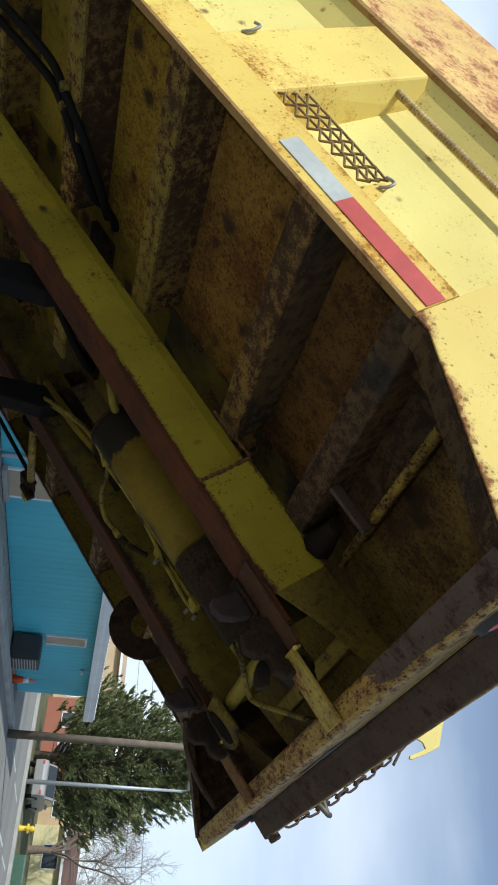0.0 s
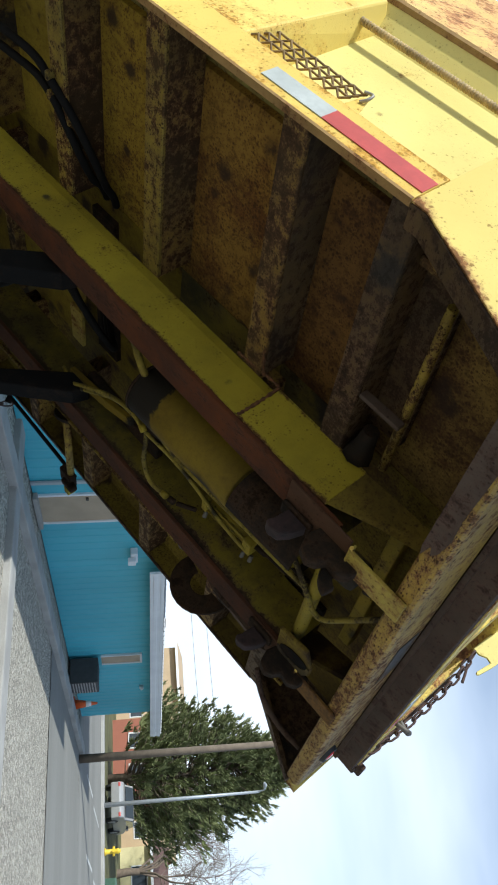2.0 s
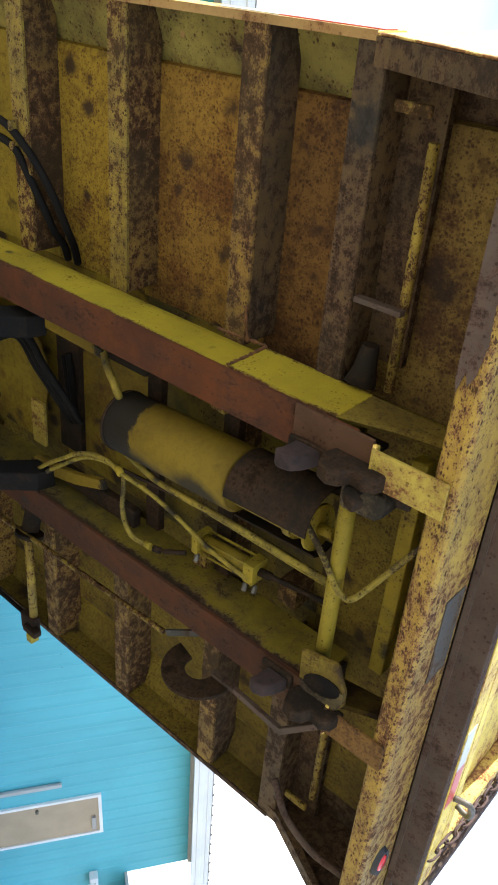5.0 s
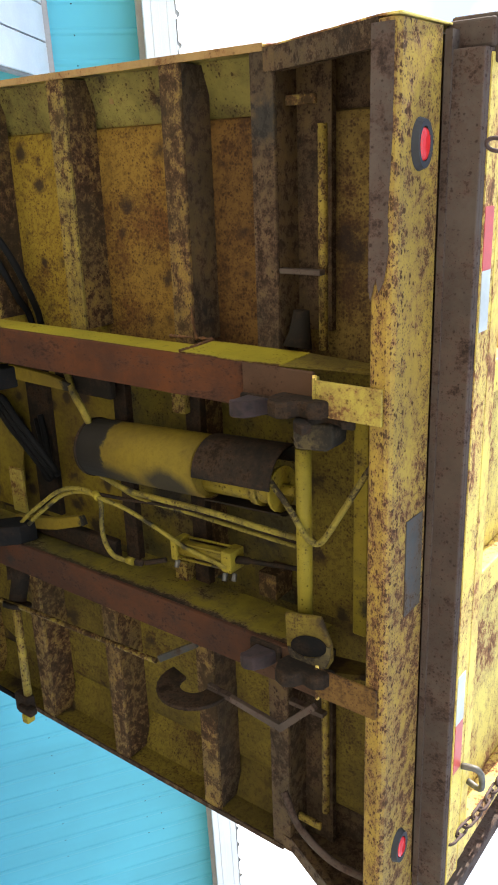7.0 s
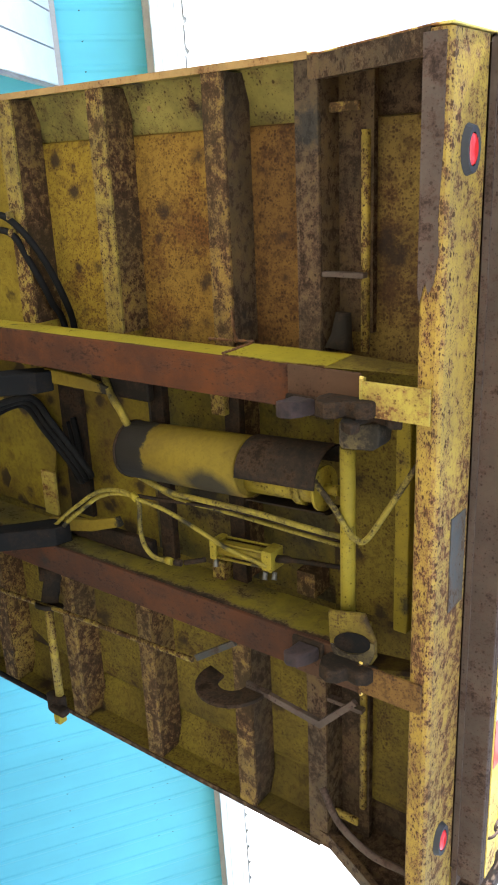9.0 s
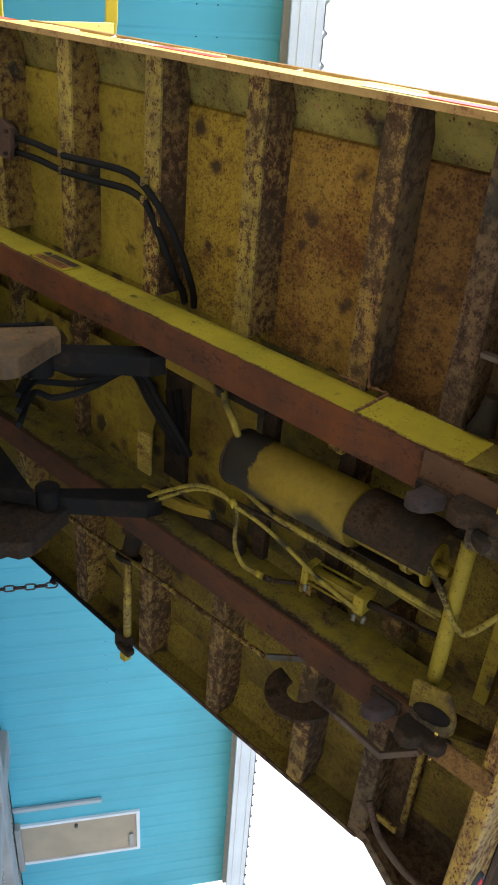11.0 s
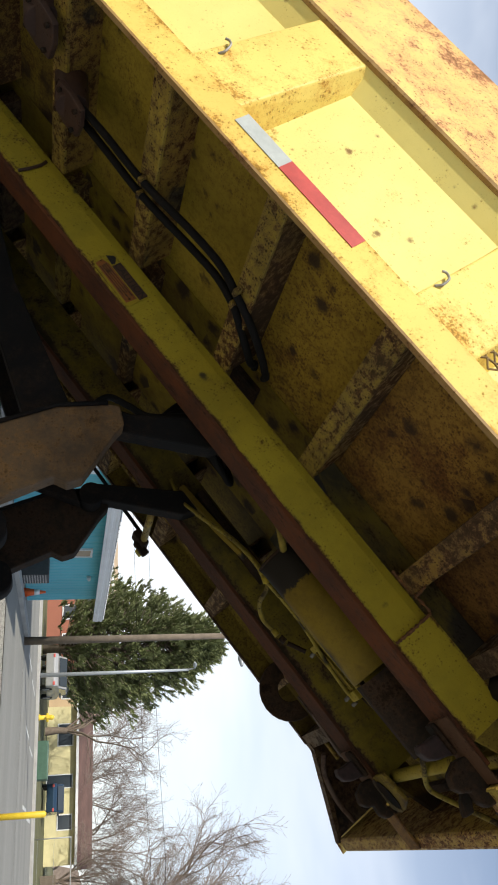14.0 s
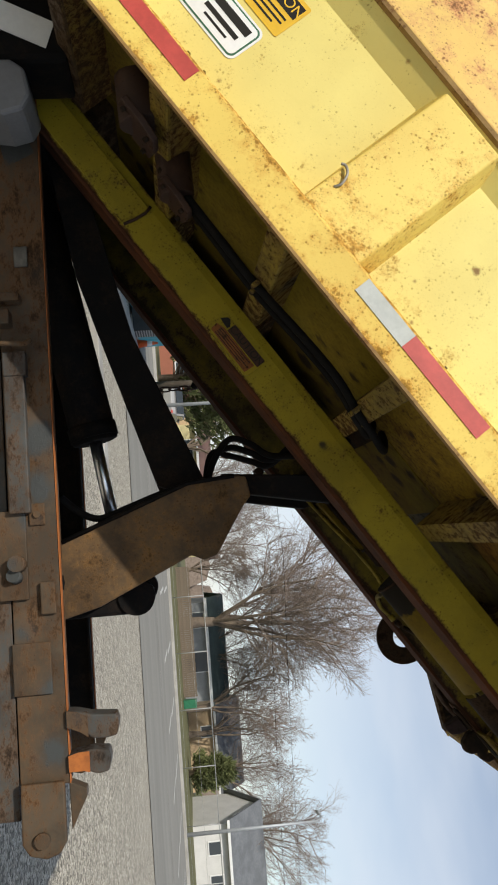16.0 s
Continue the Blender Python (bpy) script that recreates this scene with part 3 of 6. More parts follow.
# cross members outside and between the sills
for i, u in enumerate(MEMBERS):
    for s in (-1, 1):
        # The first member's dark paint stands in for shade at the low end.
        mat = M_MEMBER_D if i in (0, 6) else M_MEMBER_B if i > (4 if s < 0 else 1) else M_MEMBER
        span = sorted((side(s, 1.172), side(s, 0.412)))
        bm = bmesh.new()
        prism(bm, [(u - 0.037, 0.957), (u + 0.033, 0.957), (u + 0.036, 0.962), (u + 0.036, 0.968), (u - 0.028, 0.968), (u - 0.028, FLOOR_W), (u - 0.037, FLOOR_W)], 1, *span)
        member = part("cross_member", bm, mat, dump_body, "yellow channel with rust bloom")
        outline_part("web", [(u + 0.036, 0.961), (u + 0.030, 0.970), (u + 0.026, FLOOR_W), (u + 0.034, FLOOR_W)], 1, *span, M_WEB_Y if i < 3 else M_WEB if i < 5 else M_MEMBER_D, member, "brown rusted web")
    if i not in (3, 4, 6):
        part("cross_member", boxes(((u - 0.03, -0.31, 0.975), (u + 0.03, 0.39, FLOOR_W)), bevel=0.003), mat, dump_body)
# side rails, side sheets, ribs and sloped top boards
RIBS = [-3.12, -2.18, -1.27]
for s in (-1, 1):
    near = s < 0
    rail = [(1.19, 0.962), (1.188, 0.957), (1.172, 0.957), (1.172, 0.962), (1.184, 0.966), (1.184, 1.060), (1.06, 1.112), (1.06, 1.124), (1.178, 1.076), (1.19, 1.066)]
    # Far rail and lip get the dark paint, as if shaded.
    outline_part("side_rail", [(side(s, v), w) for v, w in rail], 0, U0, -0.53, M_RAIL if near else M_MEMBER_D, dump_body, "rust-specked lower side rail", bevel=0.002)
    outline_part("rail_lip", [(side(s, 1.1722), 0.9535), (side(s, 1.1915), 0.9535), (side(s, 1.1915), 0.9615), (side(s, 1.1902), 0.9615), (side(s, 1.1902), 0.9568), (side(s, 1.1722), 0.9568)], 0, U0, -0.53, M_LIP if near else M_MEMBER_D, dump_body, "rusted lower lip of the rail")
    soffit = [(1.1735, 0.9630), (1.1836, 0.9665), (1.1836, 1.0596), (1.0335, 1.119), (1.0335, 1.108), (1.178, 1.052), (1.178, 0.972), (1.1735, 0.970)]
    outline_part("rail_soffit", [(side(s, v), w) for v, w in soffit], 0, U0, -0.53, M_UNDER if near else M_FLOOR_SHADE, dump_body, "dirty inner face of the rail, darkened for shade")
    sheet_profile = [(1.07, 1.118), (1.07, 1.515), (1.118, 1.588), (1.126, 1.60), (1.115, 1.612), (1.06, 1.56), (1.058, 1.118)]
    outline_part("side_sheet", [(side(s, v), w) for v, w in sheet_profile], 0, U0, -0.53, M_SIDE, dump_body, "pale yellow side sheet")
    board = [(1.128, 1.606), (1.13, 1.618), (1.015, 2.10), (0.99, 2.125), (0.965, 2.115), (1.10, 1.60)]
    outline_part("top_board", [(side(s, v), w) for v, w in board], 0, U0, -0.06, M_TOP, dump_body, "orange-rusted sloping top board", bevel=0.003)
    outline_part("seam_lip", [(side(s, v), w) for v, w in ((1.122, 1.592), (1.135, 1.597), (1.137, 1.609), (1.126, 1.612))], 0, U0, -0.065, M_LIP, dump_body, "cracked rusty seam below the top board")
    for u in RIBS:
        bm = bmesh.new()
        half, foot = 0.108, 0.135
        outer = [(u - half, side(s, 1.174), 1.070), (u + half, side(s, 1.174), 1.070), (u + half, side(s, 1.134), 1.578), (u - half, side(s, 1.134), 1.578)]
        inner = [(u - foot, side(s, 1.069), 1.120), (u + foot, side(s, 1.069), 1.120), (u + foot, side(s, 1.069), 1.56), (u - foot, side(s, 1.069), 1.56)]
        vo, vi = [bm.verts.new(p) for p in outer], [bm.verts.new(p) for p in inner]
        bm.faces.new(vo)
        for k in range(4):
            bm.faces.new((vo[k], vo[(k + 1) % 4], vi[(k + 1) % 4], vi[k]))
        part("side_rib", bm, M_RIB, dump_body, "boxed side rib with rust runs", bevel=0.006)
    # corner plate at the raised end, with its slanted lower edge
    outline_part("corner_plate", [(-0.53, 0.957), (-0.49, 0.957), (-0.115, 0.79), (-0.062, 0.785), (-0.062, 1.60), (-0.53, 1.60)], 1, *sorted((side(s, 1.181), side(s, 1.1865))), M_CORNER, dump_body, "flat yellow corner plate, rust along its lower edge", bevel=0.002)
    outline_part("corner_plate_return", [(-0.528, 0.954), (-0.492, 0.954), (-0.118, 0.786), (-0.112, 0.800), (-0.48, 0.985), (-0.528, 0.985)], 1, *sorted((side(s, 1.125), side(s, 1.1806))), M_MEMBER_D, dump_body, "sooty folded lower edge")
    # Soot and the bay's shading are both put into these dark inner faces.
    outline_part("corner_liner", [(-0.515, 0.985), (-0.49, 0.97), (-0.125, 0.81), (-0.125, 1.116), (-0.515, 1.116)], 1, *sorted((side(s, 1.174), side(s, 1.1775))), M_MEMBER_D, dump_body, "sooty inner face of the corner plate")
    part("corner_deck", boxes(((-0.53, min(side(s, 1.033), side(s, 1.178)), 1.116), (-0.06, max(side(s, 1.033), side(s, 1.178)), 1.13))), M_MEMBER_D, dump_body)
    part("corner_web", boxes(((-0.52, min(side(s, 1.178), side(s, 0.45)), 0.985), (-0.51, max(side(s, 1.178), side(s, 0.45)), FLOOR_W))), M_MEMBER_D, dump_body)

# front bulkhead at the low end
part("front_wall", boxes(((U0 - 0.02, -1.13, 1.0), (U0, 1.21, 2.1)), bevel=0.003), M_SIDE, dump_body)

# sills with red-rusted lower flange
for s in (-1, 1):
    sill = [(0.422, 0.811), (0.419, 0.926), (0.411, 0.957), (0.397, 0.957), (0.405, 0.924), (0.408, 0.811)]
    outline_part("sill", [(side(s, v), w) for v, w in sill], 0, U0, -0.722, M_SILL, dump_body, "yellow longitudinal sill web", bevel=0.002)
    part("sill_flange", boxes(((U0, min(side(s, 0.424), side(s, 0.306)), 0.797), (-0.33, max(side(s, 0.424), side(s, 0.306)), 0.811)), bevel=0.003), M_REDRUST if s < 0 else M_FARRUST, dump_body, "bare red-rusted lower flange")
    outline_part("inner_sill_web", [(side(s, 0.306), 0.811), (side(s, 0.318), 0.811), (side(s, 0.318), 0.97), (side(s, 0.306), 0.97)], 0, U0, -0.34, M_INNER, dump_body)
    doubler = [(-3.44, 0.822), (-2.762, 0.822), (-2.75, 0.860), (-2.746, 0.905), (-2.755, 0.925), (-3.44, 0.925)]
    outline_part("sill_doubler", doubler, 1, *sorted((side(s, 0.4195), side(s, 0.4265))), M_SILL, dump_body, "grimy doubler plate with a rusted seam", bevel=0.003)
    part("seam_weld", tubes(([(-2.757, side(s, 0.4265), 0.822), (-2.748, side(s, 0.4265), 0.86), (-2.744, side(s, 0.4265), 0.905), (-2.752, side(s, 0.423), 0.932)], 0.006), sides=6), M_FLANGE, dump_body, "rusted weld seam")
    gusset = [(0.426, 0.811), (0.430, 0.962), (0.322, 0.966), (0.322, 0.957), (0.418, 0.955), (0.414, 0.811)]
    outline_part("sill_gusset", [(side(s, v), w) for v, w in gusset], 0, -0.735, -0.40, M_SILL, dump_body, "slanted yellow gusset plate", bevel=0.002)
    tail = bmesh.new()
    q = [(-0.40, 0.428, 0.960), (-0.40, 0.424, 0.815), (-0.27, 0.412, 0.88), (-0.125, 0.40, 0.93), (-0.125, 0.41, 0.985)]
    vs = [tail.verts.new((u, side(s, v), w)) for u, v, w in q] + [tail.verts.new((u, side(s, (v - 0.012)), w + 0.008)) for u, v, w in q]
    tail.faces.new(vs[:5])
    tail.faces.new(vs[5:][::-1])
    for k in range(5):
        tail.faces.new((vs[k], vs[(k + 1) % 5], vs[(k + 1) % 5 + 5], vs[k + 5]))
    # Darker paint stands in for the shadow on this recessed plate.
    part("sill_tail_plate", tail, M_FLOOR_SHADE, dump_body)
    # flat strut out to the end beam
    part("end_strut", boxes(((-0.270, min(side(s, 0.412), side(s, 0.322)), 0.7765), (-0.088, max(side(s, 0.412), side(s, 0.322)), 0.7855)), ((-0.275, min(side(s, 0.418), side(s, 0.318)), 0.772), (-0.268, max(side(s, 0.418), side(s, 0.318)), 0.798)), bevel=0.002), M_STRUT if s < 0 else M_FLOOR[3], dump_body, "chipped yellow flat strut" if s < 0 else "rust-brown flat strut")
    part("sill_pad", boxes(((-0.50, min(side(s, 0.428), side(s, 0.304)), 0.789), (-0.28, max(side(s, 0.428), side(s, 0.304)), 0.7965)), bevel=0.003), M_PADRUST, dump_body, "worn brown wear plate")
    # hinge hook: a thick dark C round the pin place
    ring = [(-0.235 + r * math.cos(a), 0.765 + r * math.sin(a)) for r, span in ((0.076, range(0, 15)), (0.040, range(14, -1, -1))) for a in [radians(20 + 17.0 * k) for k in span]]
    if s < 0:
        outline_part("hinge_hook", ring, 1, *sorted((side(s, 0.322), side(s, 0.296))), M_GREASE, dump_body, "greasy black hinge hook", bevel=0.006)
    # bearing at the shaft end: a worn block at the near side, an eye plate at the far side
    if s < 0:
        outline_part("shaft_bearing", [(-0.346, -0.292), (-0.238, -0.300), (-0.224, -0.286), (-0.228, -0.244), (-0.246, -0.228), (-0.337, -0.219), (-0.345, -0.232)], 2, 0.789, 0.86, M_SADDLE, dump_body, "worn greasy bearing block", bevel=0.006)
    else:
        eye = outline_part("shaft_bearing", [(-0.384, 0.272), (-0.268, 0.248), (-0.232, 0.325), (-0.230, 0.372), (-0.252, 0.415), (-0.290, 0.436), (-0.338, 0.436), (-0.368, 0.412), (-0.380, 0.370)], 2, 0.789, 0.804, M_FLOOR_SHADE, dump_body, "yellow eye plate at the shaft end", bevel=0.005)
        # Flat black oval on the plate stands for the hole's dark inside.
        bm = bmesh.new()
        prism(bm, [(-0.303 + 0.058 * math.cos(radians(a)) + 0.012 * math.sin(radians(a)), 0.348 - 0.020 * math.cos(radians(a)) + 0.030 * math.sin(radians(a))) for a in range(0, 360, 20)], 2, 0.7855, 0.7875)
        part("pin_recess", bm, M_BLACK, eye, "black oval standing for the shade inside the pin hole")
        rim = [(-0.303 + (0.058 * r) * math.cos(radians(a)) + 0.012 * math.sin(radians(a)), 0.350 - 0.022 * math.cos(radians(a)) + q * math.sin(radians(a))) for r, q, span in ((1.0, 0.031, range(0, 181, 15)), (1.2, 0.082, range(180, -1, -15))) for a in span]
        outline_part("bearing_rim", rim, 2, 0.784, 0.7885, M_SADDLE, eye, "greasy worn rim")
    part("pin_box", boxes(((-0.500, min(side(s, 0.30), side(s, 0.352)), 0.772), (-0.392, max(side(s, 0.30), side(s, 0.352)), 0.7885)), bevel=0.008), M_GREASE, dump_body, "oily black pin housing")
    bm = bmesh.new()
    tube(bm, [(-0.272, side(s, 0.423), 0.781), (-0.272, side(s, 0.372), 0.779), (-0.272, side(s, 0.316), 0.782)], 0.0055, 6)
    part("weld_bead", bm, M_RAIL, dump_body, "orange weld bead")
    outline_part("hinge_lug", [(-0.375, 0.80), (-0.385, 0.757), (-0.370, 0.716), (-0.335, 0.702), (-0.310, 0.716), (-0.295, 0.742), (-0.262, 0.736), (-0.235, 0.752), (-0.225, 0.80)], 1, *sorted((side(s, 0.322), side(s, 0.366))), M_GREASE, dump_body, "dark worn hinge lug", bevel=0.007)
    outline_part("lug_face", [(-0.470, 0.770), (-0.474, 0.722), (-0.482, 0.704), (-0.462, 0.694), (-0.432, 0.702), (-0.414, 0.728), (-0.400, 0.770)], 1, *sorted((side(s, 0.352), side(s, 0.308))), M_LUG, dump_body, "pinkish bare lug end", bevel=0.006)
    # The stub's wide foot stands in for dark shading on the sill.
    part("grease_stub", tubes(([(-0.452, side(s, 0.435), 0.975), (-0.45, side(s, 0.475), 0.985), (-0.447, side(s, 0.535), 0.99)], [0.042, 0.030, 0.022])), M_GREASE, dump_body, "greasy black stub, foot widened for the shading round it")

# rusty weld fringe where the sixth member meets the near sill
rnd = random.Random(8)
for path in ([(-0.905, -0.428, 0.955), (-0.85, -0.430, 0.958), (-0.80, -0.431, 0.962), (-0.74, -0.432, 0.964)], [(-0.738, -0.4315, 0.962), (-0.737, -0.4295, 0.920), (-0.736, -0.4275, 0.870), (-0.737, -0.427, 0.815)], [(-0.80, -0.425, 0.962), (-0.805, -0.47, 0.955), (-0.81, -0.52, 0.954)]):
    fine_path = smooth_path(path, 8)
    bm = bmesh.new()
    tube(bm, fine_path, [rnd.uniform(0.0025, 0.0075) for _ in fine_path], 6)
    part("weld_fringe", bm, M_OLDWELD, dump_body, "crusty orange-brown weld")

# torque shaft between the sills
part("torque_shaft", tubes(([(-0.342, -0.21, 0.832), (-0.342, 0.30, 0.832)], 0.022), sides=14), M_TANK, dump_body, "round yellow cross shaft")
part("rear_cross_tube", boxes(((-0.27, -0.31, 0.965), (-0.225, 0.39, 1.01)), bevel=0.006), M_TANK, dump_body)

# end beam with lamps
beam = [(-0.132, 0.80), (-0.124, 0.790), (-0.084, 0.786), (-0.074, 0.790), (-0.067, 0.800), (-0.064, 0.98), (-0.070, 0.985), (-0.074, 0.84), (-0.118, 0.836), (-0.118, 1.05), (-0.128, 1.05)]
outline_part("end_beam", beam, 1, -1.178, 1.258, M_REAR, dump_body, "rust-mottled yellow end beam", bevel=0.003)
outline_part("beam_grey_end", [(-0.131, -1.17), (-0.078, -1.17), (-0.079, -0.95), (-0.086, -0.80), (-0.082, -0.72), (-0.092, -0.655), (-0.105, -0.63), (-0.112, -0.66), (-0.125, -0.61), (-0.131, -0.64)], 2, 0.7838, 0.7855, M_GATE_STEEL, dump_body, "grey grease smear on the beam's lower face")
part("floor_lip", boxes(((-0.16, -1.17, 1.05), (-0.022, 1.25, 1.0825)), ((-0.062, -1.17, 0.985), (-0.045, 1.25, 1.06))), M_GATE_STEEL, dump_body, "dark floor lip behind the end beam")
part("worn_decal", boxes(((-0.0655, -0.05, 0.875), (-0.0625, 0.22, 0.965))), M_CHASSIS_B, dump_body, "worn dark grey decal")
for v in (-0.938, 0.985):
    lamp = part("tail_lamp", bmesh.new(), M_RUBBER, dump_body, "oval red marker lamp in a rubber grommet")
    lamp_bm = bmesh.new()
    def oval(bm, u, a, b, dv=0.0):
        return [bm.verts.new((u, v + dv + a * math.cos(2 * math.pi * k / 24), 0.885 + b * math.sin(2 * math.pi * k / 24))) for k in range(24)]
    o1, o2, o3 = oval(lamp_bm, -0.066, 0.056, 0.040), oval(lamp_bm, -0.050, 0.050, 0.034), oval(lamp_bm, -0.052, 0.036, 0.024)
    for a, b in ((o1, o2), (o2, o3)):
        for k in range(24):
            lamp_bm.faces.new((a[k], a[(k + 1) % 24], b[(k + 1) % 24], b[k]))
    lamp_bm.to_mesh(lamp.data)
    lamp_bm.free()
    bm = bmesh.new()
    rings = [oval(bm, u, a, b) for u, a, b in ((-0.056, 0.0355, 0.0235), (-0.049, 0.031, 0.020), (-0.046, 0.018, 0.011))]
    for a, b in zip(rings, rings[1:]):
        for k in range(24):
            bm.faces.new((a[k], a[(k + 1) % 24], b[(k + 1) % 24], b[k])).smooth = True
    bm.faces.new(rings[-1])
    part("lens", bm, M_LENS, lamp, "red plastic lens")

# round bars and levers in the end bays
for s in (-1, 1):
    part("latch_bar", tubes(([(-0.387, side(s, 0.43), 1.005), (-0.387, side(s, 1.0), 1.005)], 0.013)), M_MEMBER, dump_body, "round yellow latch bar")
    part("bar_strap", boxes(((-0.52, min(side(s, 0.632), side(s, 0.646)), 0.965), (-0.372, max(side(s, 0.632), side(s, 0.646)), 0.99)), bevel=0.002), M_GATE_STEEL, dump_body)
    part("latch_lever", boxes(((-0.49, min(side(s, 1.045), side(s, 1.07)), 0.99), (-0.40, max(side(s, 1.045), side(s, 1.07)), 1.004)), bevel=0.004), M_MEMBER, dump_body)
    # Backing is dark for soot and for the shading of the bay.
    part("bay_backing", boxes(((-0.505, min(side(s, 0.47), side(s, 1.17)), 1.060), (-0.395, max(side(s, 0.47), side(s, 1.17)), 1.082))), M_MEMBER_D, dump_body, "sooty bay plate, darkened for shade")

# cylinder along the middle, its half-round guard and rod
AX0, AX1 = Vector((-1.19, -0.047, 0.872)), Vector((-0.39, -0.092, 0.872))
def ax(t, dv=0.0, dw=0.0):
    return AX0.lerp(AX1, t) + Vector((0, dv, dw))
tank = part("cylinder_tank", tubes(([ax(0), ax(0.006), ax(0.615), ax(0.62)], [0.088, 0.095, 0.095, 0.088]), sides=32), M_BARREL, dump_body, "yellow cylinder with scorched patches")
for lo, hi, name_of in ((-170, 0, "black half-round rod guard"), (62, 112, "lower lip of the rod guard")):
    arc = [radians(lo + (hi - lo) * k / 14) for k in range(15)]
    rim = [(r * math.sin(a), -r * math.cos(a)) for r, way in ((0.101, 1), (0.0965, -1)) for a in arc[::way]]
    bm = bmesh.new()
    ends = [[bm.verts.new(ax(f, dv, dw)) for dv, dw in rim] for f in (0.63, 0.972)]
    for k in range(len(rim)):
        q = (k + 1) % len(rim)
        bm.faces.new((ends[0][k], ends[0][q], ends[1][q], ends[1][k])).smooth = k not in (14, 29)
    part("rod_guard", bm, M_GREASE, tank, name_of)
part("inner_cylinder", tubes(([ax(0.62, 0.03), ax(0.93, 0.03)], 0.048), ([ax(0.84, 0.03), ax(0.87, 0.03)], 0.058), ([ax(0.93, 0.03), ax(0.942, 0.03)], 0.066), ([ax(0.942, 0.03), ax(1.0, 0.03)], 0.016), sides=18), M_TANK, tank, "yellow inner cylinder with rod")
part("tank_collar", tubes(([ax(0.0), ax(0.012)], 0.098), sides=32), M_GREASE, tank)
for u in (-1.15, -0.83):
    part("tank_strap", boxes(((u - 0.03, -0.30, 0.955), (u + 0.03, 0.39, 0.985)), bevel=0.003), M_GREASE, dump_body)

# small valve cylinder and hoses
valve = part("valve", tubes(([(-0.855, 0.240, 0.895), (-0.655, 0.224, 0.895)], 0.026), sides=16), M_TANK, dump_body, "small yellow tie-rod hydraulic cylinder")
for u, v, half in ((-0.862, 0.2405, 0.013), (-0.648, 0.2235, 0.019)):
    part("end_cap", boxes(((u - half, v - 0.034, 0.861), (u + half, v + 0.034, 0.929)), bevel=0.004), M_TANK, valve, "square yellow end cap")
for dv in (-0.026, 0.026):
    for w in (0.869, 0.921):
        part("tie_rod", tubes(([(-0.872, 0.241 + dv, w), (-0.632, 0.222 + dv, w)], 0.0045), sides=6), M_TANK, valve)
part("valve_rod", tubes(([(-0.632, 0.222, 0.895), (-0.59, 0.215, 0.896), (-0.58, 0.214, 0.897), (-0.38, 0.19, 0.905)], [0.013, 0.013, 0.008, 0.008]), sides=8), M_GREASE, valve, "dark rod and clevis")
for u, v, w in ((-0.655, 0.262, 0.866), (-0.625, 0.258, 0.874), (-0.852, 0.274, 0.868)):
    part("fitting", tubes(([(u, v, w), (u + 0.004, v + 0.020, w - 0.012)], 0.008), sides=6), M_STEEL, valve, "small worn pipe fitting")
HOSES_Y = [
    ([(-1.74, 0.37, 0.87), (-1.638, 0.339, 0.84), (-1.54, 0.262, 0.832), (-1.454, 0.200, 0.83), (-1.38, 0.148, 0.83), (-1.30, 0.112, 0.83), (-1.218, 0.101, 0.83), (-1.156, 0.110, 0.825), (-1.05, 0.130, 0.84), (-0.94, 0.170, 0.855), (-0.80, 0.215, 0.858), (-0.68, 0.232, 0.858), (-0.648, 0.240, 0.866)], 0.0075),
    ([(-1.72, 0.40, 0.88), (-1.62, 0.356, 0.85), (-1.52, 0.275, 0.84), (-1.43, 0.205, 0.84), (-1.35, 0.150, 0.84), (-1.26, 0.118, 0.84), (-1.17, 0.112, 0.835), (-1.136, 0.130, 0.82), (-1.124, 0.175, 0.805), (-1.118, 0.225, 0.80), (-1.098, 0.262, 0.795), (-1.063, 0.284, 0.79), (-1.03, 0.290, 0.795), (-0.997, 0.288, 0.80)], 0.0085),
    ([(-1.13, 0.03, 0.83), (-1.0, 0.05, 0.82), (-0.88, 0.05, 0.82), (-0.66, 0.05, 0.83), (-0.50, 0.06, 0.84), (-0.37, 0.065, 0.85)], 0.0095),
    ([(-1.12, 0.06, 0.86), (-0.98, 0.085, 0.85), (-0.80, 0.09, 0.86), (-0.60, 0.10, 0.87), (-0.38, 0.11, 0.88)], 0.007),
    ([(-1.33, -0.27, 0.90), (-1.26, -0.22, 0.86), (-1.20, -0.18, 0.84), (-1.18, -0.12, 0.85)], 0.013),
    ([(-0.46, -0.125, 0.82), (-0.437, -0.106, 0.81), (-0.395, -0.068, 0.805), (-0.357, -0.030, 0.80), (-0.325, 0.012, 0.80), (-0.300, 0.034, 0.80), (-0.27, 0.030, 0.805), (-0.215, -0.06, 0.81), (-0.150, -0.175, 0.815), (-0.125, -0.215, 0.82)], 0.0085),
]
for path, r in HOSES_Y:
    bm = bmesh.new()
    tube(bm, smooth_path(path), r, 8)
    part("hose", bm, M_HOSE_Y, dump_body, "paint-spattered yellow hose")
for a, b, r in (((-1.172, 0.100, 0.828), (-1.150, 0.112, 0.824), 0.014), ((-1.010, 0.290, 0.80), (-0.985, 0.289, 0.80), 0.013), ((-0.975, 0.288, 0.802), (-0.95, 0.286, 0.806), 0.012), ((-0.94, 0.284, 0.81), (-0.875, 0.268, 0.84), 0.0085)):
    part("hose_fitting", tubes(([a, b], r), sides=6), M_TANK if r > 0.0125 else M_GREASE, dump_body, "small worn hose fitting")
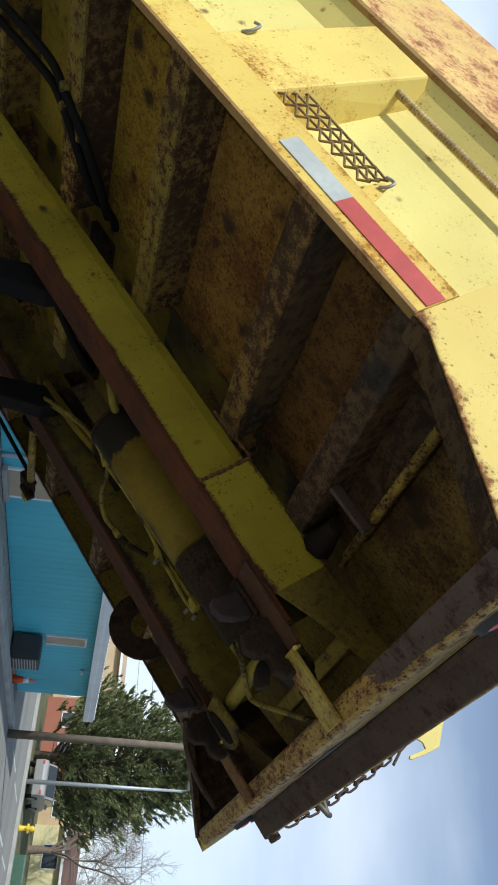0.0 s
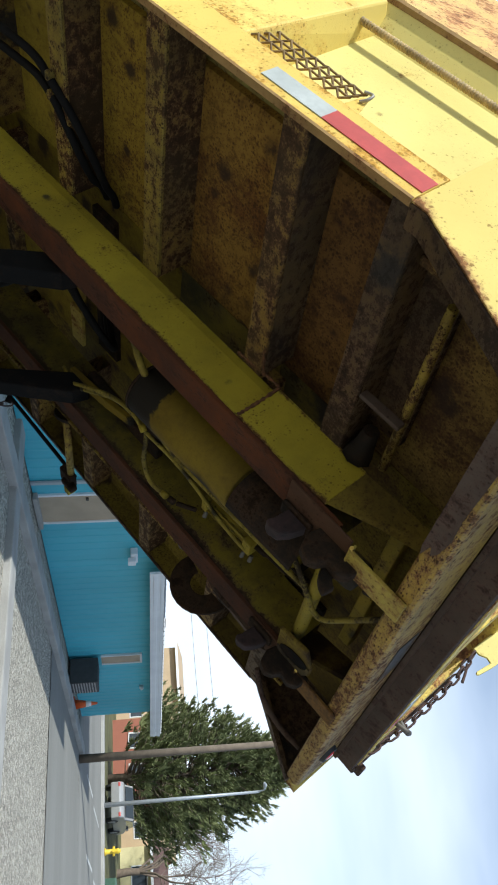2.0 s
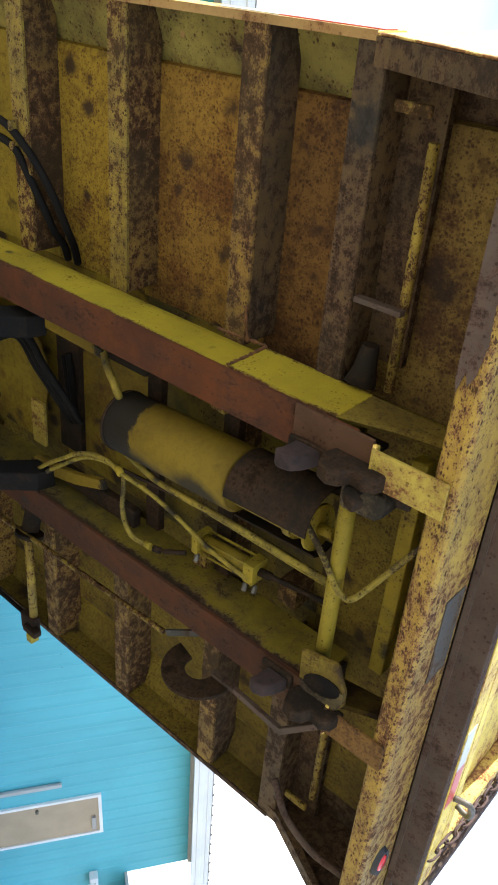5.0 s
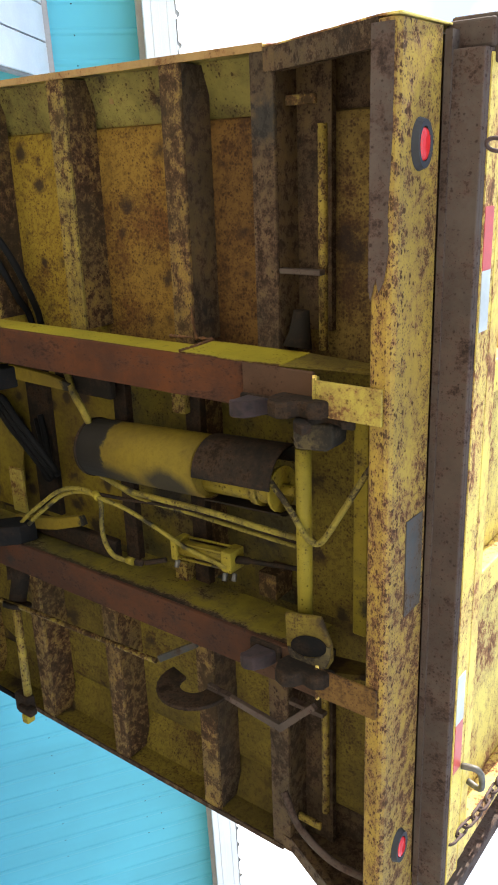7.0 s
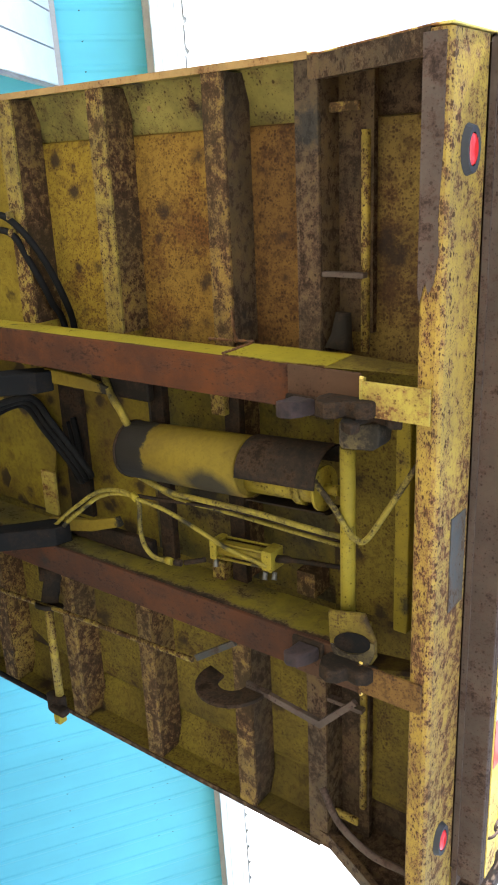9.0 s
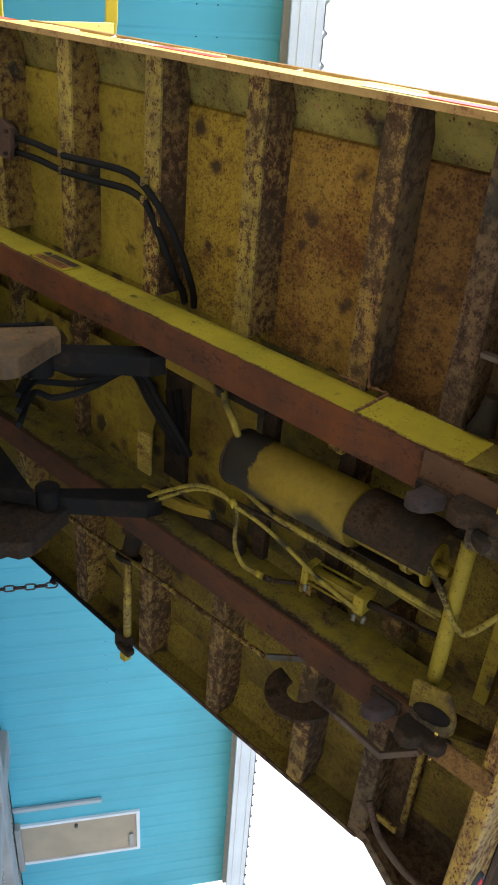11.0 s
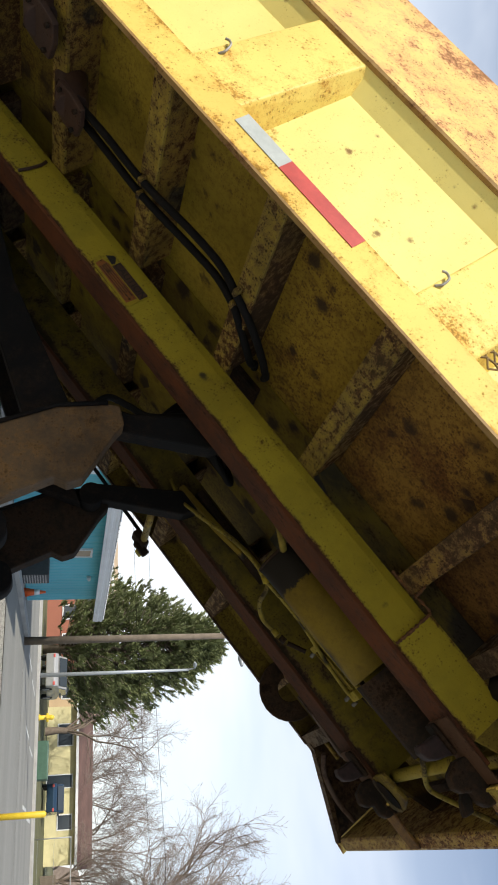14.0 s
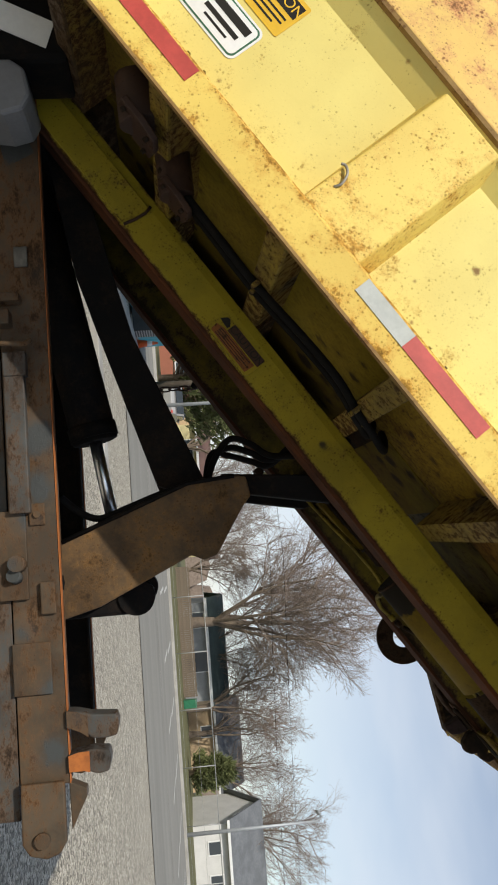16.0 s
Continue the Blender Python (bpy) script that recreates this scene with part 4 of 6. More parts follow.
for path, r in (([(-1.17, 0.105, 0.835), (-1.05, 0.100, 0.845), (-0.93, 0.088, 0.85), (-0.80, 0.078, 0.855), (-0.70, 0.075, 0.86), (-0.56, 0.082, 0.87), (-0.40, 0.10, 0.885)], 0.0065),):
    part("hose", tubes((smooth_path(path), r)), M_GREASE, dump_body, "thin oily black hose")
HOSES_B = [
    ([(-2.62, -0.79, 0.95), (-2.45, -0.80, 0.945), (-2.25, -0.79, 0.945), (-2.02, -0.80, 0.955), (-1.88, -0.80, 0.955), (-1.78, -0.775, 0.945), (-1.70, -0.70, 0.96), (-1.64, -0.60, 0.98), (-1.62, -0.50, 1.01), (-1.64, -0.43, 1.05), (-1.66, -0.37, 1.075)], 0.0125),
    ([(-2.62, -0.74, 0.955), (-2.42, -0.745, 0.945), (-2.25, -0.735, 0.945), (-2.02, -0.74, 0.955), (-1.88, -0.745, 0.955), (-1.78, -0.725, 0.945), (-1.74, -0.65, 0.96), (-1.70, -0.56, 0.98), (-1.69, -0.48, 1.01), (-1.70, -0.43, 1.05), (-1.71, -0.37, 1.075)], 0.0125),
]
for path, r in HOSES_B:
    bm = bmesh.new()
    tube(bm, smooth_path(path), r, 9)
    part("hose", bm, M_HOSE_B, dump_body, "black rubber hose")
for u in (-2.255, -1.785):
    for v in (-0.795, -0.735):
        part("hose_clamp", boxes(((u - 0.008, v - 0.0145, 0.930), (u + 0.008, v + 0.0145, 0.957)), bevel=0.005), M_MEMBER, dump_body, "small yellow hose clamp")
part("valve_block", boxes(((-2.70, -0.83, 0.92), (-2.60, -0.71, 0.99)), bevel=0.02), M_GREASE, dump_body, "dark valve block at the hose ends")

for u, v, r in ((-2.60, -0.79, 0.075), (-2.76, -0.97, 0.085)):
    bm = bmesh.new()
    prism(bm, [(u + r * math.cos(radians(45 * k + 10)) * (1.15 if k % 2 else 0.95), v + r * math.sin(radians(45 * k + 10)) * (1.15 if k % 2 else 0.95)) for k in range(8)], 2, 0.905, 0.925)
    tube(bm, [(u, v, 0.925), (u - 0.12, v, 1.0)], r * 0.7, 14)
    part("pipe_flange", bm, M_FLANGE, dump_body, "brown rusty bolted pipe flange", bevel=0.004)
    for k in range(4):
        part("bolt", tubes(([(u + r * 0.8 * math.cos(radians(90 * k + 55)), v + r * 0.8 * math.sin(radians(90 * k + 55)), 0.893), (u + r * 0.8 * math.cos(radians(90 * k + 55)), v + r * 0.8 * math.sin(radians(90 * k + 55)), 0.91)], 0.008), sides=6), M_GREASE, dump_body)

# plates and arms between the sills further up
for u, v in ((-0.865, -0.235), (-0.90, 0.36)):
    part("stiffener", boxes(((u - 0.027, v - 0.04, 0.93), (u + 0.027, v + 0.04, 1.07)), bevel=0.004), M_MEMBER, dump_body)
part("stiffener", boxes(((-0.625, 0.30, 0.990), (-0.555, 0.386, 1.080)), bevel=0.004), M_MEMBER_B, dump_body, "rust-chipped yellow strip")
outline_part("round_cover", [(-3.0, -0.09), (-1.953, -0.095), (-1.875, -0.080), (-1.820, -0.035), (-1.789, 0.030), (-1.786, 0.108), (-1.805, 0.190), (-1.815, 0.330), (-1.880, 0.385), (-3.0, 0.385)], 2, 1.016, 1.026, M_DABBED, dump_body, "yellow cover plate with a rounded end and dark dabs", bevel=0.003)
# Added black strip paints the shade of the gap beside the cover.
part("greasy_strip", boxes(((-1.780, -0.30, 1.060), (-1.655, 0.385, 1.0805))), M_GREASE, dump_body, "black strip standing in for the shaded gap beside the cover")
part("cover_strip", boxes(((-1.879, 0.205, 1.000), (-1.802, 0.392, 1.0155)), bevel=0.003), M_STRUT, dump_body, "chipped yellow strip on the cover")
for ear in ([(-1.60, -0.280), (-1.38, -0.268), (-1.28, -0.250), (-1.28, -0.222), (-1.60, -0.228)], [(-1.68, 0.315), (-1.44, 0.272), (-1.30, 0.228), (-1.285, 0.262), (-1.44, 0.318), (-1.68, 0.372)]):
    outline_part("link_ear", ear, 2, 0.862, 0.884, M_BARREL, dump_body, "scorched yellow ear that takes the hoist link", bevel=0.004)
for lo, hi in (((-1.40, -0.285, 0.900), (-1.13, -0.205, 0.930)), ((-1.62, 0.312, 0.900), (-1.18, 0.385, 0.935))):
    part("greasy_plate", boxes((lo, hi), bevel=0.008), M_GREASE, dump_body, "oil-black plate behind the ear")

# release linkage along the far side
part("linkage_rod", tubes((smooth_path([(-2.75, 0.79, 0.88), (-2.10, 0.765, 0.88), (-1.63, 0.738, 0.88), (-1.30, 0.725, 0.88), (-1.0, 0.712, 0.88)]), 0.010)), M_MEMBER, dump_body, "thin rusty linkage rod")
hang = [(-0.795 + r * math.cos(a), 0.848 + r * math.sin(a)) for r, span in ((0.128, range(0, 14)), (0.050, range(13, -1, -1))) for a in [radians(165 + 15.0 * k) for k in span]]
outline_part("hanging_hook", hang, 1, 0.702, 0.716, M_GREASE, dump_body, "black C-shaped hook plate", bevel=0.003)
part("linkage_bar", boxes(((-0.75, 0.704, 0.858), (-0.66, 0.718, 0.880))), M_GATE_STEEL, dump_body)
outline_part("linkage_bar", [(-0.752, 0.695), (-0.468, 0.730), (-0.347, 0.604), (-0.333, 0.618), (-0.462, 0.756), (-0.752, 0.716)], 2, 0.862, 0.878, M_GATE_STEEL, dump_body, "bent flat linkage bar", bevel=0.002)
outline_part("crank_lever", [(-0.978, 0.676), (-0.802, 0.556), (-0.788, 0.572), (-0.965, 0.696)], 2, 0.862, 0.874, M_CHASSIS_B, dump_body, "worn grey crank lever", bevel=0.002)
part("crank_shaft", tubes(([(-1.794, 0.765, 0.886), (-1.776, 1.19, 0.87)], 0.018), sides=12), M_MEMBER, dump_body, "chipped yellow crank shaft out to the side")
part("crank_boss", tubes(([(-1.835, 0.60, 0.955), (-1.82, 0.66, 0.94), (-1.815, 0.665, 0.938), (-1.806, 0.745, 0.905)], [0.05, 0.05, 0.036, 0.036]), ([(-1.804, 0.752, 0.902), (-1.803, 0.768, 0.896)], 0.058), sides=14), M_GREASE, dump_body, "oily black crank boss with a flange")
part("latch_housing", boxes(((-1.84, 1.165, 0.845), (-1.75, 1.255, 0.885)), ((-1.80, 1.20, 0.825), (-1.715, 1.235, 0.865)), bevel=0.008), M_GREASE, dump_body, "dark latch housing at the side edge")
part("latch_tip", boxes(((-1.772, 1.232, 0.822), (-1.735, 1.272, 0.862)), bevel=0.004), M_SILL, dump_body, "yellow-painted latch tip")
part("side_release_rod", tubes(([(-3.2, 1.268, 0.925), (-1.80, 1.262, 0.905)], 0.010), ([(-2.41, 1.266, 0.915), (-2.40, 1.285, 0.89)], 0.018), sides=8), M_BLACK, dump_body, "black release rod along the far rail")
part("latch_bow", tubes((smooth_path([(-0.48, 1.02, 0.90), (-0.40, 1.10, 0.87), (-0.28, 1.15, 0.86), (-0.16, 1.16, 0.87)]), 0.012)), M_GATE_STEEL, dump_body)

# reflective tape on the near rail: silver then red
for u, ws, wr in ((-0.992, 0.184, 0.277), (-2.023, 0.180, 0.287), (-3.16, 0.18, 0.29)):
    for a, b, mat, lab in ((u, u + ws, M_TAPE_W, "faded silver reflective tape"), (u + ws, u + ws + wr, M_TAPE_R, "faded red reflective tape")):
        w0 = 1.018 if u < -1.5 else 0.985
        part("reflective_tape", boxes(((a, -1.1925, w0), (b, -1.1902, w0 + 0.046))), mat, dump_body, lab)

# expanded-mesh step on two hooks, and rope hooks on the rail
bm = bmesh.new()
nu, nw = 8, 3
STRIP = [Vector(p) for p in ((-1.190, -1.166, 1.098), (-1.196, -1.142, 1.208), (-0.859, -1.162, 1.114), (-0.862, -1.142, 1.200))]


def on_strip(a, b):
    return STRIP[0].lerp(STRIP[2], a).lerp(STRIP[1].lerp(STRIP[3], a), b)


for i in range(nu):
    for j in range(nw):
        cell = [on_strip((i + x) / nu, (j + y) / nw) + Vector((0, d, 0)) for x, y, d in ((0, 0.5, -0.005), (0.5, 0, 0.005), (1, 0.5, -0.005), (0.5, 1, 0.005))]
        for k in range(4):
            tube(bm, [cell[k], cell[(k + 1) % 4]], 0.0030, 5, False)
part("mesh_step", bm, M_MESH, dump_body, "rusty expanded-metal mesh strip")
for u in (-1.20,):
    part("step_bracket", boxes(((u - 0.006, -1.158, 1.076), (u + 0.010, -1.10, 1.170)), bevel=0.002), M_LIP, dump_body, "rusty welded strip bracket")
outline_part("step_bracket", [(-0.870, 1.078), (-0.800, 1.074), (-0.822, 1.120), (-0.846, 1.176), (-0.862, 1.176)], 1, -1.150, -1.144, M_RAIL, dump_body, "triangular strip bracket", bevel=0.002)
for base, tip in (((-1.372, -1.168, 1.150), (-1.382, -1.172, 1.205)), ((-2.262, -1.166, 1.155), (-2.285, -1.172, 1.212)), ((-0.850, -1.152, 1.150), (-0.856, -1.156, 1.188))):
    p, q = Vector(base), Vector(tip)
    bm = bmesh.new()
    tube(bm, smooth_path([p, p.lerp(q, 0.3) + Vector((0.014, -0.006, 0)), p.lerp(q, 0.75) + Vector((0.015, -0.007, 0)), q, q + Vector((-0.012, 0, -0.006))]), 0.0038, 7)
    part("rope_hook", bm, M_HOOK, dump_body, "bent round-bar rope hook")
# coiled spring rod in the bay
bm = bmesh.new()
turns = [(-1.19 + 0.64 * k / 760, -1.112 + 0.0075 * math.cos(k * 0.60), 1.475 + 0.0075 * math.sin(k * 0.60)) for k in range(761)]
tube(bm, turns, 0.0034, 4)
tube(bm, [(-1.21, -1.112, 1.475), (-0.54, -1.112, 1.475)], 0.008, 6)
part("spring_rod", bm, M_COIL, dump_body, "rusty coil-wound spring rod")

# ---- tailgate on the raised end ----
gate = part("tailgate", boxes(((-0.02, -1.10, 1.0), (-0.008, 1.18, 1.80)), bevel=0.002), M_GATE, dump_body, "ribbed yellow tailgate, rusted, chain on its side")
gate.matrix_local = pose(-0.024, 0, 0.062)
part("bottom_rail", boxes(((-0.034, -1.13, 0.930), (0.052, 1.21, 0.945)), ((0.040, -1.13, 0.938), (0.054, 1.21, 1.045)), bevel=0.004), M_GATE_STEEL, gate, "brown bare-steel bottom rail")
part("bottom_channel", boxes(((-0.008, -1.10, 1.03), (0.055, 1.18, 1.10)), ((0.0545, -1.12, 0.958), (0.0565, 1.20, 1.04)), bevel=0.003), M_GATE, gate, "rust-spotted yellow channel")
part("top_rail", boxes(((-0.02, -1.10, 1.74), (0.055, 1.18, 1.82)), bevel=0.006), M_GATE, gate)
for v in (-1.07, -0.37, 0.24, 1.14):
    part("gate_rib", boxes(((-0.008, v - 0.045, 1.09), (0.052, v + 0.045, 1.75)), bevel=0.006), M_GATE, gate)
for v0, v1, mat in ((-0.80, -0.655, M_TAPE_R), (-0.655, -0.51, M_TAPE_W), (0.46, 0.62, M_TAPE_W), (0.62, 0.79, M_TAPE_R)):
    part("reflective_tape", boxes(((0.0566, v0, 0.966), (0.0582, v1, 1.017))), mat, gate)
part("handle", tubes((smooth_path([(0.056, 0.80, 1.03), (0.10, 0.80, 1.04), (0.11, 0.84, 1.06), (0.10, 0.90, 1.08), (0.056, 0.90, 1.09)]), 0.010)), M_STEEL, gate)
for s in (-1, 1):
    part("gate_post", boxes(((-0.055, min(side(s, 1.13), side(s, 1.19)), 0.96), (0.06, max(side(s, 1.13), side(s, 1.19)), 1.58)), ((-0.05, min(side(s, 1.10), side(s, 1.20)), 0.975), (0.085, max(side(s, 1.10), side(s, 1.20)), 1.0)), bevel=0.008), M_GATE_STEEL, gate, "brown steel hinge post")
outline_part("latch_hook", [(u + 0.024, w - 0.062) for u, w in ((0.014, 1.69), (0.020, 1.78), (0.034, 1.85), (0.060, 1.845), (0.080, 1.818), (0.129, 1.756), (0.122, 1.694), (0.106, 1.621), (0.098, 1.614), (0.090, 1.622), (0.104, 1.700), (0.079, 1.706), (0.050, 1.690))], 1, 1.045, 1.057, M_SIDE, gate, "pale yellow hooked latch plate", bevel=0.002)


def chain(path, parent, label):
    """Separate links along a line, turned by a quarter each in turn."""
    holder = None
    pts = [Vector(p) for p in path]
    length = sum((b - a).length for a, b in zip(pts, pts[1:]))
    bm = bmesh.new()
    loop = [Vector((0.021 * math.cos(a) + (0.009 if math.cos(a) > 0 else -0.009), 0.014 * math.sin(a), 0)) for a in [2 * math.pi * k / 14 for k in range(14)]]
    tube(bm, [*loop, loop[0]], 0.0048, 6, False)
    me = bpy.data.meshes.new("link")
    bm.to_mesh(me)
    bm.free()
    me.materials.append(M_CHAIN)
    holder = new("chain")
    holder.parent = parent
    tagged(holder, label)
    n = int(length / 0.046)
    for k in range(n + 1):
        d = length * k / n
        for a, b in zip(pts, pts[1:]):
            if d <= (b - a).length + 1e-6:
                break
            d -= (b - a).length
        way = (b - a).normalized()
        o = new("link", me)
        o.parent = holder
        o.matrix_local = Matrix.Translation(a + way * d) @ way.to_track_quat("X", "Z").to_matrix().to_4x4() @ pose(0, 0, 0, 90 * (k % 2) + 20, 0, 0)


chain(smooth_path([(0.034, 1.05, 1.66), (0.052, 1.05, 1.52), (0.056, 1.05, 1.37), (0.052, 1.05, 1.20), (0.034, 1.05, 1.06)], 4), dump_body, "hanging rusty safety chain")
part("chain_tail", tubes((smooth_path([(0.042, 1.05, 1.62), (0.060, 1.05, 1.59), (0.082, 1.05, 1.54)]), 0.006)), M_CHAIN, dump_body, "bent rusty hook at the chain end")
chain(smooth_path([(0.075, -0.93, 0.985), (0.12, -0.92, 1.0), (0.16, -0.90, 1.04)], 3), dump_body, "short rusty chain end")
chain([(-2.40, 1.292, 0.885), (-2.60, 1.30, 0.594)], dump_body, "black chain hanging from the release rod")


# ---- stickers ----
def lettering(text, size, m, mat, parent, name="lettering"):
    """Flat words in the built-in font, as a mesh."""
    cu = bpy.data.curves.new(name, "FONT")
    cu.body, cu.size, cu.align_x, cu.align_y = text, size, "CENTER", "CENTER"
    tmp = bpy.data.objects.new(name, cu)
    me = bpy.data.meshes.new_from_object(tmp)
    bpy.data.objects.remove(tmp)
    me.materials.append(mat)
    ob = new(name, me)
    ob.parent = parent
    ob.matrix_local = m
    return ob


M_INK = plain("black_ink", (0.014, 0.012, 0.010), 0.95, vary=0.1)
M_GREEN = plain("green_ink", (0.03, 0.12, 0.06), 0.5, vary=0.1)
M_STICKER = plain("yellow_sticker", (0.80, 0.48, 0.02), 0.4, vary=0.15)
M_OLDLABEL = worn_paint("brown_worn_label", (0.30, 0.11, 0.03), rust=0.5, speck=0.7, soot=0.5, rust_color=(0.10, 0.05, 0.02))
ON_SIDE = Matrix(((1, 0, 0, 0), (0, 0, -1, 0), (0, 1, 0, 0), (0, 0, 0, 1)))  # flat text turned to face the near side


def rounded(cx, cz, w, h, r, k=5):
    return [(cx + sx * (w / 2 - r) + r * math.cos(radians(a0 + 90 * j / k)), cz + sz * (h / 2 - r) + r * math.sin(radians(a0 + 90 * j / k))) for sx, sz, a0 in ((1, 1, 0), (-1, 1, 90), (-1, -1, 180), (1, -1, 270)) for j in range(k + 1)]


dealer = outline_part("maker_sticker", rounded(-2.855, 1.255, 0.275, 0.125, 0.022), 1, -1.0722, -1.0708, M_WHITE, dump_body, "white sticker with a green rim and a logo")
outline_part("rim", rounded(-2.855, 1.255, 0.262, 0.112, 0.018), 1, -1.0730, -1.0723, M_GREEN, dealer)
outline_part("field", rounded(-2.855, 1.255, 0.252, 0.102, 0.015), 1, -1.0738, -1.0731, M_WHITE, dealer)
for u0, u1, w0, w1 in ((-2.90, -2.745, 1.268, 1.292), (-2.885, -2.755, 1.240, 1.254), (-2.865, -2.775, 1.222, 1.229)):
    part("word_bar", boxes(((u0, -1.0746, w0), (u1, -1.0739, w1))), M_INK, dealer)
outline_part("emblem", rounded(-2.945, 1.262, 0.055, 0.055, 0.02), 1, -1.0746, -1.0739, M_GREEN, dealer)
warn = outline_part("caution_sticker", rounded(-2.80, 1.40, 0.20, 0.13, 0.008), 1, -1.0722, -1.0708, M_STICKER, dump_body, "orange-yellow caution sticker")
part("band", boxes(((-2.89, -1.0730, 1.405), (-2.71, -1.0723, 1.452))), M_INK, warn)
lettering("CAUTION", 0.043, Matrix.Translation((-2.80, -1.0735, 1.4285)) @ ON_SIDE, M_STICKER, warn)
for k in range(3):
    part("line_bar", boxes(((-2.88, -1.0730, 1.385 - 0.016 * k), (-2.72 - 0.02 * (k == 2), -1.0723, 1.391 - 0.016 * k))), M_INK, warn)
old = outline_part("sill_label", [(-2.318, 0.836), (-2.308, 0.820), (-2.105, 0.818), (-2.096, 0.828), (-2.094, 0.900), (-2.104, 0.908), (-2.250, 0.911), (-2.262, 0.905), (-2.308, 0.909), (-2.320, 0.898), (-2.312, 0.872)], 1, -0.4260, -0.4228, M_SILL, dump_body, "scuffed caution label worn to brown and black")
outline_part("warning_field", [(-2.296, 0.830), (-2.112, 0.826), (-2.108, 0.866), (-2.270, 0.868), (-2.300, 0.858)], 1, -0.4266, -0.4261, M_OLDLABEL, old, "orange-brown worn field")
outline_part("warning_mark", [(-2.306, 0.878), (-2.264, 0.874), (-2.262, 0.886), (-2.280, 0.902), (-2.292, 0.900)], 1, -0.4268, -0.4261, M_INK, old, "black warning mark")
part("warning_band", boxes(((-2.258, -0.4266, 0.870), (-2.098, -0.4261, 0.904))), M_FLANGE, old, "brown worn band behind the word")
lettering("CAUTION", 0.036, Matrix.Translation((-2.177, -0.4270, 0.888)) @ ON_SIDE, M_INK, old)
for k in range(4):
    part("line_bar", boxes(((-2.28, -0.4272, 0.858 - 0.008 * k), (-2.125 - 0.02 * (k % 2), -0.4267, 0.8605 - 0.008 * k))), M_INK, old)

# ---- truck chassis: x along it, y across ----
chassis = thing("truck_chassis", TRUCK, "rust-brown truck frame under the raised body", "truck chassis")
for s in (-1, 1):
    side = sorted((s * 0.43, s * 0.345))
    web = [(0.43, 0.875), (0.43, 0.725), (0.345, 0.725), (0.345, 0.735), (0.42, 0.735), (0.42, 0.865), (0.345, 0.865), (0.345, 0.875)]
    # Far rail is black where the near one is rusty: shade as colour.
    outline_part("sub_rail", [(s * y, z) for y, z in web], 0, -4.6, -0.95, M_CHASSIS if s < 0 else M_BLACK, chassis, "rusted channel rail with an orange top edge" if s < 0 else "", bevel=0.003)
    outline_part("frame_rail", [(s * 0.425, 0.72), (s * 0.425, 0.45), (s * 0.35, 0.45), (s * 0.35, 0.46), (s * 0.415, 0.46), (s * 0.415, 0.71), (s * 0.35, 0.71), (s * 0.35, 0.72)], 0, -6.3, -0.85, M_CHASSIS_B, chassis, "dark blue-grey frame rail", bevel=0.003)
    part("rail_edge", boxes(((-4.6, min(s * 0.4325, s * 0.40), 0.8755), (-0.95, max(s * 0.4325, s * 0.40), 0.8785)), bevel=0.001), M_ORANGE, chassis, "orange-rusted rail edge")
    outline_part("pin_lug", [(-0.965, 0.73), (-0.965, 0.862), (-0.79, 0.862), (-0.755, 0.84), (-0.742, 0.80), (-0.755, 0.75), (-0.79, 0.728)], 1, *sorted((s * 0.436, s * 0.462)), M_CHASSIS, chassis, "rounded rusty pin lug", bevel=0.006)
    bm = bmesh.new()
    tube(bm, [(-0.80, s * 0.46, 0.79), (-0.80, s * 0.474, 0.79)], 0.024, 18)
    part("hinge_pin", bm, M_CHASSIS, chassis)
    # two upright hinge forks
    for x0, top, neck in ((-1.150, 1.030, 0.030), (-1.045, 1.0, 0.0)) if s < 0 else ():
        fork = [(x0 + 0.012 - neck, 0.87), (x0 + 0.004 - neck * 0.6, 0.905), (x0 - 0.002, 0.95), (x0 + 0.004, top), (x0 + 0.030, top + 0.006), (x0 + 0.068, top - 0.002), (x0 + 0.074, top - 0.03), (x0 + 0.072, 0.955), (x0 + 0.060 - neck * 0.3, 0.925), (x0 + 0.062 - neck, 0.87)]
        outline_part("hinge_fork", fork, 1, *sorted((s * 0.44, s * 0.36)), M_CHASSIS_B, chassis, "curved dark hinge fork", bevel=0.006)
        outline_part("fork_face", [(x0 + 0.012 - neck, 0.876), (x0 + 0.004 - neck * 0.6, 0.905), (x0 + 0.003, 0.940), (x0 + 0.066, 0.940), (x0 + 0.060 - neck * 0.3, 0.920), (x0 + 0.060 - neck, 0.876)], 1, -0.4445, -0.4405, M_ORANGE if neck == 0 else M_CHASSIS, chassis, "orange rusted fork face" if neck == 0 else "brown rusted fork neck")
    outline_part("toe_plate", [(-0.955, 0.872), (-0.93, 0.925), (-0.905, 0.925), (-0.81, 0.875)], 1, *sorted((s * 0.43, s * 0.38)), M_CHASSIS, chassis, bevel=0.003)
# fittings on the near rail
part("rail_box", boxes(((-2.30, -0.47, 0.735), (-1.79, -0.4305, 0.80)), ((-2.31, -0.475, 0.735), (-2.23, -0.4305, 0.808)), bevel=0.004), M_CHASSIS_B, chassis, "long grey-blue box iron bolted to the rail")
for lot in (((-1.385, -0.442, 0.72), (-1.225, -0.4305, 0.838)), ((-1.80, -0.448, 0.69), (-1.52, -0.4305, 0.78)), ((-1.82, -0.438, 0.79), (-1.75, -0.4305, 0.84))):
    part("rail_plate", boxes(lot, bevel=0.003), M_CHASSIS, chassis)
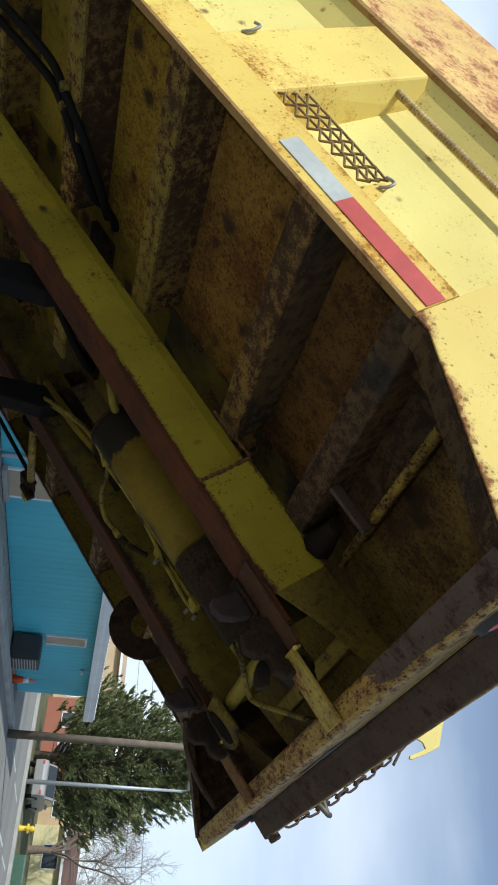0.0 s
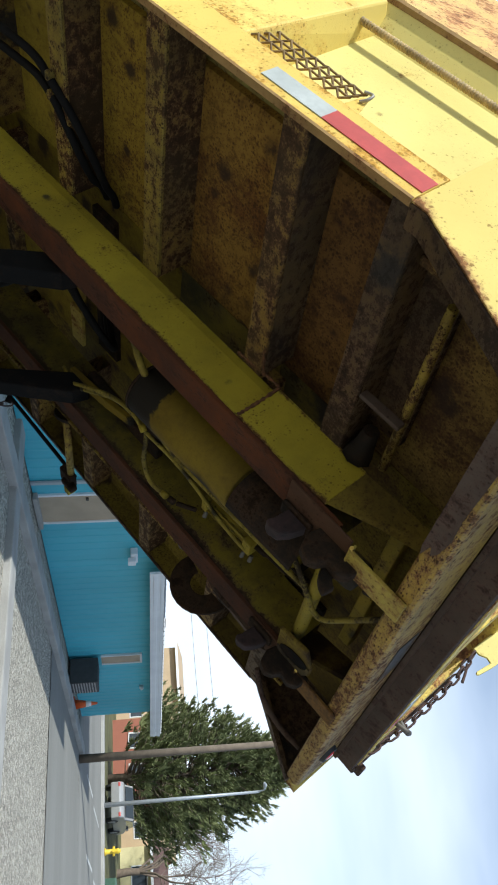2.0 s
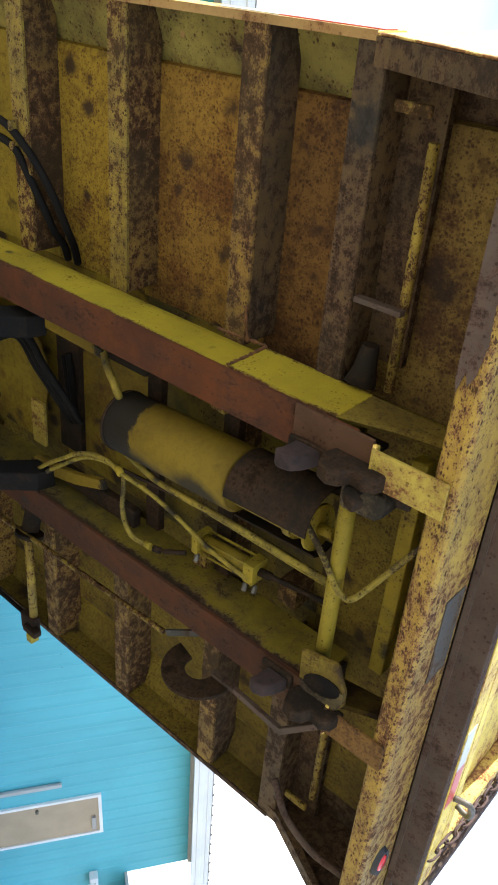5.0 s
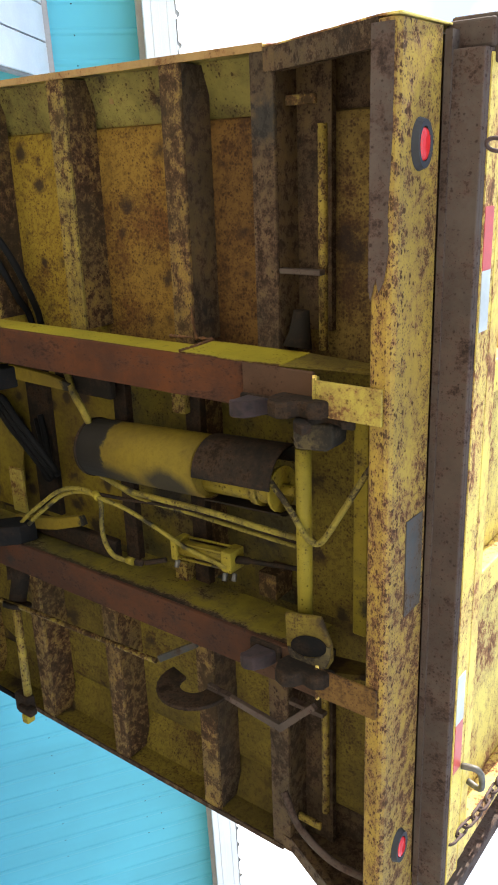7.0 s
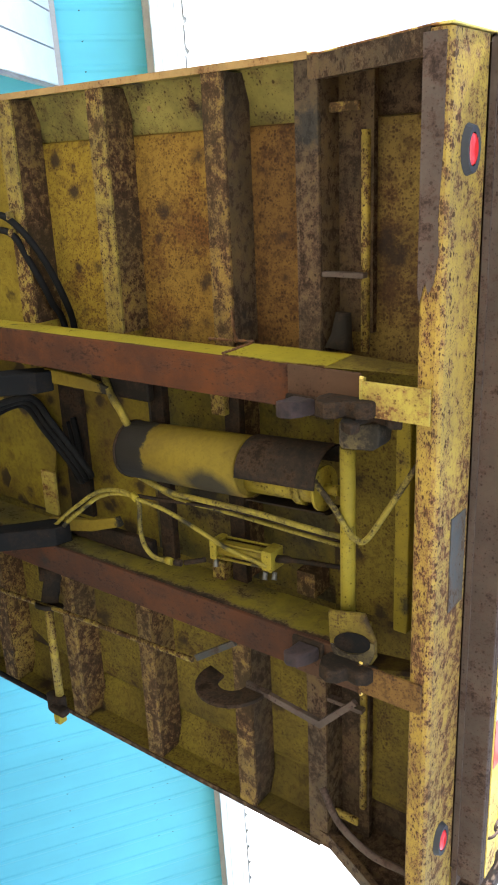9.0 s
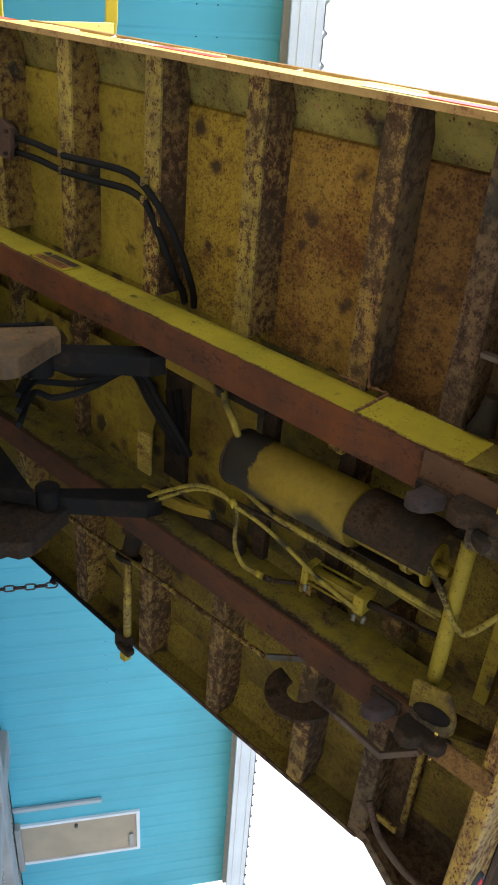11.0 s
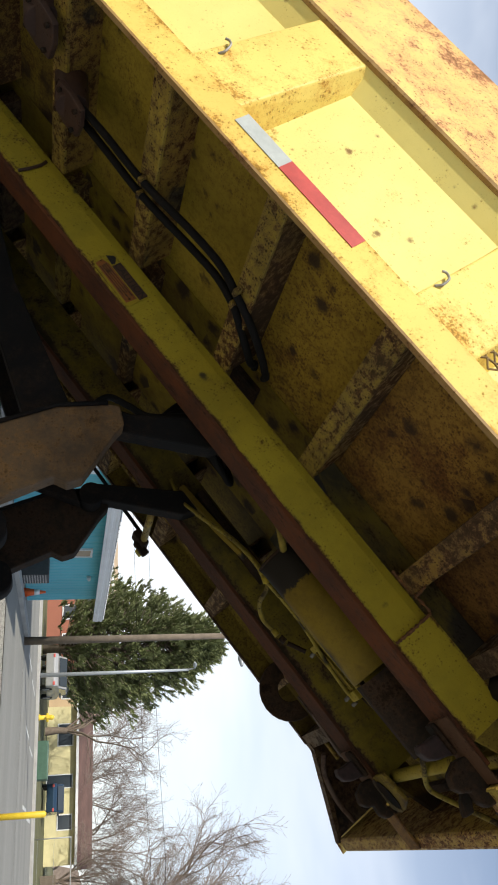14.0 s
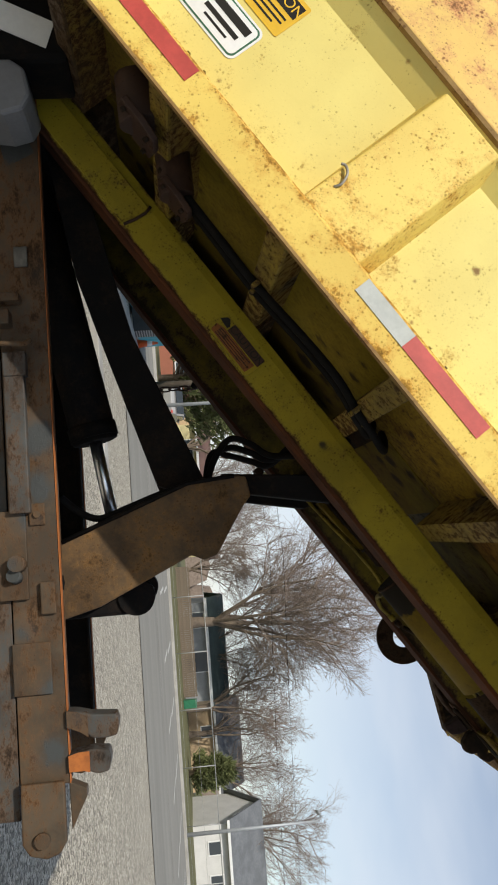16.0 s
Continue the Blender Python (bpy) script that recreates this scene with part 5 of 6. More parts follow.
for a, b, radius in (((-1.785, -0.436, 0.815), (-1.785, -0.446, 0.815), 0.011), ((-1.63, -0.44, 0.755), (-1.635, -0.485, 0.750), 0.026), ((-1.59, -0.44, 0.745), (-1.60, -0.475, 0.738), 0.022)):
    part("bolt", tubes(([a, b], radius), sides=12), M_CHASSIS, chassis)
part("rail_step", boxes(((-1.57, -0.448, 0.815), (-1.47, -0.4305, 0.862)), bevel=0.004), M_CHASSIS, chassis)
part("pipe_hook", tubes((smooth_path([(-2.34, -0.47, 0.70), (-2.33, -0.50, 0.76), (-2.33, -0.49, 0.81), (-2.345, -0.47, 0.825)]), 0.009)), M_CHASSIS, chassis, "bent rusty pipe hook")
part("bracket", boxes(((-2.50, -0.50, 0.72), (-2.47, -0.44, 0.80)), ((-2.44, -0.52, 0.73), (-2.39, -0.45, 0.77)), bevel=0.005), M_CHASSIS, chassis)
part("rail_slot_lamp", boxes(((-2.67, -0.442, 0.78), (-2.60, -0.431, 0.825)), bevel=0.004), M_STEEL, chassis)
for lot in (((-1.62, -0.42, 0.60), (-1.45, 0.42, 0.72)), ((-3.4, -0.42, 0.55), (-3.2, 0.42, 0.86))):
    part("cross_beam", boxes(lot, bevel=0.01), M_BLACK, chassis)
part("deck_plate", boxes(((-4.6, -0.34, 0.80), (-2.72, 0.34, 0.82))), M_BLACK, chassis)
# dark box with a pale plate, and the grey block below it
tool = part("side_box", boxes(((-4.1, -0.72, 0.62), (-3.15, -0.48, 1.02)), bevel=0.02), M_BLACK, chassis, "black side box with a white plate")
outline_part("plate", [(-3.268, 0.985), (-3.185, 0.955), (-3.29, 0.74), (-3.38, 0.76)], 1, -0.7235, -0.7205, M_WHITE, tool, "white plate")
outline_part("grey_block", [(-3.145, 0.66), (-3.145, 0.85), (-3.115, 0.89), (-3.03, 0.905), (-2.985, 0.88), (-2.97, 0.82), (-2.99, 0.70), (-3.02, 0.66)], 1, -0.74, -0.52, plain("grey_plastic", (0.17, 0.17, 0.175), 0.55, vary=0.2), chassis, "grey moulded plastic block", bevel=0.012)
part("tyre", tubes(([(-3.9, -0.62, 0.47), (-3.9, -0.60, 0.47), (-3.9, -1.02, 0.47), (-3.9, -1.04, 0.47)], [0.42, 0.47, 0.47, 0.42]), sides=28), M_HOSE_B, chassis)
part("tyre", tubes(([(-3.9, 0.62, 0.47), (-3.9, 0.60, 0.47), (-3.9, 1.02, 0.47), (-3.9, 1.04, 0.47)], [0.42, 0.47, 0.47, 0.42]), sides=28), M_HOSE_B, chassis)
part("axle", tubes(([(-3.9, -0.7, 0.47), (-3.9, 0.7, 0.47)], 0.08)), M_BLACK, chassis)

# ---- hoist: two rusty arms, links up to the body, ram between ----
hoist = thing("hoist", TRUCK, "black and rusty scissor hoist holding the body up", "hoist")
for y in (-0.31, 0.39):
    arm = [(-1.70, 0.80), (-1.69, 0.875), (-1.855, 1.30), (-1.875, 1.44), (-1.865, 1.50), (-1.80, 1.512), (-1.76, 1.48), (-1.61, 1.385), (-1.595, 1.34), (-1.615, 1.30), (-1.47, 0.99), (-1.435, 0.86), (-1.44, 0.80)]
    # The far arm takes near-black steel to stand in for shadow.
    outline_part("arm", arm, 1, y - 0.035, y + 0.035, M_ARM if y < 0 else M_GREASE, hoist, "tapered rust-brown lifting arm" if y < 0 else "tapered lifting arm, blackened for shade", bevel=0.006)
    rib_path = [(-1.69, y - 0.04, 0.875), (-1.855, y - 0.04, 1.30), (-1.87, y - 0.04, 1.46)]
    part("arm_edge", tubes((rib_path, 0.008), sides=6), M_BLACK, hoist)
    bm = bmesh.new()
    tube(bm, [(-1.487, y + (0.04 if y < 0 else -0.14), 1.105), (-1.487, y + (0.14 if y < 0 else -0.04), 1.105)], 0.062, 20)
    part("roller", bm, M_BLACK, hoist, "black roller boss")
    part("roller_plate", boxes(((-1.56, y + (0.05 if y < 0 else -0.08), 0.86), (-1.43, y + (0.08 if y < 0 else -0.05), 1.13)), bevel=0.012), M_BLACK, hoist)
    link = bmesh.new()
    prism(link, [(-1.885, 1.42), (-1.82, 1.44), (-1.755, 1.80), (-1.775, 1.86), (-1.835, 1.86), (-1.855, 1.80)], 1, y + (0.035 if y < 0 else -0.075), y + (0.11 if y < 0 else 0.0))
    part("link", link, M_BLACK, hoist, "black square link up to the body", bevel=0.006)
    # long black pull bar down to the low end
    outline_part("pull_bar", [(-1.78, 1.40), (-1.86, 1.20), (-2.62, 0.96), (-3.30, 0.84), (-3.32, 0.93), (-2.62, 1.09), (-2.40, 1.145)], 1, y + (0.06 if y < 0 else -0.12), y + (0.12 if y < 0 else -0.06), M_BLACK, hoist, "black pull bar", bevel=0.004)
for a, b, radius in (((-1.82, -0.33, 1.44), (-1.82, -0.19, 1.44), 0.045), ((-1.82, 0.27, 1.44), (-1.82, 0.41, 1.44), 0.045), ((-1.56, -0.40, 0.82), (-1.56, 0.40, 0.82), 0.06)):
    part("pivot_tube", tubes(([a, b], radius), sides=16), M_BLACK, hoist)
part("ram_barrel", tubes(([(-3.05, 0.0, 0.780), (-2.06, 0.0, 0.973), (-2.055, 0.0, 0.974)], [0.086, 0.086, 0.074]), ([(-2.12, 0.0, 0.961), (-2.07, 0.0, 0.971)], 0.092), sides=24), M_BLACK, hoist, "black ram barrel")
part("ram_rod", tubes(([(-2.06, 0.0, 0.973), (-1.74, 0.0, 1.025)], 0.024), sides=16), M_CHROME, hoist, "bright chrome ram rod")
part("ram_eye", tubes(([(-1.74, -0.24, 1.025), (-1.74, 0.24, 1.025)], 0.04), sides=14), M_BLACK, hoist)
def from_body(u, v, w):
    """A place of the raised body, given in the truck's own frame."""
    return (pose(0, 0, 2.03, 0, -34.5, 0) @ Vector((u, v, w)))[:]


TAIL = [(-1.733, -0.148, 0.885), (-1.635, -0.055, 0.90), (-1.555, 0.060, 0.93), (-1.535, 0.130, 0.96), (-1.56, 0.165, 0.99), (-1.61, 0.17, 1.01), (-1.65, 0.13, 1.03), (-1.68, 0.05, 1.045), (-1.70, -0.03, 1.05)]
for off in (0.0, 0.05, 0.10):
    path = [(-1.80 + off * 0.3, -0.12 + off, 1.36), (-1.93 - off * 0.4, -0.14 + off, 1.40), (-2.02 + off * 0.5, -0.12 + off, 1.47), (-2.0 + off * 0.6, -0.10 + off * 0.5, 1.55), (-1.95 + off * 0.3, -0.12 + off * 0.3, 1.62)] + [from_body(u - off * 0.9, v + off * 0.5, w + off * 0.3) for u, v, w in TAIL]
    part("hose", tubes((smooth_path(path), 0.0125)), M_HOSE_B, hoist, "black hydraulic hose")
part("hose", tubes((smooth_path([(-1.84, -0.30, 0.875), (-1.79, -0.30, 0.93), (-1.76, -0.31, 1.0), (-1.79, -0.32, 1.10), (-1.83, -0.32, 1.22), (-1.86, -0.31, 1.36)]), 0.012)), M_HOSE_B, hoist, "black hydraulic hose")

# ---- open cab door of the truck ----
M_MIRROR, *_ = material("mirror_silver", (0.9, 0.9, 0.9), 0.02, 1.0)


def rounded_rect(cy, cz, w, d, r, k=4):
    return [(cy + sy * (w / 2 - r) + r * math.cos(radians(a0 + 90 * j / k)), cz + sz * (d / 2 - r) + r * math.sin(radians(a0 + 90 * j / k))) for sy, sz, a0 in ((1, 1, 0), (-1, 1, 90), (-1, -1, 180), (1, -1, 270)) for j in range(k + 1)]


M_CAB = plain("cab_yellow", (0.72, 0.52, 0.02), 0.3, vary=0.08, scale=3, bumpy=0.0)
cab = thing("truck_cab", TRUCK, "yellow truck cab with its door standing open", "truck cab")
M_PANE, *_ = material("dark_cab_glass", (0.02, 0.025, 0.03), 0.05)
bm = bmesh.new()
prism(bm, [(-4.80, 0.62), (-4.80, 2.02), (-4.90, 2.16), (-5.75, 2.18), (-5.92, 2.08), (-6.22, 1.50), (-6.30, 1.30), (-6.34, 0.62)], 1, -0.93, 0.99)
part("cab_shell", bm, M_CAB, cab, bevel=0.05)
part("rear_window", boxes(((-4.797, -0.55, 1.42), (-4.785, 0.61, 1.92)), bevel=0.004), M_PANE, cab)
outline_part("windscreen", [(-5.955, 2.02), (-5.945, 2.025), (-6.215, 1.535), (-6.225, 1.53)], 1, -0.80, 0.86, M_PANE, cab)
for y0, y1 in ((-0.945, -0.935), (0.995, 1.005)):
    outline_part("side_window", [(-4.98, 1.40), (-4.98, 1.98), (-5.70, 2.02), (-5.98, 1.40)], 1, y0, y1, M_PANE, cab)
for y0, y1 in ((-0.95, -0.66), (0.72, 1.01)):
    tyre = part("tyre", tubes(([(-5.72, y0, 0.45), (-5.72, y0 + 0.03, 0.45), (-5.72, y1 - 0.03, 0.45), (-5.72, y1, 0.45)], [0.41, 0.46, 0.46, 0.41]), sides=28), M_HOSE_B, cab)
    part("rim", tubes(([(-5.72, y0 - 0.01, 0.45), (-5.72, y1 + 0.01, 0.45)], 0.24), sides=20), M_STEEL, tyre)
for z in (0.75, 1.55):
    part("door_hinge", tubes(([(-4.80, -0.62, z), (-4.57, -0.62, z)], 0.02)), M_CAB, cab)
cab_door = new("cab_door")
cab_door.parent = cab
cab_door.matrix_local = pose(-4.6, -0.62, 0.62)
tagged(cab_door, "open bright yellow door with an empty window frame")
bm = bmesh.new()
outer = [(0, 0), (0, 1.18), (-0.50, 1.235), (-0.80, 1.24), (-0.87, 1.22), (-0.915, 1.12), (-0.98, 0.62), (-0.98, 0)]
inner = [(-0.09, 0.60), (-0.09, 1.11), (-0.50, 1.165), (-0.77, 1.175), (-0.81, 1.15), (-0.845, 1.08), (-0.88, 0.66), (-0.86, 0.60)]
rings = [[[bm.verts.new((x, a, b)) for a, b in loop] for loop in (outer, inner)] for x in (0.0, 0.055)]
for k in range(8):
    q = (k + 1) % 8
    for side_rings in rings:
        bm.faces.new((side_rings[0][k], side_rings[0][q], side_rings[1][q], side_rings[1][k]))
    for j in (0, 1):
        bm.faces.new((rings[0][j][k], rings[0][j][q], rings[1][j][q], rings[1][j][k]))
part("door_shell", bm, M_CAB, cab_door, bevel=0.008)
mirror = part("mirror", bmesh.new(), M_CHROME, cab_door, "chrome-rimmed side mirror with a bright face")
bm = bmesh.new()
prism(bm, rounded_rect(-0.74, 0.92, 0.20, 0.36, 0.04), 0, 0.14, 0.17)
bm.to_mesh(mirror.data)
bm.free()
outline_part("mirror_glass", rounded_rect(-0.74, 0.92, 0.17, 0.33, 0.03), 0, 0.1705, 0.1725, M_MIRROR, cab_door, "silvered mirror face")
part("mirror_arm", tubes(([(0.05, -0.93, 0.52), (0.155, -0.80, 0.70), (0.155, -0.74, 0.76)], 0.010)), M_CHROME, cab_door)

# ---- teal building ----
def ribbed_wall_material(name, color, pitch=3.3):
    m, n, l, b = material(name, color, 0.55)
    co = n.new("ShaderNodeTexCoord").outputs["Object"]
    a, _ = noise_mask(n, l, co, 0.5, 0.3, 0.7, 5.0)
    s, _ = noise_mask(n, l, co, 2.5, 0.4, 0.75, 4.0, (1, 1, 0.12))
    col = mix(n, l, a, color, tuple(0.86 * c for c in color))
    col = mix(n, l, maths(n, l, "MULTIPLY", s, 0.3), col, tuple(0.72 * c for c in color))
    l.new(col, b.inputs["Base Color"])
    return m


M_TEAL = ribbed_wall_material("teal_steel", (0.095, 0.44, 0.53))
M_FASCIA = plain("white_fascia", (0.74, 0.75, 0.75), 0.5, vary=0.12, scale=1.0)
M_BEIGE = plain("beige_door", (0.42, 0.33, 0.22), 0.6, vary=0.15, scale=2)
M_TRIM = plain("grey_trim", (0.36, 0.34, 0.32), 0.6, vary=0.15)
M_ROOF = plain("grey_metal_roof", (0.45, 0.46, 0.46), 0.5, vary=0.15, scale=0.7)
M_GLASS, *_ = material("window_glass", (0.05, 0.06, 0.07), 0.08)
building = thing("teal_building", pose(0, 0, 0), "teal ribbed-steel building with pale eaves", "building")


def ribbed_wall(name, x, y0, y1, z0, z1, label):
    """A steel wall along y, with pressed upright ribs."""
    bm = bmesh.new()
    prof, y = [], y0
    while y < y1 - 0.29:
        prof += [(x, y), (x, y + 0.20), (x + 0.013, y + 0.220), (x + 0.013, y + 0.255), (x, y + 0.28)]
        y += 0.30
    prof.append((x, y1))
    lo, hi = [bm.verts.new((*p, z0)) for p in prof], [bm.verts.new((*p, z1)) for p in prof]
    for k in range(len(prof) - 1):
        bm.faces.new((lo[k], lo[k + 1], hi[k + 1], hi[k]))
    return part(name, bm, M_TEAL, building, label)


BX = -8.6
ribbed_wall("wall", BX, -16, 14.5, 0, 4.0, "teal ribbed steel wall")
ribbed_wall("low_wall", BX, 14.5, 26.0, 0, 2.55, "teal ribbed steel wall of the lower wing")
part("wall_core", boxes(((-22, -16, 0), (BX - 0.03, 14.5, 3.98)), ((-20, 14.5, 0), (BX - 0.03, 25.98, 2.52))), M_TEAL, building)
part("roof", boxes(((-22.2, -16.4, 4.0), (BX + 0.45, 15.4, 4.08)), ((-20, 14.5, 2.54), (BX + 0.45, 27.2, 2.60))), M_ROOF, building)


def fascia(y0, y1, z):
    prof = []
    for k in range(4):
        prof += [(BX + 0.50 + 0.014 * (k % 2), z + 0.085 * k), (BX + 0.50 + 0.014 * (k % 2), z + 0.085 * k + 0.08)]
    outline_part("fascia", [(BX + 0.45, z), *prof, (BX + 0.45, z + 0.34)], 1, y0, y1, M_FASCIA, building, "pale ridged metal fascia")
    bm = bmesh.new()
    edge, y = [], y0
    while y < y1 - 0.3:
        edge += [(y, 0.0), (y + 0.21, 0.0), (y + 0.245, 0.035), (y + 0.265, 0.035)]
        y += 0.30
    for y, up in edge:
        bm.verts.new((BX + 0.38, y, z + 0.346 + up))
        bm.verts.new((BX + 0.53, y, z + 0.346 + up))
    bm.verts.ensure_lookup_table()
    for i in range(len(edge) - 1):
        bm.faces.new([bm.verts[j] for j in (2 * i, 2 * i + 1, 2 * i + 3, 2 * i + 2)])
    part("roof_edge", bm, M_ROOF, building, "corrugated roof edge")


fascia(-16.4, 15.4, 3.78)
fascia(14.6, 27.2, 2.28)
part("soffit", boxes(((BX, -16.4, 3.90), (BX + 0.46, 15.4, 3.94)), ((BX, 16.2, 2.38), (BX + 0.46, 27.2, 2.42))), M_TRIM, building, "grey eaves soffit")
part("eaves_trim", boxes(((BX + 0.015, -16.0, 3.80), (BX + 0.06, 14.5, 3.895))), plain("tan_trim", (0.50, 0.46, 0.41), 0.6, vary=0.12), building, "tan trim strip at the head of the wall")
# Solid black strip stands in for shade in the gap above the trim.
part("eaves_gap", boxes(((BX + 0.061, -16.0, 3.885), (BX + 0.16, 14.5, 3.899))), M_BLACK, building, "black strip for the shaded gap behind the trim")
for row_z in (1.70, 2.90, 3.12):
    bm = bmesh.new()
    for k in range(56):
        y = -7.93 + 0.30 * k
        if row_z > 3.0 or not -6.2 < y < -1.7:
            tube(bm, [(BX, y, row_z), (BX + 0.006, y, row_z)], 0.011, 6)
    part("screw_row", bm, M_GREASE, building, "row of dark screw heads")


def opening(name, y0, y1, z0, z1, mat, label, trim=0.06):
    ob = part(name, boxes(((BX, y0, z0), (BX + 0.035, y1, z1))), mat, building, label)
    part("frame", boxes(((BX, y0 - trim, z0), (BX + 0.06, y0, z1 + trim)), ((BX, y1, z0), (BX + 0.06, y1 + trim, z1 + trim)), ((BX, y0, z1), (BX + 0.06, y1, z1 + trim))), M_FASCIA, ob)
    return ob


door = opening("door", 11.9, 12.9, 0.1, 2.12, M_BEIGE, "beige steel door")
part("knob", tubes(([(BX + 0.03, 12.02, 1.05), (BX + 0.09, 12.02, 1.05)], 0.03)), M_STEEL, door)
part("door_sill", boxes(((BX, 11.80, 0.0), (BX + 0.16, 13.0, 0.095)), bevel=0.01), M_CONCRETE, door)
part("closer", boxes(((BX + 0.036, 12.45, 1.98), (BX + 0.085, 12.80, 2.06)), bevel=0.008), M_TRIM, door, "grey door closer")
part("conduit", boxes(((BX + 0.014, 11.36, 0.0), (BX + 0.075, 11.44, 1.52)), bevel=0.01), M_ROOF, building, "grey wall conduit")
part("vent_cap", tubes(([(BX + 0.01, 23.3, 2.02), (BX + 0.11, 23.3, 2.02), (BX + 0.13, 23.3, 1.99)], [0.07, 0.07, 0.05]), sides=12), M_FASCIA, building, "small white vent cap")
opening("narrow_window", 20.6, 21.15, 0.9, 2.0, M_BEIGE, "boarded beige window")
shutter = opening("shutter", -5.6, -2.2, 0.05, 1.83, M_BEIGE, "tan boarded shutter under the awning", 0.10)
for k in range(1, 4):
    part("board_joint", boxes(((BX + 0.035, -5.6, 0.05 + 0.45 * k - 0.008), (BX + 0.042, -2.2, 0.05 + 0.45 * k + 0.008))), M_TRIM, shutter)
awning = part("awning", boxes(((BX + 0.01, -6.10, 2.76), (BX + 0.09, -1.78, 2.86)), bevel=0.01), M_TRIM, building, "sloping white panelled awning with a grey head strip")
for k in range(12):
    y1 = -1.80 - 0.358 * k
    outline_part("awning_panel", [(BX + 0.06, 2.78), (BX + 0.07, 2.81), (BX + 2.01, 2.00), (BX + 2.0, 1.97)], 1, y1 - 0.338, y1, M_WHITE, awning)
outline_part("awning_backing", [(BX + 0.02, 2.75), (BX + 0.04, 2.775), (BX + 1.99, 1.965), (BX + 1.97, 1.94)], 1, -6.08, -1.81, M_TRIM, awning)
# Front strip uses the trim's grey, darker than the white panels.
outline_part("front_strip", [(BX + 1.96, 1.86), (BX + 2.03, 1.86), (BX + 2.03, 1.985), (BX + 1.96, 1.95)], 1, -6.10, -1.79, M_TRIM, awning, "grey front strip")
outline_part("cheek", [(BX + 0.02, 2.70), (BX + 0.02, 2.78), (BX + 1.96, 1.97), (BX + 1.96, 1.90)], 1, -1.830, -1.775, M_TRIM, awning, "grey side strip")
win = opening("window", -8.6, -6.6, 1.2, 2.6, M_GLASS, "white-framed window")
part("mullion", boxes(((BX + 0.035, -7.64, 1.2), (BX + 0.07, -7.58, 2.6))), M_FASCIA, win)
tagged(part("wall_lamp", boxes(((BX + 0.02, 14.2, 1.86), (BX + 0.20, 14.62, 2.02)), ((BX + 0.20, 14.32, 1.80), (BX + 0.32, 14.52, 1.98)), bevel=0.02), M_FASCIA), "pale floodlight box fixed to the teal wall", "wall lamp")
aircon = thing("air_conditioner", pose(BX + 0.45, 20.9, 0.0), "dark slatted air-conditioning unit on the ground", "air conditioner")
part("casing", boxes(((-0.36, -0.42, 0.05), (0.36, 0.42, 0.82)), bevel=0.02), plain("aircon_dark", (0.05, 0.05, 0.05), 0.6), aircon)
for k in range(9):
    part("slat", boxes(((0.362, -0.40, 0.12 + 0.075 * k), (0.375, 0.40, 0.15 + 0.075 * k))), M_TRIM, aircon)


# ---- posts and street things ----
M_WOOD = plain("weathered_wood", (0.20, 0.155, 0.11), 0.9, vary=0.35, scale=4, fine=30)
M_GALV = plain("galvanised", (0.42, 0.44, 0.45), 0.5, 0.4, vary=0.15)


def utility_pole(x, y, h):
    ob = thing("utility_pole", pose(x, y, 0), "weathered wooden utility pole with a hanging lamp", "utility pole")
    part("pole", tubes(([(0, 0, -0.1), (0.02, 0, h)], [0.135, 0.095]), sides=12), M_WOOD, ob)
    part("lamp_arm", tubes((smooth_path([(0.02, 0, h - 0.35), (0.35, -0.3, h - 0.15), (0.75, -0.6, h - 0.2)]), 0.025)), M_GALV, ob)
    part("lamp_head", tubes(([(0.7, -0.56, h - 0.2), (0.95, -0.76, h - 0.27), (1.25, -1.0, h - 0.34)], [0.06, 0.13, 0.05]), sides=10), M_GALV, ob, "pale cobra lamp head")
    return ob


def street_lamp(x, y, h, reach, turn):
    ob = thing("street_lamp", pose(x, y, 0, 0, 0, turn), "slim grey street lamp on the far kerb", "street lamp")
    part("pole", tubes(([(0, 0, 0), (0, 0, h * 0.97)], [0.11, 0.06]), sides=10), M_GALV, ob)
    part("arm", tubes((smooth_path([(0, 0, h * 0.95), (reach * 0.4, 0, h * 1.0), (reach, 0, h * 1.0)]), 0.035)), M_GALV, ob)
    part("head", tubes(([(reach - 0.1, 0, h), (reach + 0.25, 0, h - 0.03), (reach + 0.6, 0, h - 0.08)], [0.05, 0.11, 0.04]), sides=10), M_GALV, ob)
    return ob


utility_pole(-7.0, 25.2, 7.4)
street_lamp(-8.6, 39.6, 7.8, 0.5, 262)
street_lamp(13.2, 39.6, 7.0, 1.0, 90)

M_CONE = plain("cone_orange", (0.75, 0.13, 0.03), 0.5, vary=0.1)
cone = thing("traffic_cone", pose(-1.2, 10.6, 0.0), "orange traffic cone on the gravel", "traffic cone")
part("cone_shell", tubes(([(0, 0, 0.03), (0, 0, 0.48)], [0.125, 0.028]), sides=18), M_CONE, cone)
part("base", boxes(((-0.19, -0.19, 0), (0.19, 0.19, 0.035)), bevel=0.01), M_CONE, cone)
cone2 = thing("traffic_cone", pose(-7.9, 22.6, 0.0), "orange and white traffic cone by the wall", "traffic cone")
part("cone_shell", tubes(([(0, 0, 0.03), (0, 0, 0.70)], [0.15, 0.03]), sides=18), M_CONE, cone2)
part("band", tubes(([(0, 0, 0.36), (0, 0, 0.52)], [0.098, 0.072]), sides=18), M_WHITE, cone2, "white band")
part("base", boxes(((-0.19, -0.19, 0), (0.19, 0.19, 0.035)), bevel=0.01), M_CONE, cone2)
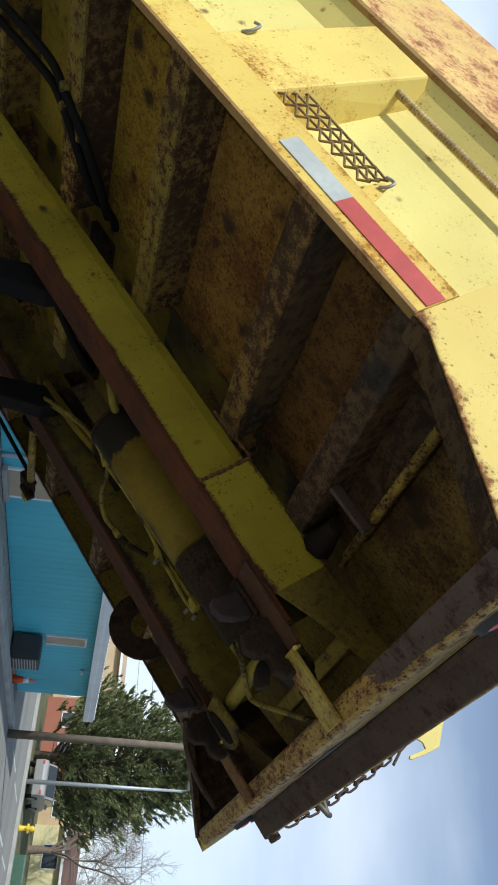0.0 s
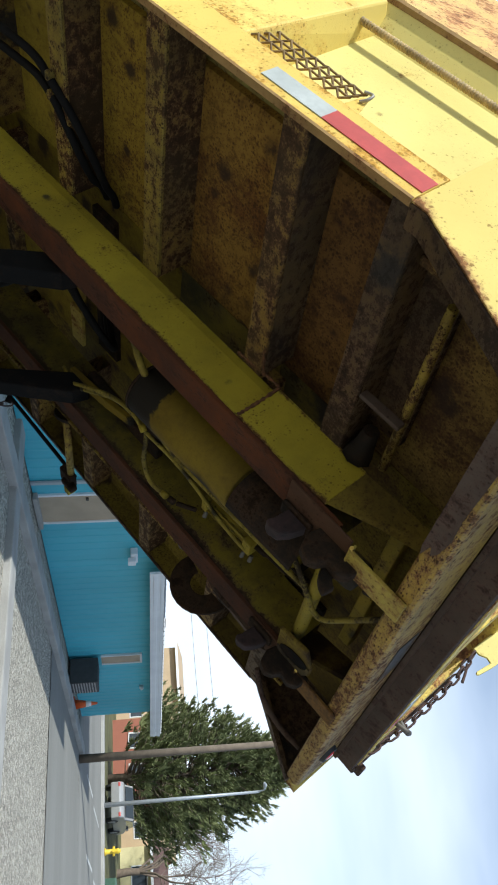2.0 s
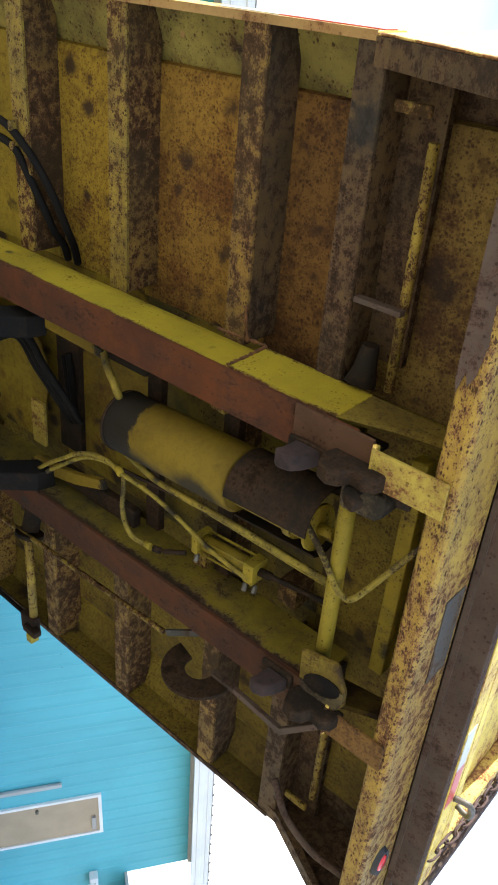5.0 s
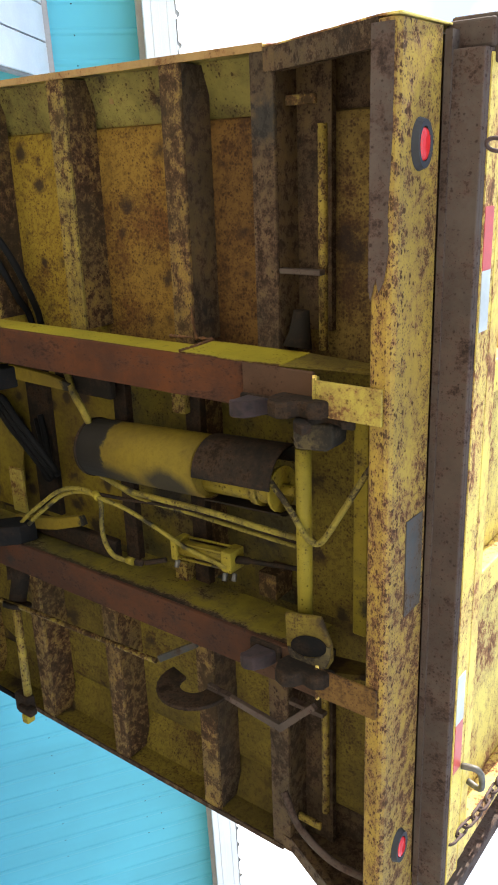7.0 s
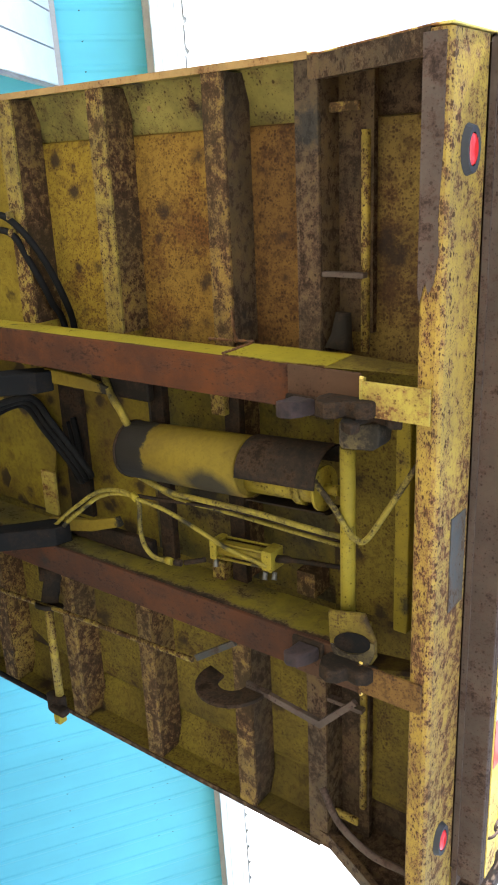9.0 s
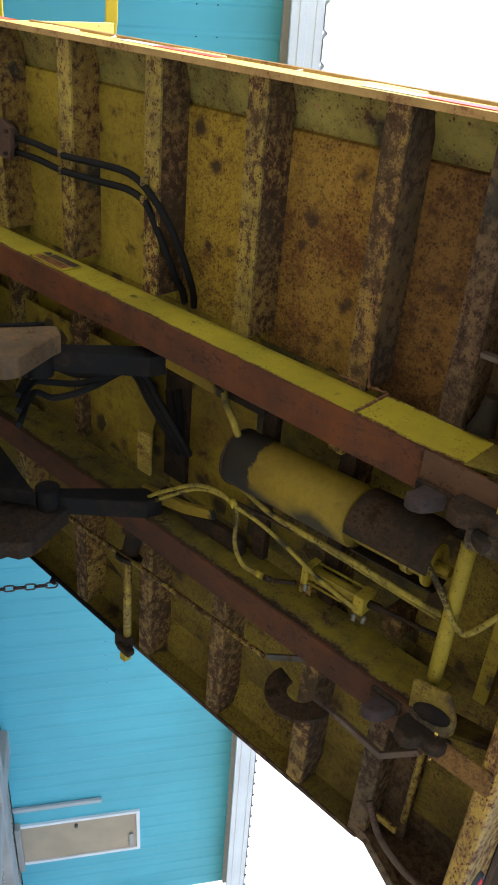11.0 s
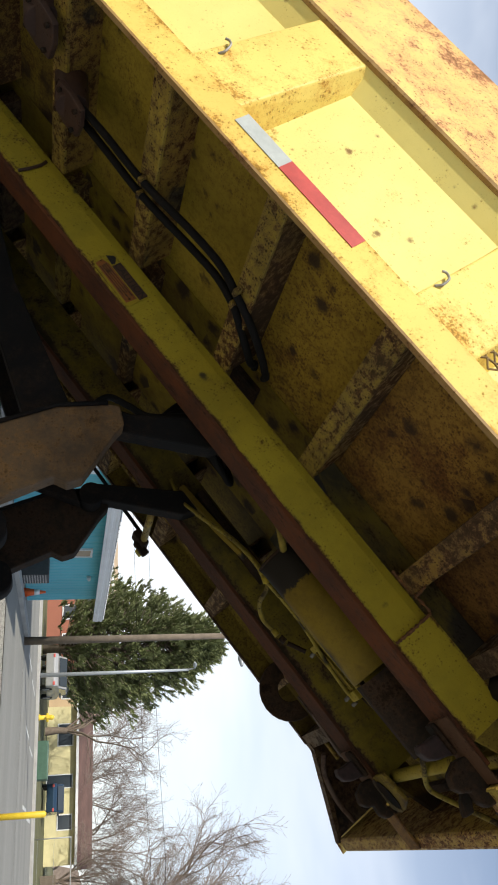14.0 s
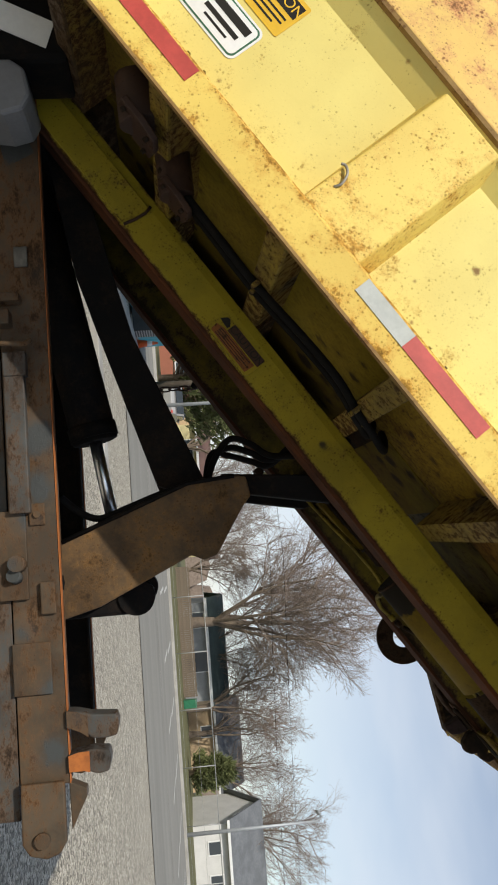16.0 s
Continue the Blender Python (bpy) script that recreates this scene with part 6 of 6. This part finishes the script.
M_BOLLARD = plain("bollard_yellow", (0.75, 0.52, 0.03), 0.5, vary=0.15)
post = thing("bollard", pose(-1.35, 16.0, 0.0), "yellow painted steel bollard at the lot's edge", "bollard")
part("tube", tubes(([(0, 0, -0.05), (0, 0, 1.0), (0, 0, 1.04)], [0.065, 0.065, 0.03]), sides=14), M_BOLLARD, post)
hyd = thing("fire_hydrant", pose(-6.6, 39.7, 0.13), "yellow fire hydrant on the pavement", "fire hydrant")
part("barrel", tubes(([(0, 0, 0), (0, 0, 0.06), (0, 0, 0.07), (0, 0, 0.55), (0, 0, 0.62), (0, 0, 0.74)], [0.16, 0.16, 0.11, 0.11, 0.14, 0.05]), sides=14), M_BOLLARD, hyd)
part("outlet", tubes(([(-0.2, 0, 0.42), (0.2, 0, 0.42)], 0.06), ([(0, -0.2, 0.42), (0, 0, 0.42)], 0.07), sides=10), M_BOLLARD, hyd)


# ---- parked cars ----
M_TYRE = plain("tyre_rubber", (0.02, 0.02, 0.02), 0.8)
M_RIM = plain("wheel_rim", (0.45, 0.45, 0.46), 0.35, 0.6)


def car(x, y, turn, color, label):
    ob = thing("car", pose(x, y, 0.03, 0, 0, turn), label, "car", "cars parked across the street")
    paint = plain("car_paint_" + label.split()[0], color, 0.25, 0.3, vary=0.06, bumpy=0.0)
    low = [(-2.2, 0.30), (-2.28, 0.75), (-2.1, 0.95), (-1.5, 1.0), (-0.95, 1.40), (0.45, 1.42), (1.15, 0.98), (2.0, 0.85), (2.25, 0.60), (2.2, 0.30)]
    glass = [(-1.35, 1.0), (-0.9, 1.34), (0.40, 1.36), (0.98, 1.0)]
    outline_part("body", low, 1, -0.86, 0.86, paint, ob, bevel=0.05)
    outline_part("side_glass", glass, 1, -0.872, 0.872, M_GLASS, ob)
    for x0, x1, z0, z1, name_of in ((1.16, 0.49, 1.00, 1.40, "windscreen"), (-1.52, -0.98, 1.02, 1.39, "rear_window")):
        outline_part(name_of, [(x0, z0), (x1, z1), (x1, z1 + 0.016), (x0 + (0.03 if x0 > 0 else -0.03), z0 + 0.016)], 1, -0.74, 0.74, M_GLASS, ob)
    for s in (-1, 1):
        part("headlight", boxes(((2.10, s * 0.70 - 0.12, 0.62), (2.262, s * 0.70 + 0.12, 0.74)), bevel=0.02), M_WHITE, ob)
        part("tail_light", boxes(((-2.285, s * 0.72 - 0.10, 0.68), (-2.18, s * 0.72 + 0.10, 0.80)), bevel=0.02), M_TAPE_R, ob)
        part("mirror", boxes(((0.62, s * 0.94 - 0.06, 0.98), (0.74, s * 0.94 + 0.06, 1.10)), bevel=0.02), paint, ob)
    for wx in (-1.35, 1.35):
        for s in (-1, 1):
            tyre = part("wheel", tubes(([(wx, s * 0.70, 0.31), (wx, s * 0.885, 0.31)], 0.32), sides=20), M_TYRE, ob)
            part("rim", tubes(([(wx, s * 0.87, 0.31), (wx, s * 0.893, 0.31)], 0.20), sides=16), M_RIM, tyre)
    return ob


car(-9.4, 44.5, 90, (0.45, 0.44, 0.42), "silver parked sedan in the yard")
car(-3.9, 58.0, 90, (0.03, 0.06, 0.10), "dark blue parked car near the yellow house")

# ---- houses ----
M_GABLE = [plain("siding_" + k, c, 0.7, vary=0.12, scale=1.0, fine=10) for k, c in (("yellow", (0.70, 0.62, 0.33)), ("white", (0.66, 0.65, 0.62)), ("tan", (0.55, 0.40, 0.24)), ("grey", (0.32, 0.33, 0.33)), ("brick", (0.34, 0.12, 0.07)))]
M_SHINGLE = [plain("shingle_" + k, c, 0.9, vary=0.3, scale=1.0, fine=8) for k, c in (("brown", (0.16, 0.09, 0.07)), ("grey", (0.17, 0.18, 0.19)), ("green", (0.06, 0.09, 0.08)))]


def house(x, y, w, d, h, rise, wall, roof, label, openings=((0.2, 1.1, 0.9, 0.9), (0.6, 1.1, 1.2, 0.9)), turn=0):
    """A gabled house, its ridge along x, its long side to the street. openings: place along the wall, sill, width, height."""
    ob = thing("house", pose(x, y, 0.03, 0, 0, turn), label, "house", "houses across the street")
    part("wall", boxes(((-w / 2, 0, 0), (w / 2, d, h))), wall, ob)
    outline_part("gable", [(0, h), (d / 2, h + rise * 0.96), (d, h)], 0, -w / 2, w / 2, wall, ob)
    bm = bmesh.new()
    for s in (0, 1):
        e, r = (-0.45 if s == 0 else d + 0.45), d / 2
        ze = h - 0.45 * rise / (d / 2)
        prism(bm, [(e, ze), (r, h + rise), (r, h + rise + 0.14), (e, ze + 0.14)], 0, -w / 2 - 0.4, w / 2 + 0.4)
    part("roof", bm, roof, ob, "shingled gable roof")
    part("fascia", boxes(((-w / 2 - 0.4, -0.50, h - 0.45 * rise / (d / 2) - 0.05), (w / 2 + 0.4, -0.44, h - 0.45 * rise / (d / 2) + 0.15))), M_WHITE, ob)
    for p, sill, ww, hh in openings:
        xx = -w / 2 + p * w
        win_ob = part("window", boxes(((xx, -0.02, sill), (xx + ww, -0.004, sill + hh))), M_GLASS, ob)
        part("frame", boxes(((xx - 0.08, -0.05, sill - 0.08), (xx, -0.004, sill + hh + 0.08)), ((xx + ww, -0.05, sill - 0.08), (xx + ww + 0.08, -0.004, sill + hh + 0.08)), ((xx, -0.05, sill + hh), (xx + ww, -0.004, sill + hh + 0.08)), ((xx, -0.05, sill - 0.08), (xx + ww, -0.004, sill))), M_WHITE, win_ob)
    return ob


house(-5.6, 68, 11.6, 7, 2.5, 1.1, M_GABLE[0], M_SHINGLE[0], "small yellow house with a brown roof", ((0.12, 0.9, 1.6, 1.1), (0.45, 0.1, 0.9, 1.9), (0.70, 1.0, 1.0, 1.0)))
house(8.0, 66, 8.0, 6, 2.3, 1.3, M_GABLE[3], M_SHINGLE[2], "grey house with a dark green roof", ((0.10, 0.9, 1.2, 1.0), (0.5, 0.2, 1.6, 1.8)))
house(17.5, 72, 7.0, 6, 2.6, 2.0, M_GABLE[2], M_SHINGLE[1], "tan house with a grey roof")
house(22.8, 60, 6.0, 7, 2.9, 2.4, M_GABLE[1], M_SHINGLE[1], "white house with a grey roof")
house(31.5, 58, 8.0, 7, 2.9, 2.2, M_GABLE[1], M_SHINGLE[1], "white house with a grey shingle roof")
house(42.0, 62, 9.0, 7, 2.9, 2.2, M_GABLE[2], M_SHINGLE[0], "tan house with a brown roof")
house(-14.5, 54, 5.0, 6, 2.6, 1.6, M_GABLE[4], M_SHINGLE[1], "low red brick building")
house(-14.5, 72, 6.0, 6, 3.2, 1.2, M_GABLE[2], M_GABLE[2], "tan house behind the trees")
house(-21.5, 62, 7.0, 7, 4.9, 0.5, M_GABLE[2], M_GABLE[2], "tall tan house behind the teal building")

# wooden yard fence, boards one by one
fence = thing("fence", pose(0.6, 58.0, 0.03), "weathered brown board fence along the yards", "fence")
bm = boxes(((0, 0, 0), (0.135, 0.022, 1.0)))
board_ob = part("board", bm, M_WOOD, fence)
for k in range(1, 63):
    o = new("board", board_ob.data)
    o.parent = fence
    o.matrix_local = pose(0.15 * k, 0.006 * (k % 3), 0.01 * ((k * 7) % 5))
for z in (0.25, 0.75):
    part("rail", boxes(((0, 0.03, z), (9.45, 0.07, z + 0.09))), M_WOOD, fence)
# thin steel fence behind the pavement
yard_fence = thing("metal_fence", pose(-1.35, 45.0, 0.03), "thin grey steel-post fence behind the pavement", "fence")
M_GALV = plain("galvanised_pipe", (0.42, 0.42, 0.40), 0.5, 0.3, vary=0.2, scale=4)
for k in range(9):
    part("post", tubes(([(k * 3.2, 0, -0.03), (k * 3.2, 0, 1.84)], [0.030, 0.030])), M_GALV, yard_fence)
for z, r in ((1.80, 0.024), (0.12, 0.006), (0.95, 0.006)):
    part("rail", tubes(([(0, 0.0, z), (25.6, 0.0, z)], [r, r])), M_GALV, yard_fence)
tagged(part("garbage_bin", boxes(((10.0, 56.7, 0.03), (10.6, 57.2, 0.90)), ((9.96, 56.66, 0.90), (10.64, 57.24, 0.97)), bevel=0.04), plain("bin_green", (0.02, 0.17, 0.08), 0.5)), "green plastic garbage bin by the fence", "garbage bin")
tagged(part("utility_cabinet", boxes(((-5.7, 41.0, 0.03), (-3.9, 42.0, 0.62)), bevel=0.04), plain("cabinet_green", (0.06, 0.13, 0.08), 0.5)), "dark green metal utility cabinet on the verge", "utility cabinet")


# overhead wires along the street
for z, y, sag in ((6.2, 40.5, 0.5), (5.5, 40.7, 0.6)):
    bm = bmesh.new()
    tube(bm, [(x, y, z - sag * (1 - ((x % 40) / 20 - 1) ** 2)) for x in range(-80, 121, 5)], 0.012, 4)
    tagged(part("overhead_wire", bm, M_BLACK), "thin black overhead wire along the street", "wire")

# ---- trees ----
M_BARK = plain("bark", (0.24, 0.185, 0.135), 0.9, vary=0.35, scale=5)
M_TWIG = plain("twigs", (0.30, 0.235, 0.19), 0.9, vary=0.3, scale=2)
M_NEEDLE = plain("needles", (0.21, 0.235, 0.085), 0.8, vary=0.55, scale=0.9, fine=5)


def conifer(x, y, h, r, seed, count=420):
    rnd = random.Random(seed)
    ob = thing("conifer", pose(x, y, 0), "dense dark green conifer across the street", "tree")
    part("trunk", tubes(([(0, 0, 0), (0.05, 0, h * 0.5), (0, 0, h * 0.97)], [0.28, 0.17, 0.03]), sides=10), M_BARK, ob)
    limbs, verts, faces = bmesh.new(), [], []
    for k in range(count):
        f = (k + rnd.random()) / count
        z = h * (0.08 + 0.90 * f)
        reach = r * (1 - f) ** 0.66 * rnd.uniform(0.68, 1.08) * (0.75 + 0.25 * min(1, f / 0.12)) + 0.15
        a = k * 2.399 + rnd.uniform(-0.3, 0.3)
        tip = Vector((math.cos(a) * reach, math.sin(a) * reach, z + reach * rnd.uniform(0.10, 0.50)))
        root = Vector((0, 0, z))
        tube(limbs, [root, root.lerp(tip, 0.5) + Vector((0, 0, -0.08)), tip], [0.05, 0.03, 0.01], 4)
        way = (tip - root).normalized()
        for q in range(int(8 + 12 * reach / r)):
            c = root.lerp(tip, 1.03 - 0.62 * rnd.random() ** 1.4) + Vector((rnd.gauss(0, 0.20), rnd.gauss(0, 0.20), rnd.gauss(0, 0.14)))
            heading = (way + Vector((rnd.gauss(0, 0.35), rnd.gauss(0, 0.35), rnd.gauss(0.75, 0.3)))).normalized()
            for _ in range(18):
                d = (heading + Vector((rnd.gauss(0, 0.40), rnd.gauss(0, 0.40), rnd.gauss(0.0, 0.40)))).normalized()
                s = d.orthogonal().normalized() * rnd.uniform(0.026, 0.052)
                i = len(verts)
                base = c + heading * rnd.uniform(-0.12, 0.22)
                verts += [base - s, base + s, base + d * rnd.uniform(0.16, 0.32)]
                faces.append((i, i + 1, i + 2))
    tagged(part("limb", limbs, M_BARK, ob), kind="stuff")
    me = bpy.data.meshes.new("crown")
    me.from_pydata(verts, [], faces)
    me.materials.append(M_NEEDLE)
    crown = new("crown", me)
    crown.parent = ob
    tagged(crown, "dark green needle sprays", kind="stuff")
    return ob


def bare_tree(x, y, h, seed, spread=0.75, limbs=6, side_twigs=(10, 8, 6), name_label="bare leafless tree across the street"):
    """A short trunk, rising limbs and side twigs all along them."""
    rnd = random.Random(seed)
    ob = thing("bare_tree", pose(x, y, 0), name_label, "tree", "bare trees across the street")
    trunk, twigs = bmesh.new(), bmesh.new()

    def branch(p, d, length, r, level):
        pts, q, way = [p], p, d
        steps = 5 if level == 0 else 4 if level == 1 else 3
        for k in range(steps):
            way = (way + Vector((rnd.gauss(0, 0.19), rnd.gauss(0, 0.19), rnd.gauss(0.04, 0.15)))).normalized()
            q = q + way * length / steps
            pts.append(q)
        tube(trunk if level == 0 else twigs, pts, [max(r * (1 - 0.8 * k / steps), 0.007) for k in range(steps + 1)], 6 if level == 0 else 3, False)
        if level >= len(side_twigs):
            return
        for k in range(side_twigs[level]):
            f = 0.22 + 0.78 * (k + rnd.random()) / side_twigs[level]
            i = min(int(f * steps), steps - 1)
            at = pts[i].lerp(pts[i + 1], f * steps - i)
            along = (pts[i + 1] - pts[i]).normalized()
            out = Vector((rnd.gauss(0, 1), rnd.gauss(0, 1), rnd.gauss(0.2, 0.7)))
            out = (out - along * out.dot(along)).normalized()
            branch(at, (along + out * rnd.uniform(0.65, 1.35)).normalized(), length * (0.62 - 0.28 * f) * rnd.uniform(0.7, 1.25), r * 0.40, level + 1)

    base = Vector((0, 0, h * 0.16))
    tube(trunk, [(0, 0, -0.05), (rnd.gauss(0, 0.05), 0, h * 0.09), base], [h * 0.030, h * 0.024, h * 0.021], 8, False)
    for k in range(limbs):
        a = 2 * math.pi * (k + rnd.uniform(-0.3, 0.3)) / limbs
        lean = spread * rnd.uniform(0.45, 1.1) if k else 0.08
        branch(base + Vector((0, 0, -h * 0.03 * rnd.random())), Vector((math.cos(a) * lean, math.sin(a) * lean, 1)).normalized(), h * 0.72 * rnd.uniform(0.85, 1.05) / (1 + 0.15 * lean), h * 0.0095, 0)
    part("trunk", trunk, M_BARK, ob, "grey-brown trunk and limbs")
    tagged(part("twig", twigs, M_TWIG, ob, "fine bare twigs"), kind="stuff")
    return ob


conifer(-11.4, 46.5, 10.6, 4.7, 3)
bare_tree(5.0, 60, 17.0, 11, 1.15, 9, (14, 10, 9))
bare_tree(-8.5, 60, 10, 5)
bare_tree(-5.5, 76, 10, 6)
bare_tree(-1.0, 80, 12, 7)
bare_tree(1.2, 66, 7.5, 17, 0.6, 7)
bare_tree(8.5, 68, 8.5, 18, 0.6, 7)
bare_tree(12.5, 66, 11, 21, 0.6)
bare_tree(15.5, 70, 10, 22, 0.5)
bare_tree(19.5, 72, 9.5, 25, 0.5)
bare_tree(23.5, 68, 12, 23, 0.5)
bare_tree(33, 66, 12, 24, 0.6)
conifer(15.6, 58.6, 3.2, 1.15, 9, 80)
bm = bmesh.new()
for i in range(90):
    x0 = -300 + 7 * i
    hgt = 5 + 3.5 * noise.noise((x0 * 0.05, 3.1, 0)) + 1.5 * noise.noise((x0 * 0.31, 7.7, 0))
    prism(bm, [(x0, 0), (x0 + 7.4, 0), (x0 + 6.2, hgt * 0.8), (x0 + 3.4, hgt), (x0 + 1.0, hgt * 0.85)], 1, 150 + 6 * (i % 3), 154 + 6 * (i % 3))
tagged(part("backdrop", bm, M_TWIG), "far brown line of bare woods", "woods", kind="structure")
